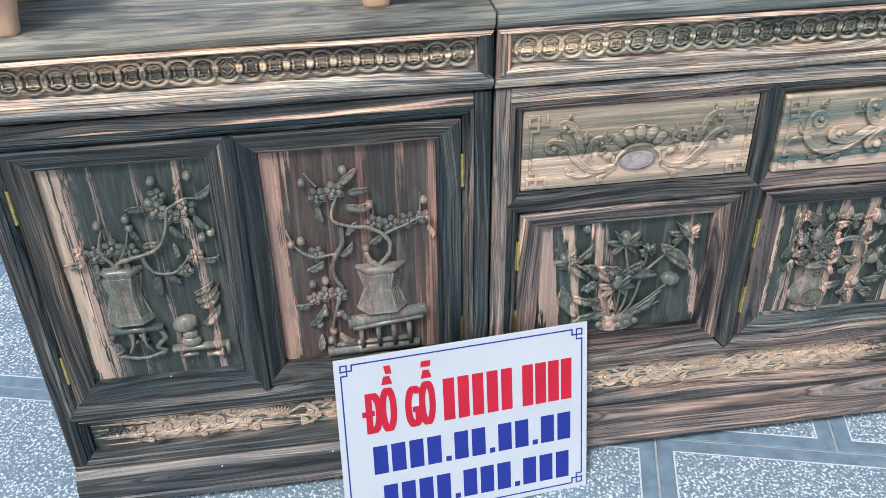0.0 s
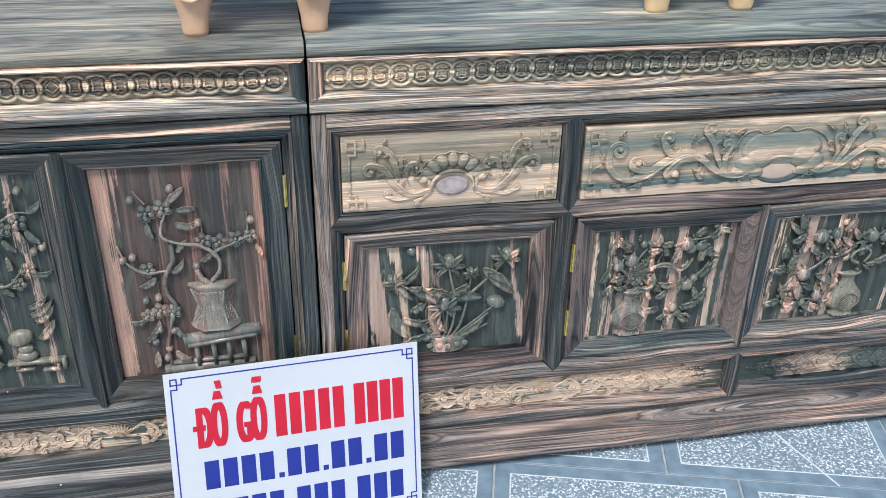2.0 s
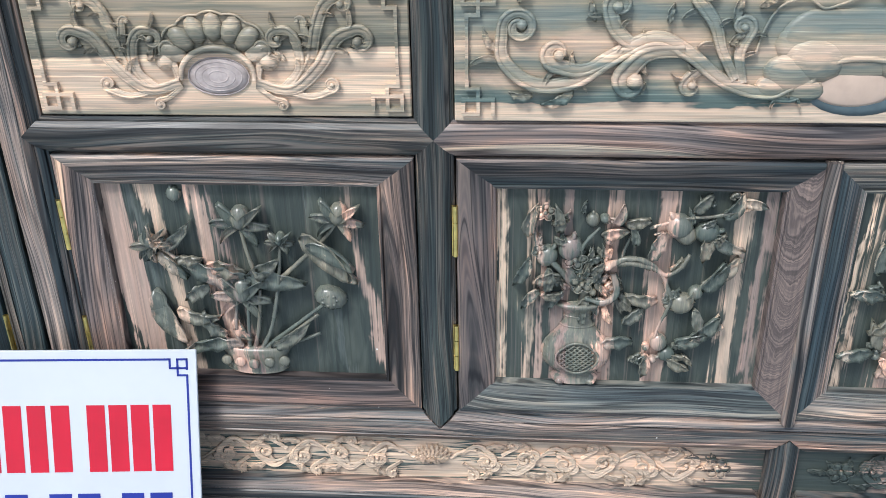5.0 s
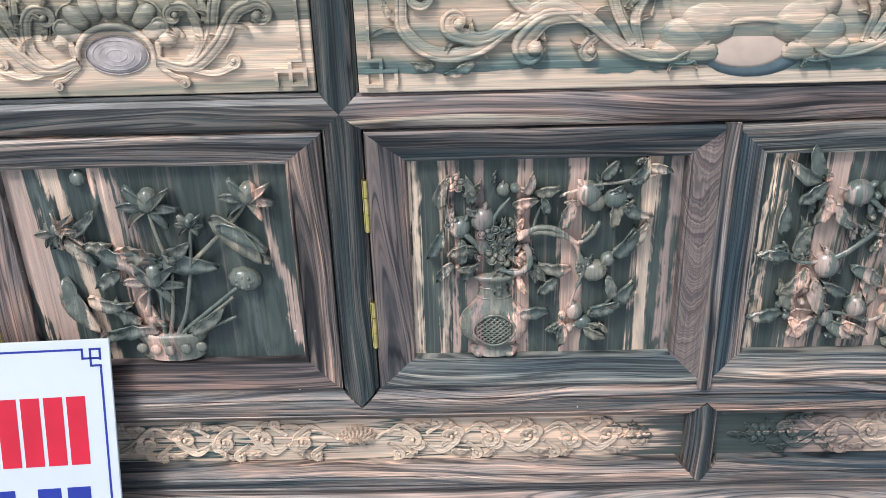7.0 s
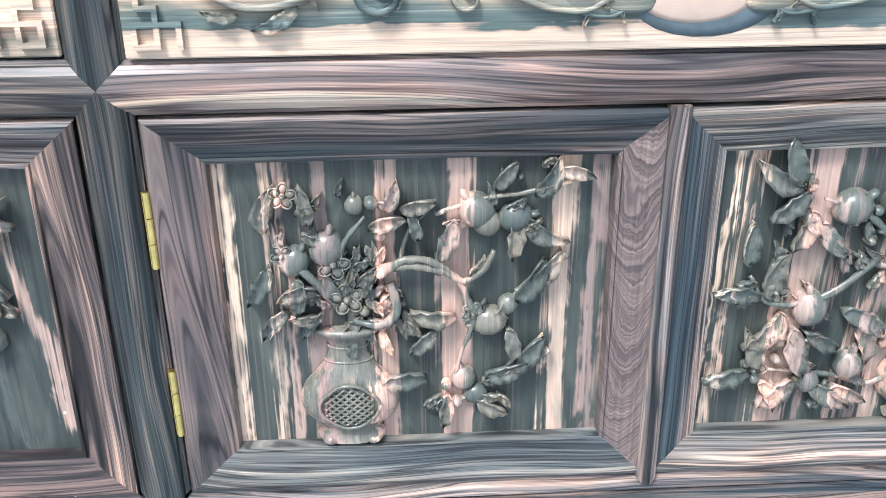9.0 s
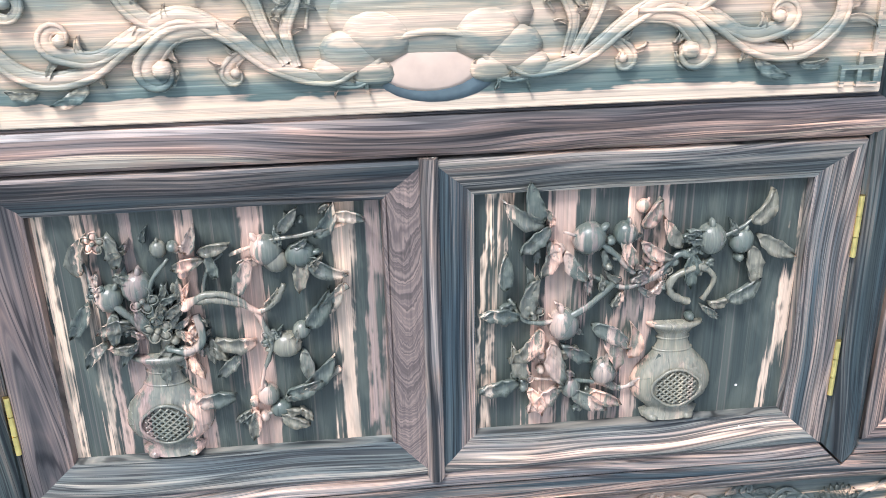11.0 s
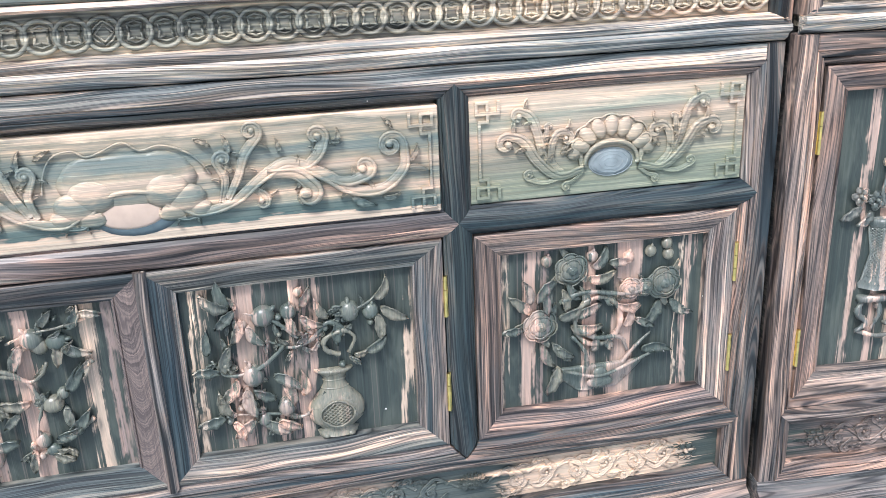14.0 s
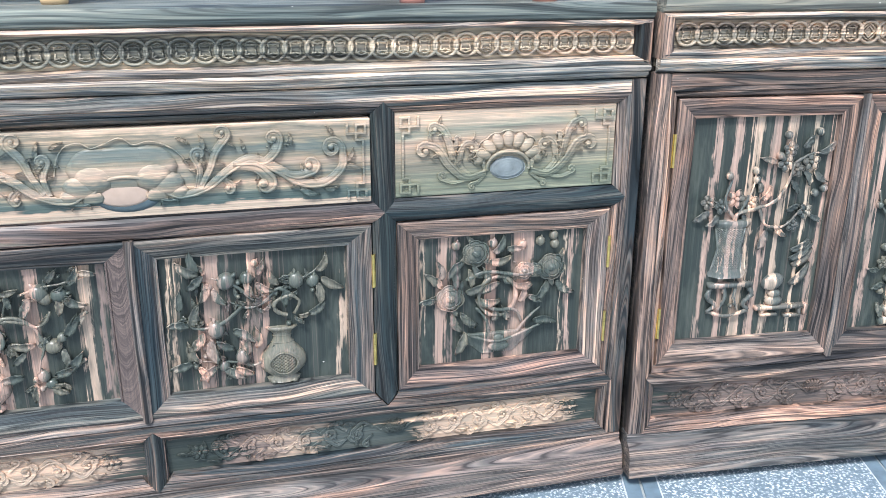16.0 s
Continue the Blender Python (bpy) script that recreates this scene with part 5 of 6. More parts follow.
def carve_vase_tall(c, door, cluster=1):
    """Tall latticed vase on a stand, blossom branch and a small fret table with an ornament."""
    lantern_vase(c, 0.34, 0.295, 0.555, 0.034, door)
    scroll_stand(c, 0.36, 0.255, 0.038, door)
    c.twig([(0.34, 0.52, .008), (0.35, 0.58, .010), (0.44, 0.60, .010), (0.60, 0.63, .010), (0.68, 0.70, .009), (0.72, 0.80, .008)], 0.0050, 0.0026)
    c.twig([(0.50, 0.61, .008), (0.56, 0.53, .010), (0.70, 0.52, .009), (0.82, 0.60, .007)], 0.004, 0.002)
    c.twig([(0.34, 0.56, .008), (0.26, 0.64, .008), (0.30, 0.74, .006)], 0.004, 0.002)
    c.twig([(0.36, 0.58, .008), (0.44, 0.68, .008), (0.46, 0.76, .006)], 0.003, 0.002)
    c.twig([(0.72, 0.80, .008), (0.84, 0.84, .008), (0.95, 0.83, .006)], 0.003, 0.0015)
    relief(c, door, "carved_branch", "carved blossom branch")
    for u, v, r in ((0.24, 0.62, 0.014), (0.34, 0.65, 0.017), (0.44, 0.63, 0.015), (0.66, 0.80, 0.016), (0.74, 0.77, 0.014), (0.84, 0.80, 0.016), (0.68, 0.86, 0.013), (0.84, 0.58, 0.014), (0.76, 0.52, 0.012), (0.14, 0.64, 0.013)):
        c.bloom(u, v, r, 5, 0.006, c.rnd.random() * 2)
    for u, v in ((0.28, 0.75), (0.46, 0.77), (0.47, 0.73), (0.66, 0.92), (0.88, 0.93), (0.90, 0.66), (0.96, 0.68), (0.62, 0.83)):
        c.mark("carved_bud")
        c.blob(c.at(u, v, 0.004), 0.0075, 0.0082, 0.009)
    for u, v, a, L in ((0.16, 0.60, 210, 0.036), (0.22, 0.58, 250, 0.030), (0.28, 0.60, 120, 0.03), (0.52, 0.64, 30, 0.03), (0.58, 0.50, -110, 0.040), (0.64, 0.52, -70, 0.032), (0.60, 0.80, 150, 0.034), (0.72, 0.72, -60, 0.030),
                       (0.80, 0.76, -40, 0.032), (0.88, 0.76, -70, 0.034), (0.90, 0.84, 10, 0.034), (0.78, 0.86, 60, 0.028), (0.88, 0.56, -20, 0.028), (0.72, 0.58, 60, 0.026), (0.40, 0.58, -80, 0.03), (0.50, 0.67, 80, 0.026)):
        c.leaf(u, v, a, L, L * 0.5, 0.004, 0.006, c.rnd.uniform(-0.6, 0.6))
    relief(c, door, "carved_blossom", "clusters of carved blossom, buds and leaves")
    c.bar([(0.58, 0.135), (0.94, 0.135), (0.94, 0.10)], 0.004, 0.012)
    c.bar([(0.62, 0.135), (0.62, 0.10), (0.72, 0.10)], 0.003, 0.010)
    c.bar([(0.90, 0.135), (0.90, 0.09), (0.80, 0.09)], 0.003, 0.010)
    c.mark("carved_jar")
    c.blob(c.at(0.68, 0.255, 0.003), 0.024, 0.017, 0.012, 0.4)
    c.blob(c.at(0.70, 0.20, 0.003), 0.014, 0.010, 0.010)
    c.blob(c.at(0.70, 0.165, 0.003), 0.019, 0.011, 0.012)
    for u, v, a, L in ((0.78, 0.36, 20, 0.052), (0.80, 0.33, 25, 0.050), (0.80, 0.24, 35, 0.056), (0.78, 0.40, 15, 0.04)):
        c.leaf(u, v, a, L, L * 0.4, 0.003, 0.007, 0.3)
    relief(c, door, "carved_ornament", "carved ornament on a small fret table")


def carve_vase_table(c, door):
    """Flared latticed vase on a low table, with plum blossom trained over it."""
    lantern_vase(c, 0.64, 0.235, 0.46, 0.0385, door)
    c.bar([(0.46, 0.175), (0.88, 0.205)], 0.011, 0.012)
    c.bar([(0.46, 0.155), (0.88, 0.185)], 0.004, 0.015)
    for u in (0.49, 0.60, 0.70, 0.80):
        c.bar([(u, 0.16), (u + 0.01, 0.05)], 0.0045, 0.010)
    c.bar([(0.30, 0.03), (0.84, 0.03)], 0.008, 0.009)
    c.bar([(0.34, 0.06), (0.80, 0.06)], 0.004, 0.006)
    relief(c, door, "carved_table", "low carved table with straight legs")
    c.twig([(0.64, 0.45, .008), (0.58, 0.49, .010), (0.56, 0.53, .009)], 0.007, 0.005)
    c.twig([(0.64, 0.46, .008), (0.70, 0.52, .010), (0.70, 0.58, .010), (0.60, 0.64, .010), (0.46, 0.66, .010), (0.38, 0.69, .010), (0.38, 0.74, .009), (0.42, 0.80, .007)], 0.0048, 0.0026)
    c.twig([(0.66, 0.60, .008), (0.80, 0.64, .009), (0.94, 0.68, .007)], 0.004, 0.002)
    c.twig([(0.42, 0.66, .008), (0.42, 0.58, .010), (0.36, 0.50, .010), (0.36, 0.42, .009), (0.40, 0.36, .008), (0.36, 0.28, .008), (0.32, 0.16, .007), (0.32, 0.06, .006)], 0.0046, 0.0034)
    c.twig([(0.38, 0.53, .008), (0.24, 0.53, .009), (0.14, 0.58, .007), (0.10, 0.66, .005)], 0.004, 0.002)
    c.twig([(0.30, 0.84, .006), (0.24, 0.90, .005)], 0.002, 0.001)
    c.twig([(0.62, 0.66, .006), (0.62, 0.76, .005)], 0.002, 0.001)
    c.twig([(0.90, 0.70, .006), (0.90, 0.78, .005)], 0.002, 0.001)
    relief(c, door, "carved_branch", "winding carved plum branch")
    for u, v, r in ((0.30, 0.80, 0.016), (0.40, 0.82, 0.016), (0.62, 0.66, 0.015), (0.72, 0.65, 0.015), (0.82, 0.66, 0.015), (0.91, 0.67, 0.012), (0.26, 0.54, 0.014), (0.30, 0.34, 0.015), (0.38, 0.33, 0.014), (0.22, 0.32, 0.012)):
        c.bloom(u, v, r, 5, 0.006, c.rnd.random() * 2)
    for u, v in ((0.12, 0.59), (0.18, 0.60), (0.22, 0.86), (0.46, 0.90), (0.60, 0.74), (0.92, 0.74), (0.22, 0.39), (0.30, 0.40), (0.28, 0.24), (0.36, 0.23), (0.24, 0.18), (0.32, 0.14), (0.30, 0.09), (0.56, 0.54)):
        c.mark("carved_bud")
        c.blob(c.at(u, v, 0.004), 0.0072, 0.0078, 0.008)
    for u, v, a, L in ((0.44, 0.84, 60, 0.038), (0.48, 0.80, 20, 0.034), (0.46, 0.74, -10, 0.04), (0.50, 0.72, 15, 0.034), (0.30, 0.75, -100, 0.03), (0.52, 0.66, 200, 0.03), (0.30, 0.50, -120, 0.034), (0.40, 0.52, 20, 0.034),
                       (0.28, 0.28, -90, 0.03), (0.38, 0.24, -60, 0.03), (0.26, 0.22, 200, 0.028), (0.66, 0.60, -120, 0.026), (0.20, 0.29, 200, 0.026), (0.94, 0.62, -40, 0.026), (0.24, 0.12, -90, 0.034), (0.36, 0.12, -60, 0.034)):
        c.leaf(u, v, a, L, L * 0.5, 0.004, 0.006, c.rnd.uniform(-0.6, 0.6))
    relief(c, door, "carved_blossom", "carved plum blossom, buds and leaves")


# ---------------------------------------------------------------- drawer and strip carvings
pull_tan = plain("pull_sapwood", (0.47, 0.36, 0.28), 0.45, 0, 0.10, 40)
pull_dark = plain("pull_hollow_dark", (0.085, 0.12, 0.13), 0.4, 0, 0.2, 60)
pull_grey = plain("pull_blue_grey_heartwood", (0.21, 0.245, 0.245), 0.4, 0, 0.25, 50)
pull_mottled = plain("pull_mottled_wood", (0.33, 0.285, 0.265), 0.45, 0, 0.35, 70)


def carve_shell_drawer(c, drawer):
    """Shell arch over a hollow, with paired acanthus scrolls; key-pattern corners."""
    for s in (-1, 1):
        def m(pts):
            return [(0.5 + s * (u - 0.5), v) for u, v in pts]
        c.scroll(m([(0.60, 0.25), (0.69, 0.20), (0.765, 0.36), (0.815, 0.56), (0.865, 0.62)]), 0.0125, 0.8, -s, 0.0044, 0.0032)
        c.scroll(m([(0.70, 0.22), (0.745, 0.40), (0.765, 0.62), (0.79, 0.78), (0.825, 0.84)]), 0.0085, 0.85, -s, 0.0040, 0.0026)
        c.scroll(m([(0.67, 0.21), (0.715, 0.34), (0.715, 0.52), (0.69, 0.61), (0.66, 0.61)]), 0.0090, 0.85, s, 0.0036, 0.0022)
        c.scroll(m([(0.71, 0.24), (0.74, 0.46), (0.735, 0.68)]), 0.005, 0.5, s, 0.0032, 0.0014)
        c.scroll(m([(0.66, 0.20), (0.74, 0.15), (0.80, 0.20)]), 0.006, 1.2, s, 0.0024, 0.0016)
        c.scroll(m([(0.60, 0.22), (0.64, 0.14), (0.665, 0.12)]), 0.0045, 1.2, -s, 0.002, 0.0014)
        for u, v, a, L in ((0.76, 0.55, 85, 0.024), (0.68, 0.40, 120, 0.022), (0.85, 0.50, 20, 0.024)):
            c.leaf(0.5 + s * (u - 0.5), v, a if s > 0 else 180 - a, L, L * 0.4, 0.001, 0.003)
        c.mark("carved_boss")
        c.blob(c.at(0.5 + s * 0.135, 0.40, 0), 0.011, 0.011, 0.007)
        c.scroll(m([(0.605, 0.28), (0.615, 0.38), (0.635, 0.46)]), 0.007, 1.1, s, 0.003, 0.0018)
    relief_pale(c, drawer, "carved_scrolls", "paired carved acanthus scrolls")
    for i in range(7):
        a = math.pi * (0.12 + 0.76 * i / 6)
        c.mark("carved_lobe")
        c.blob(c.at(0.5, 0.36, 0.0) + Vector((math.cos(a) * 0.046, 0, math.sin(a) * 0.040)), 0.016, 0.0105, 0.0075, a, 10, 4)
    c.mark("carved_shell")
    rim = []
    for i in range(49):
        a = math.pi * (0.05 + 0.90 * i / 48)
        k = 1 + 0.05 * abs(math.sin(i * math.pi / 7))
        rim.append(c.at(0.5, 0.36, 0.002) + Vector((math.cos(a) * 0.060 * k, 0, math.sin(a) * 0.053 * k)))
    c.tube3(rim, [0.0014] * 49, 6)
    c.mark("carved_arch")
    arch = [c.at(0.5, 0.30, 0.004) + Vector((math.cos(a) * 0.037, 0, math.sin(a) * 0.028)) for a in [math.pi * (-0.05 + 1.1 * i / 16) for i in range(17)]]
    c.tube3(arch, [0.004 - 0.0016 * abs(i - 8) / 8 for i in range(17)], 7)
    relief_pale(c, drawer, "carved_shell", "carved scallop shell arch")
    c.blob(c.at(0.5, 0.29, -0.0005), 0.033, 0.021, 0.0035, 0, 16, 4)
    for k in range(4):
        q = [c.at(0.5, 0.29, 0.0026 - 0.0004 * k) + Vector((math.cos(a) * (0.010 + 0.007 * k), 0, math.sin(a) * (0.006 + 0.0045 * k))) for a in [2 * math.pi * i / 20 for i in range(21)]]
        c.tube3(q, [0.0007] * 21, 5)
    c.done("finger_pull", pull_grey if drawer.location.x + c.x0 > 0 else pull_mottled, drawer, "smooth oval finger pull")
    fret_border(c, drawer)


def relief_pale(c, drawer, name, label):
    return c.done(name, c.mat, drawer, label)


def fret_border(c, drawer):
    a, b, k = 0.007 / c.w, 0.007 / c.h, 0.0036
    for su, sv in ((1, 1), (-1, 1), (1, -1), (-1, -1)):
        c.fret(a if su > 0 else 1 - a, b if sv > 0 else 1 - b, su, sv, k)
    for u in (a + 1.5 * k / c.w, 1 - a - 1.5 * k / c.w):
        c.mark("fillet")
        c.bar([(u, b + 9.5 * k / c.h), (u, 1 - b - 9.5 * k / c.h)], 0.0018, 0.0036)
    relief_pale(c, drawer, "fret_corners", "carved key-pattern corners and side fillets")


def carve_long_drawer(c, drawer):
    """Flowing acanthus to both sides of a lobed cloud with an oval pull."""
    for s in (-1, 1):
        def m(pts):
            return [(0.5 + s * (u - 0.5), v) for u, v in pts]
        def n(pts):
            return [(u if s < 0 else 1 - u, v) for u, v in pts]
        c.scroll(n([(0.42, 0.28), (0.39, 0.22), (0.338, 0.30), (0.29, 0.50), (0.247, 0.60), (0.195, 0.46), (0.15, 0.30), (0.10, 0.28), (0.062, 0.45), (0.060, 0.68)]), 0.0165, 1.35, s, 0.0048, 0.0034, 0.003)
        c.scroll(n([(0.20, 0.47), (0.16, 0.38), (0.125, 0.42)]), 0.0125, 0.85, s, 0.0042, 0.0036, 0.004)
        c.scroll(n([(0.27, 0.58), (0.225, 0.56), (0.200, 0.66), (0.190, 0.80)]), 0.0105, 1.0, s, 0.0044, 0.0034, 0.003)
        c.scroll(n([(0.285, 0.52), (0.24, 0.50), (0.212, 0.36)]), 0.0125, 0.75, -s, 0.0050, 0.0052, 0.004)
        c.scroll(n([(0.35, 0.32), (0.330, 0.52), (0.318, 0.70), (0.295, 0.86)]), 0.0105, 1.2, s, 0.0040, 0.0026, 0.003)
        c.scroll(n([(0.32, 0.42), (0.300, 0.36), (0.290, 0.30)]), 0.0075, 0.8, -s, 0.0036, 0.0028, 0.002)
        c.scroll(n([(0.36, 0.30), (0.352, 0.50), (0.362, 0.66)]), 0.0085, 1.0, -s, 0.0036, 0.0026, 0.003)
        for u, v, a, L in ((0.055, 0.52, 150, 0.026), (0.15, 0.24, 235, 0.034), (0.175, 0.72, 130, 0.024), (0.265, 0.70, 110, 0.020), (0.345, 0.72, 110, 0.026), (0.10, 0.20, 200, 0.024), (0.24, 0.30, 250, 0.024), (0.34, 0.55, 75, 0.022), (0.08, 0.84, 80, 0.018), (0.37, 0.80, 60, 0.022)):
            c.leaf(u if s < 0 else 1 - u, v, a if s < 0 else 180 - a, L, L * 0.45, 0.002, 0.005, 0.5 * s)
    relief_pale(c, drawer, "carved_scrolls", "flowing carved acanthus scrolls")
    for s in (-1, 1):
        c.mark("carved_cloud")
        for u, v, ru, rv, rd in ((0.555, 0.46, 0.030, 0.024, 0.010), (0.585, 0.36, 0.026, 0.020, 0.009), (0.605, 0.26, 0.016, 0.013, 0.008), (0.565, 0.26, 0.022, 0.014, 0.007)):
            c.blob(c.at(0.5 + s * (u - 0.5), v, 0), ru, rv, rd, 0.2 * s, 12, 4)
        c.scroll([(0.5 + s * 0.045, 0.30), (0.5 + s * 0.075, 0.19), (0.5 + s * 0.10, 0.20)], 0.006, 1.2, s, 0.003, 0.002)
    c.mark("carved_cloud")
    for u, v, ru, rv, rd in ((0.50, 0.56, 0.085, 0.036, 0.0065), (0.45, 0.60, 0.040, 0.030, 0.006), (0.55, 0.60, 0.040, 0.030, 0.006)):
        c.blob(c.at(u, v, 0), ru, rv, rd, 0, 20, 5)
    c.twig([(0.372, 0.50, .002), (0.378, 0.66, .003), (0.395, 0.82, .003), (0.425, 0.86, .003), (0.445, 0.80, .003), (0.47, 0.84, .003), (0.50, 0.90, .003), (0.525, 0.82, .003), (0.555, 0.85, .003), (0.585, 0.80, .003), (0.610, 0.70, .003), (0.628, 0.55, .002)], 0.0016, 0.0016, 5, 0.1)
    c.twig([(0.435, 0.24, .003), (0.46, 0.42, .005), (0.50, 0.47, .006), (0.54, 0.42, .005), (0.565, 0.24, .003)], 0.0036, 0.0036, 6, 0.0)
    relief_pale(c, drawer, "carved_cloud", "carved lobed cloud crest")
    # the hollow is given only by dark colour on a low raised oval
    c.blob(c.at(0.505, 0.235, -0.0008), 0.053, 0.027, 0.003, 0, 22, 4)
    c.done("pull_hollow", pull_dark, drawer, "dark carved hollow round the pull")
    c.blob(c.at(0.497, 0.27, 0.0003), 0.043, 0.0215, 0.004, 0, 22, 5)
    c.done("finger_pull", pull_tan, drawer, "smooth tan oval finger pull")
    fret_border(c, drawer)


def carve_strip(c, board, mat):
    """A low running scroll with a flower in the middle and at the ends."""
    w = c.w
    n = max(3, round(w / 0.125))
    for s in (-1, 1):
        c.twig([(0.5 + s * (0.03 + 0.40 * k / (4 * n)), 0.5 + 0.20 * math.sin(k * math.pi / 4), 0.001) for k in range(4 * n + 1)], 0.0026, 0.0020, 3, 0.1)
        for k in range(n):
            a, b = 0.5 + s * (0.05 + 0.38 * k / n), 0.5 + s * (0.05 + 0.38 * (k + 0.75) / n)
            up = 1 if k % 2 else -1
            c.scroll([(a, 0.5 - 0.12 * up), ((a + b) / 2, 0.5 - 0.30 * up), (b, 0.5 - 0.10 * up)], 0.0120, 1.15, s * up, 0.0024, 0.0016, 0.001)
            c.scroll([((a + b) / 2, 0.5 - 0.22 * up), ((a + b) / 2 + s * 0.012 / w, 0.5 + 0.16 * up)], 0.0085, 1.0, -s * up, 0.0022, 0.0015, 0.001)
            c.scroll([(a, 0.5 + 0.10 * up), (a + s * 0.016 / w, 0.5 + 0.28 * up)], 0.0065, 1.0, s * up, 0.0020, 0.0014, 0.001)
            for q, e, an in ((0.2, 0.26, 60), (0.5, 0.05, 20), (0.8, -0.24, -40), (1.0, 0.16, 100)):
                c.leaf(a + (b - a) * q, 0.5 + e * up, 90 - s * (90 - an * up), 0.026, 0.011, 0.001, 0.003, 0.6 * s * up)
        c.bloom(0.5 + s * 0.455, 0.5, 0.015, 6, 0.001)
        for k in range(4):
            c.leaf(0.5 + s * (0.43 + 0.014 * k), 0.45, 40 + 40 * k, 0.026, 0.011, 0.001, 0.003)
    for i in range(9):
        c.leaf(0.5, 0.42, 10 + 20 * i, 0.028, 0.010, 0.001, 0.004, 0.1 * (4 - i))
    c.mark("carved_stamens")
    for i in range(7):
        c.blob(c.at(0.5 + (i - 3) * 0.0045 / w, 0.56, 0.003), 0.0018, 0.0018, 0.003, 0, 6, 2)
    return c.done("carved_scrollwork", mat, board, "shallow carved running scroll")


# ---------------------------------------------------------------- ground
ROT = radians(-15.5)
TU, TV = Vector((math.cos(ROT), math.sin(ROT), 0)), Vector((-math.sin(ROT), math.cos(ROT), 0))
me = bpy.data.meshes.new("ground")
me.from_pydata([(-400, -400, -0.004), (400, -400, -0.004), (400, 400, -0.004), (-400, 400, -0.004)], [], [(0, 1, 2, 3)])
ground = tagged(link("ground", me, grout), "grey cement bed between and beyond the tiles", "ground", kind="structure")


# ---------------------------------------------------------------- cabinets
TOP, RIDGE_TOP, RIDGE_MID, RIDGE_LOW, BASE = 0.925, 0.773, 0.587, 0.222, 0.020


plinth_wood = wood("ebony_plinth", "x", ((0.0, (0.04, 0.045, 0.048)), (0.25, (0.075, 0.075, 0.074)), (0.38, (0.14, 0.118, 0.108)), (0.45, (0.085, 0.084, 0.083)), (0.52, (0.18, 0.158, 0.147)), (0.60, (0.13, 0.112, 0.104)), (0.70, (0.26, 0.20, 0.178)), (0.80, (0.14, 0.118, 0.108)), (1.0, PK)), across=26.0, wave=0.03, spread=0.06)


def shell(x0, x1, label):
    cab = thing("carved_cabinet", ((x0 + x1) / 2, 0.22, 0.0), label, "cabinet", "carved cabinets set side by side")
    box("body", (x0 + 0.002, 0.0205, 0.05), (x1 - 0.002, 0.44, 0.90), wood_dark, cab)
    for fx in (x0 + 0.06, x1 - 0.06):
        for fy in (0.05, 0.38):
            box("foot", (fx - 0.045, fy - 0.03, 0.0), (fx + 0.045, fy + 0.03, BASE + 0.004), wood_h, cab)
    extrude_x("top_board", [(-0.020, TOP), (0.445, TOP), (0.445, 0.897), (-0.014, 0.897), (-0.020, 0.901), (-0.024, 0.908), (-0.0245, 0.918), (-0.0235, 0.923)], x0, x1, wood_top, cab, "broad plain top with a rounded front edge")
    # the frieze and its mouldings
    band = wood_band if x0 < 0 < x1 else wood_band_side
    extrude_x("frieze_board", [(-0.0005, 0.897), (-0.0005, 0.806), (0.03, 0.806), (0.03, 0.897)], x0 + 0.004, x1 - 0.004, band, cab)
    prof = [(0.0, 0.0), (0.0005, -0.018), (0.010, -0.0215), (0.012, -0.018), (0.016, -0.017), (0.018, -0.0095), (0.0195, -0.0007)]
    zb, zt = 0.8215, 0.8968
    a, b = x0, x1
    sp = (("frieze_stile", (a, zb), (a, zt), wood_v, -1), ("frieze_stile", (b, zb), (b, zt), wood_v, 1))
    for nm, p, q, mat, s in sp:
        member(nm, p, q, [(s * c * 1.35, y) for c, y in prof], mat, cab, 0.35, 0.35)
    member("frieze_rail", (a, zt), (b, zt), [(-c * 0.55, y) for c, y in prof], cornice_h, cab, 1.0, 1.0)
    member("frieze_rail", (a, zb), (b, zb), [(c * 0.75, y) for c, y in prof], cornice_h, cab, 1.0, 1.0)
    extrude_x("cornice_moulding", [(0.0, 0.8212), (-0.019, 0.8212), (-0.0215, 0.817), (-0.020, 0.812), (-0.013, 0.808), (-0.0115, 0.803), (-0.004, 0.798), (0.0, 0.797)], x0, x1, cornice_h, cab)
    coin_band(x0 + 0.027, x1 - 0.027, 0.8605, -0.0030, cab, band)
    # the foot
    extrude_x("plinth", [(0.02, 0.104), (-0.004, 0.1035), (-0.008, 0.099), (-0.008, 0.090), (-0.012, 0.087), (-0.020, 0.080), (-0.027, 0.068), (-0.0295, 0.052), (-0.030, 0.036),
                         (-0.034, 0.0335), (-0.0355, 0.028), (-0.034, 0.0225), (-0.030, BASE), (0.02, BASE)], x0, x1, plinth_wood, cab, "dark moulded plinth")
    return cab


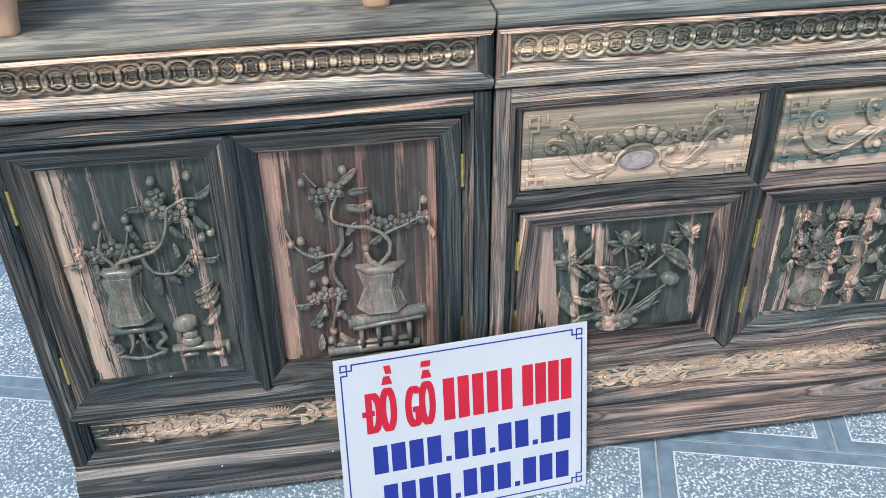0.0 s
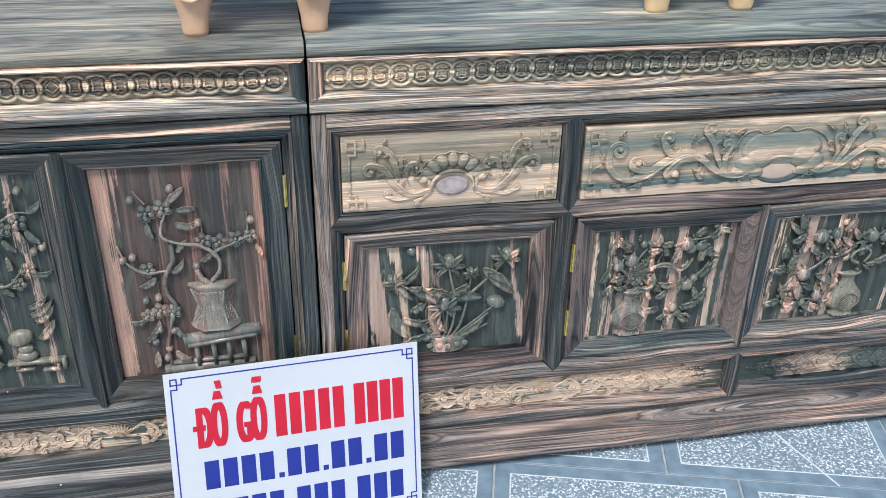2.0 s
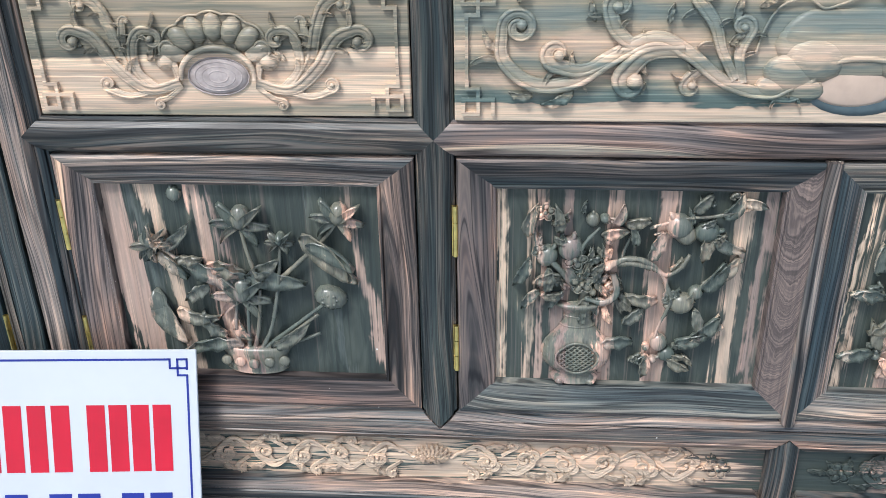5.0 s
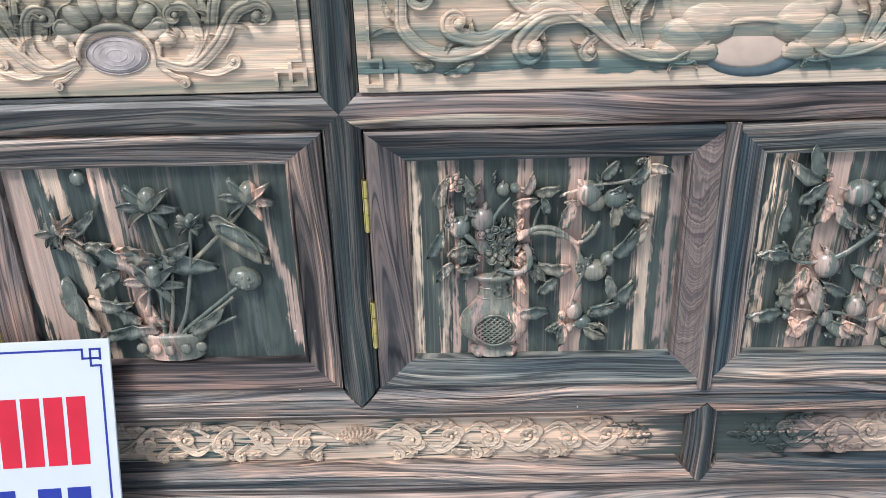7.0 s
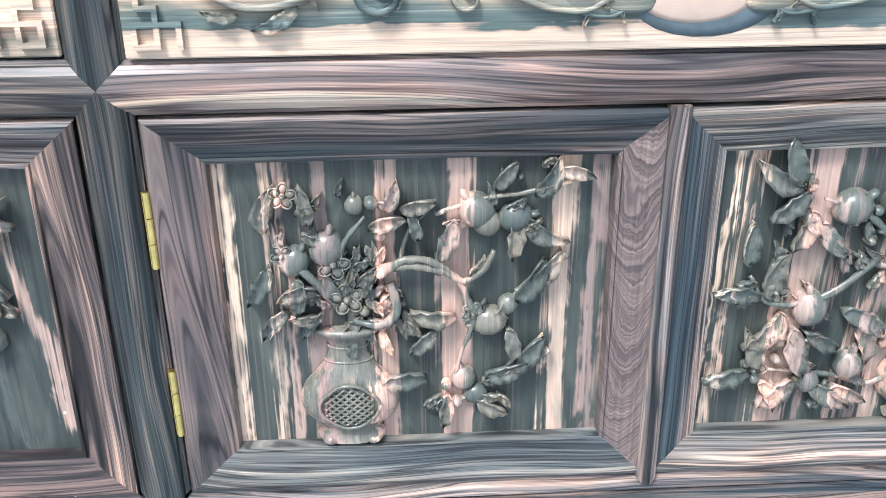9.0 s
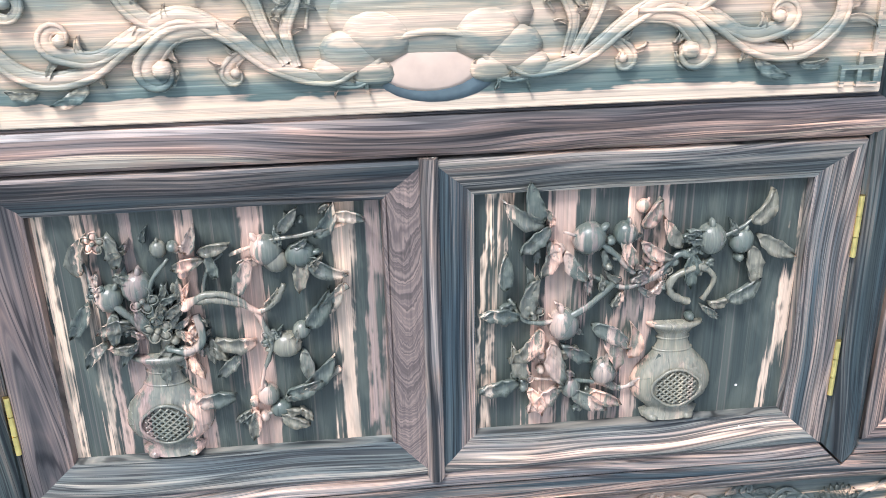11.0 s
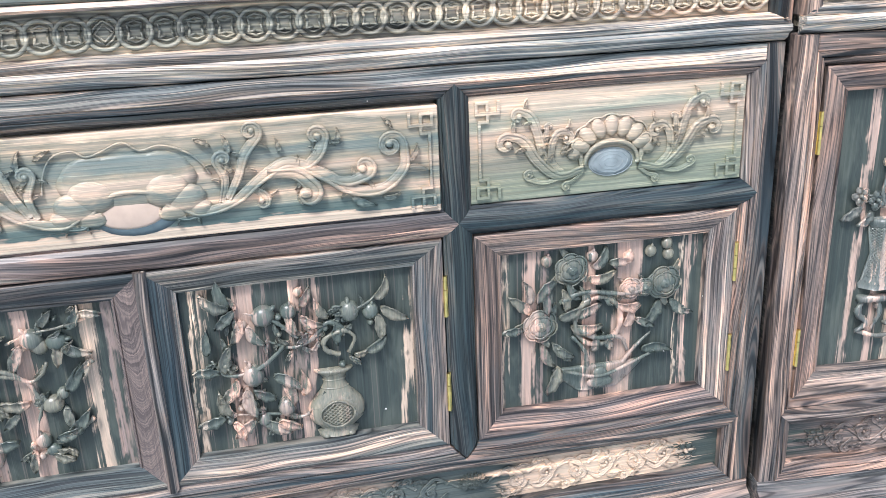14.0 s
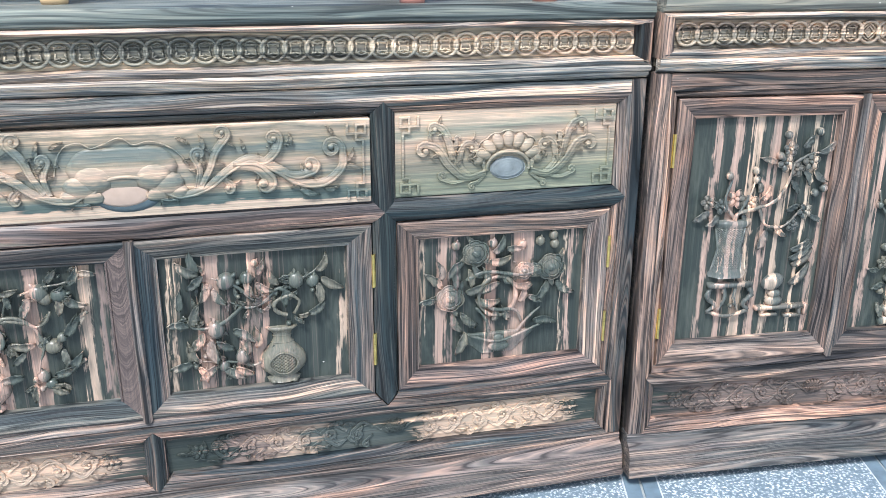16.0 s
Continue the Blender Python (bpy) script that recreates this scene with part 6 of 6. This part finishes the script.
def hung_door(x0, z0, x1, z1, wl, wr, wb, wt, cab, hx, hz, carve, seed, label, mat, frame_wood=None):
    """A framed door: the panel is the door, with mitred frame, hinges and carving under it."""
    px0, px1, pz0, pz1 = x0 + wl, x1 - wr, z0 + wb, z1 - wt
    d = box("door", (px0 - 0.006, 0.0132, pz0 - 0.006), (px1 + 0.006, 0.0196, pz1 + 0.006), mat[0], cab, label, 0)
    fl, fr, fb, ft = frame_wood or (wood_v, wood_v, wood_h, wood_h)
    for nm, a, b, wd, w, s in (("stile", (x0, z0), (x0, z1), fl, wl, -1), ("stile", (x1, z0), (x1, z1), fr, wr, 1),
                                ("rail", (x0, z0), (x1, z0), fb, wb, 1), ("rail", (x0, z1), (x1, z1), ft, wt, -1)):
        if nm == "stile":
            m0, m1 = wb / w, wt / w
        else:
            m0, m1 = wl / w, wr / w
        member(nm, a, b, [(s * c, y) for c, y in door_prof(w)], wd, d, m0, m1)
    for z in hz:
        hinge(hx, z, d, 1)
    carve(Carving(px0, pz0, px1, pz1, 0.0132, seed, mat[1]), d)
    return d


def drawer(x0, z0, x1, z1, y, cab, carve, seed, label, mat):
    b = box("drawer", (x0, y, z0), (x1, 0.0195, z1), mat, cab, label, 0.0012)
    carve(Carving(x0, z0, x1, z1, y, seed, mat), b)
    return b


def half(w, s, y0=0.0105):
    """One side of a ridge moulding, from the ridge down into the cell."""
    return [(s * c, y) for c, y in ((0.0, -0.009), (w * 0.35, -0.0082), (w * 0.42, -0.0055), (w * 0.50, -0.0075), (w * 0.80, -0.003), (w * 0.84, -0.0005), (w * 0.96, 0.001), (w, y0))]


def low_panel(x0, x1, cab, mat, label, ground=None):
    b = box("base_panel", (x0, 0.0112, 0.126), (x1, 0.0196, 0.206), ground or mat, cab, label, 0)
    carve_strip(Carving(x0 + 0.02, 0.128, x1 - 0.02, 0.197, 0.0112, int(abs(x0) * 100)), b, mat)
    return b


# the wide middle cabinet
X = 0.852
mid = shell(-X, X, "wide dark striped ebony cabinet with carved doors and drawers")
W = 0.042
for s in (-1, 1):
    x = s * 0.400
    member("post", (x, RIDGE_MID), (x, RIDGE_TOP), ridge(W), night_v, mid)
    member("post", (x, RIDGE_LOW + 0.004), (x, RIDGE_MID), ridge(W), night_v, mid)
    a, b = (x, s * 0.8265) if s > 0 else (s * 0.8265, x)
    member("middle_rail", (a, RIDGE_MID), (b, RIDGE_MID), ridge(W), night_h, mid)
    # outer stile with its inner slope, cut at the rails
    for z0, z1 in ((RIDGE_MID, RIDGE_TOP), (RIDGE_LOW, RIDGE_MID), (0.1045, RIDGE_LOW)):
        member("side_stile", (s * 0.8265, z0), (s * 0.8265, z1), half(0.021, s), wood_v, mid)
    box("corner_stile", (min(s * 0.8265, s * X), -0.0088, 0.1042), (max(s * 0.8265, s * X), 0.02, 0.7965), wood_v, mid)
member("middle_rail", (-0.400, RIDGE_MID), (0.400, RIDGE_MID), ridge(W), russet_h, mid)
box("top_rail", (-0.8260, -0.0085, RIDGE_TOP), (0.8260, 0.02, 0.7962), cornice_h, mid, "broad upper rail with pale streaks")
for a, b in ((-0.8265, -0.400), (-0.400, 0.400), (0.400, 0.8265)):
    member("top_moulding", (a, RIDGE_TOP), (b, RIDGE_TOP), half(0.020, -1), wood_h, mid)
    member("low_moulding", (a, RIDGE_LOW), (b, RIDGE_LOW), half(0.024, 1), wood_h, mid)
for a, b in ((-0.8265, 0.0), (0.0, 0.8265)):
    member("low_moulding", (a, RIDGE_LOW), (b, RIDGE_LOW), half(0.024, -1), wood_h, mid)
    member("base_moulding", (a, 0.1045), (b, 0.1045), half(0.026, 1), wood_h, mid)
member("base_post", (0.0, 0.104), (0.0, RIDGE_LOW), ridge(0.036), wood_v, mid)

drawer(-0.804, 0.6085, -0.4215, 0.7535, 0.0, mid, carve_shell_drawer, 3, "two-tone pale drawer front carved with a shell and scrolls", wood_shell_a)
drawer(0.4195, 0.6085, 0.804, 0.7535, 0.0, mid, carve_shell_drawer, 4, "pale drawer front carved with a shell and scrolls", wood_shell_d)
drawer(-0.3785, 0.6085 - 0.0015, 0.3785, 0.7475, -0.006, mid, carve_long_drawer, 5, "long pale drawer front carved with acanthus, standing slightly open", wood_long)
HZ = (0.482, 0.334)
hung_door(-0.8045, 0.2465, -0.4205, 0.5655, 0.040, 0.043, 0.0375, 0.0375, mid, -0.8055, HZ, carve_lotus, 11, "framed ebony door carved with a pot of lotus", wood_lotus, (russet_v, warm_v, russet_h, wood_h))
hung_door(-0.3785, 0.2465, -0.0055, 0.5655, 0.043, 0.0405, 0.0375, 0.0375, mid, -0.3795, HZ, carve_fruit_vase, 12, "framed ebony door carved with a vase and fruit branch", wood_fruit, (russet_v, arch_v, slate_h, warm_h))
hung_door(-0.0045, 0.2465, 0.3785, 0.5655, 0.040, 0.043, 0.0375, 0.0375, mid, 0.3795, HZ, carve_peach_vase, 13, "framed ebony door carved with a vase and peach spray", wood_peach, (wood_v, wood_v, slate_h, slate_h))
hung_door(0.4205, 0.2465, 0.8045, 0.5655, 0.040, 0.043, 0.0375, 0.0375, mid, 0.8055, HZ, carve_rose_wreath, 14, "framed ebony door carved with a wreath of roses", wood_rose, (warm_v, wood_v, russet_h, wood_h))
member("meeting_bead", (-0.005, 0.238), (-0.005, 0.5668), [(-0.0085, 0.0), (-0.0075, -0.007), (-0.004, -0.0105), (0.004, -0.0105), (0.0075, -0.007), (0.0085, 0.0)], tawny_v, mid, 0.9, 0.0, "rounded bead where the doors meet", -0.002)
low_panel(-0.806, -0.018, mid, wood_low_l, "low pale panel with carved running scroll", ground_low_l)
low_panel(0.018, 0.806, mid, wood_low_r, "low panel, half dark and half pale, with carved running scroll")


def side_cabinet(s):
    """The narrower cabinet on one side: two tall doors over one low panel."""
    global wood_h, wood_v
    wood_h, wood_v = (night_h, night_v) if s < 0 else (tawny_h, tawny_v)
    def at(u):
        return s * (0.856 + 1.042 * u)
    near, far = at(0.0), at(0.728)
    x0, x1 = min(near, far), max(near, far)
    cab = shell(x0, x1, "narrow dark striped ebony cabinet with two tall carved doors")
    a, b = at(0.026), at(0.710)
    lo, hi = min(a, b), max(a, b)
    for nm, p, q in (("corner_stile", near, a), ("corner_stile", far, b)):
        box(nm, (min(p, q), -0.0088, 0.1042), (max(p, q), 0.02, 0.7965), wood_v, cab)
    for q, sg in ((a, -s), (b, s)):
        member("side_stile", (q, RIDGE_LOW), (q, RIDGE_TOP), half(0.017, sg), wood_v, cab)
        member("side_stile", (q, 0.1045), (q, RIDGE_LOW), half(0.021, sg), wood_v, cab)
    box("top_rail", (lo, -0.0085, RIDGE_TOP), (hi, 0.02, 0.7962), wood_h, cab)
    member("top_moulding", (lo, RIDGE_TOP), (hi, RIDGE_TOP), half(0.020, -1), wood_h, cab, 0.85, 0.85)
    member("low_moulding", (lo, RIDGE_LOW), (hi, RIDGE_LOW), half(0.024, 1), wood_h, cab, 0.71, 0.71)
    member("low_moulding", (lo, RIDGE_LOW), (hi, RIDGE_LOW), half(0.024, -1), wood_h, cab)
    member("base_moulding", (lo, 0.1045), (hi, 0.1045), half(0.026, 1), wood_h, cab, 0.8, 0.8)
    m = at(0.380)
    hz = (0.661, 0.333)
    d0, d1 = at(0.0435), at(0.6925)
    for p, q, hx, carve, seed, mat, lab in ((d0, m - s * 0.0008, d0 - s * 0.001, carve_vase_table if s < 0 else carve_vase_tall, 21, wood_brown if s < 0 else wood_right, "tall framed ebony door carved with a latticed vase and blossom"),
                                       (m + s * 0.0008, d1, d1 + s * 0.001, carve_vase_tall if s < 0 else carve_vase_table, 22, wood_left if s < 0 else wood_far, "tall framed ebony door carved with a latticed vase and flowers")):
        hung_door(min(p, q), 0.2465, max(p, q), 0.7525, 0.039, 0.039, 0.044, 0.038, cab, hx, hz, carve, seed + int(s), lab, mat)
    member("meeting_bead", (m, 0.238), (m, 0.7535), [(-0.0085, 0.0), (-0.0075, -0.006), (-0.004, -0.009), (0.004, -0.009), (0.0075, -0.006), (0.0085, 0.0)], wood_v, cab, 0.9, 0.0, "", -0.002)
    low_panel(min(at(0.0485), at(0.6885)), max(at(0.0485), at(0.6885)), cab, wood_low_near if s < 0 else wood_low_far, "low panel with carved running scroll", ground_low_near if s < 0 else None)
    return cab


side_cabinet(-1)
# this one stands a little forward, its outer end turned out
skewed = side_cabinet(1)
TURNED = Matrix.Translation((0.858, -0.018, 0.0)) @ Matrix.Rotation(radians(-4.5), 4, "Z") @ Matrix.Translation((-0.853, 0.0, 0.0))
skewed.matrix_world = TURNED @ Matrix.Translation(skewed.location)


# the drawn heights are a little generous: set all three down to their true height
TALL = 0.978
for ob in [o for o in scene.objects if o.name.startswith("carved_cabinet")]:
    ob.scale.z = 0.990 if ob is skewed else TALL
TOP *= TALL


# ---------------------------------------------------------------- carved stands on the tops
def stand(x, y, width, depth, mat, label):
    """A small carved stand: four cabriole legs with scrolled knees under a slab."""
    st = thing("carved_stand", (x, y, TOP), label, "stand")
    for sx in (0, 1):
        for sy in (0, 1):
            cx, cy = x + sx * width, y + sy * depth
            bm = bmesh.new()
            rows = ((0.0, 0.019), (0.006, 0.0205), (0.022, 0.0215), (0.045, 0.026), (0.065, 0.034), (0.085, 0.039), (0.11, 0.038), (0.14, 0.033), (0.17, 0.034))
            rings = []
            for z, r in rows:
                out = 0.10 * (0.02 - abs(z - 0.09)) if z < 0.15 else 0
                rings.append([bm.verts.new((cx + r * math.copysign(abs(math.cos(a)) ** 0.7, math.cos(a)), cy + r * 0.85 * math.copysign(abs(math.sin(a)) ** 0.7, math.sin(a)) - max(0, out), TOP + z))
                              for a in [2 * math.pi * i / 16 for i in range(16)]])
            for p, q in zip(rings, rings[1:]):
                for i in range(16):
                    bm.faces.new((p[i], p[(i + 1) % 16], q[(i + 1) % 16], q[i]))
            bm.faces.new(rings[0]), bm.faces.new(rings[-1])
            bmesh.ops.recalc_face_normals(bm, faces=bm.faces)
            leg = part("leg", bm, mat, st, smooth=True)
            c = Carving(cx - 0.05, TOP, cx + 0.05, TOP + 0.1, cy - 0.030, 3)
            for k, r in enumerate((0.019, 0.012)):
                sp = [c.at(0.5, 0.78, 0.002) + Vector((math.cos(a) * r * (1 - 0.05 * a), 0, math.sin(a) * r * (1 - 0.05 * a))) for a in [-2.6 + 0.35 * i for i in range(14)]]
                c.tube3(sp, [0.0028] * 14, 6)
            c.done("scroll", mat, leg, "carved scroll on the knee")
    box("seat_slab", (x - 0.06, y - 0.05, TOP + 0.168), (x + width + 0.06, y + depth + 0.05, TOP + 0.195), mat, st, "", 0.006)
    return st


stand(-1.018, 0.040, 0.184, 0.20, foot_tan, "small stand of pale carved wood with cabriole legs")
stand(-0.238, 0.092, 0.159, 0.18, foot_yellow, "small stand of yellowish carved wood with cabriole legs")
stand(0.455, 0.025, 0.22, 0.20, foot_red, "small stand of reddish carved wood with cabriole legs")
stand(-1.590, 0.015, 0.068, 0.15, foot_tan, "narrow stand of pale carved wood with cabriole legs")


# ---------------------------------------------------------------- sign board
def sign_board():
    w, h, th = 0.460, 0.336, 0.004
    m = Matrix.Translation((SIGN[0], SIGN[1], SIGN[2])) @ Matrix.Rotation(radians(SIGN[5]), 4, "Z") @ Matrix.Rotation(radians(SIGN[3]), 4, "Y") @ Matrix.Rotation(radians(SIGN[4]), 4, "X")
    sb = thing("sign_board", (0, 0, 0), "white shop sign with red and blue writing, leaning on the cabinets", "sign")
    sb.matrix_world = m
    def put(name, bm, mat, label=""):
        me2 = bpy.data.meshes.new(name)
        bm.to_mesh(me2)
        bm.free()
        me2.materials.append(mat)
        ob = new(name, me2)
        ob.parent = sb
        if label:
            ob["label"] = label
        return ob
    def slab(bm, x0, z0, x1, z1, y0, y1, lean=0.0):
        r = bmesh.ops.create_cube(bm, size=1.0)
        for v in r["verts"]:
            v.co = Vector(((x0 + x1) / 2 + v.co.x * (x1 - x0), (y0 + y1) / 2 + v.co.y * (y1 - y0), (z0 + z1) / 2 + v.co.z * (z1 - z0)))
    bm = bmesh.new()
    slab(bm, -w / 2, 0, w / 2, h, -th, 0)
    bmesh.ops.bevel(bm, geom=list(bm.edges), offset=0.0008, segments=1, affect="EDGES")
    put("board", bm, sign_white, "white plastic board")
    f = -th - 0.0004
    bm = bmesh.new()
    i, k, q = 0.011, 0.0012, 0.019
    x0, x1, z0, z1 = -w / 2 + i, w / 2 - i, i, h - i
    for z in (z0, z1):
        slab(bm, x0 + q, z - k, x1 - q, z + k, f, -th)
    for x in (x0, x1):
        slab(bm, x - k, z0 + q, x + k, z1 - q, f, -th)
    for x, sx in ((x0, 1), (x1, -1)):
        for z, sz in ((z0, 1), (z1, -1)):
            def L(a, b, c, d):
                xs, zs = sorted((x + sx * a, x + sx * c)), sorted((z + sz * b, z + sz * d))
                slab(bm, xs[0] - k, zs[0] - k, xs[1] + k, zs[1] + k, f, -th)
            L(q, 0, q, q * 0.55), L(q, q * 0.55, q * 0.35, q * 0.55), L(0, q, q * 0.55, q), L(q * 0.55, q, q * 0.55, q * 0.02), L(0, 0, q * 0.55, 0), L(0, 0, 0, q * 0.6), L(0, q * 0.55, q * 0.35, q * 0.55)
    put("border", bm, sign_blue, "thin blue border with key-pattern corners")
    # the trade words, lettered in heavy condensed capitals
    for word, x in (("DỒ", -0.180), ("GỖ", -0.110)):
        for k in range(4):
            cu = bpy.data.curves.new("lettering", "FONT")
            cu.body, cu.size, cu.extrude = word, 0.112, 0.0003
            cu.materials.append(sign_red)
            t = new("lettering", cu)
            t.parent = sb
            t["label"] = "red condensed capital letters"
            t.matrix_basis = Matrix.Translation((x + 0.0027 * k - 0.004, f - 0.0001 * k, 0.190)) @ Matrix.Rotation(radians(90), 4, "X") @ Matrix.Diagonal((0.300, 1.0, 1.0, 1.0))
    bm = bmesh.new()
    slab(bm, -0.188, 0.223, -0.166, 0.233, f - 0.0004, -th)
    put("letter_stroke", bm, sign_red)
    # the name and the two numbers, as plain bars
    def bar(x0, z0, x1, z1, mat):
        bm2 = bmesh.new()
        slab(bm2, x0, z0, x1, z1, f, -th)
        put("bar", bm2, mat)
    for x, n, pitch in ((-0.043, 5, 0.0268), (0.104, 4, 0.0248)):
        for k in range(n):
            bar(x + k * pitch, 0.190, x + k * pitch + 0.0205, 0.271, sign_red)
    for x, z, groups in ((-0.174, 0.108, (4, 2, 2, 2)), (-0.160, 0.028, (4, 3, 3))):
        for g, n in enumerate(groups):
            for _ in range(n):
                bar(x, z, x + 0.0255, z + 0.055, sign_blue)
                x += 0.0325
            if g < len(groups) - 1:
                bar(x + 0.001, z, x + 0.011, z + 0.010, sign_blue)
                x += 0.0175
    return sb


SIGN = (-0.907, -0.134, 0.009, 2.64, -15.7, 7.5)
sign_board()


# ---------------------------------------------------------------- paving
def tile_mesh(n):
    """One square tile: smooth border, thin pale line, speckled field slightly proud."""
    s, b, l = n / 2 - 0.0025, 0.030, 0.0022
    me2 = bpy.data.meshes.new("tile")
    vs, fs, ms = [], [], []
    def ring(r, z):
        k = len(vs)
        vs.extend([(-r, -r, z), (r, -r, z), (r, r, z), (-r, r, z)])
        return k
    rows = [(s, -0.012), (s, -0.001), (s - 0.001, 0.0), (s - b, 0.0), (s - b - 0.0004, 0.0004), (s - b - l, 0.0004), (s - b - l - 0.001, 0.0002)]
    mats = [0, 0, 0, 1, 1, 1]
    prev = ring(*rows[0])
    for (r, z), mt in zip(rows[1:], mats):
        cur = ring(r, z)
        for i in range(4):
            j = (i + 1) % 4
            fs.append((prev + i, prev + j, cur + j, cur + i))
            ms.append(mt)
        prev = cur
    fs.append(tuple(prev + i for i in range(4)))
    ms.append(2)
    me2.from_pydata(vs, [], fs)
    for mt in (tile_edge, tile_line, tile_field):
        me2.materials.append(mt)
    me2.polygons.foreach_set("material_index", ms)
    return me2


TILE = 0.5
tm = tile_mesh(TILE)
for j in range(-5, 7):
    shift = -0.132 if j % 2 == 0 else -0.488
    v = -0.147 + TILE * (j + 0.5)
    for i in range(-7, 7):
        u = shift + TILE * (i + 0.5)
        p = TU * u + TV * v
        if -3.2 < p.x < 2.9 and -1.7 < p.y < 2.2:
            t = new("tile", tm)
            t.parent = ground
            t.matrix_basis = Matrix.Translation((p.x, p.y, -0.0006)) @ Matrix.Rotation(ROT, 4, "Z")
a, b = TU * 0.105 + TV * 0.033, TU * 0.215 + TV * (-0.147)
d = (b - a).normalized()
n = d.cross(Vector((0, 0, 1))) * 0.0018
raw("tile_line", [q + Vector((0, 0, z)) for z in (-0.0004, 0.0006) for q in (a - d * 0.1 - n, b - n, b + n, a - d * 0.1 + n)], [(4, 5, 6, 7), (0, 1, 5, 4), (1, 2, 6, 5), (2, 3, 7, 6), (3, 0, 4, 7)], tile_line, ground)
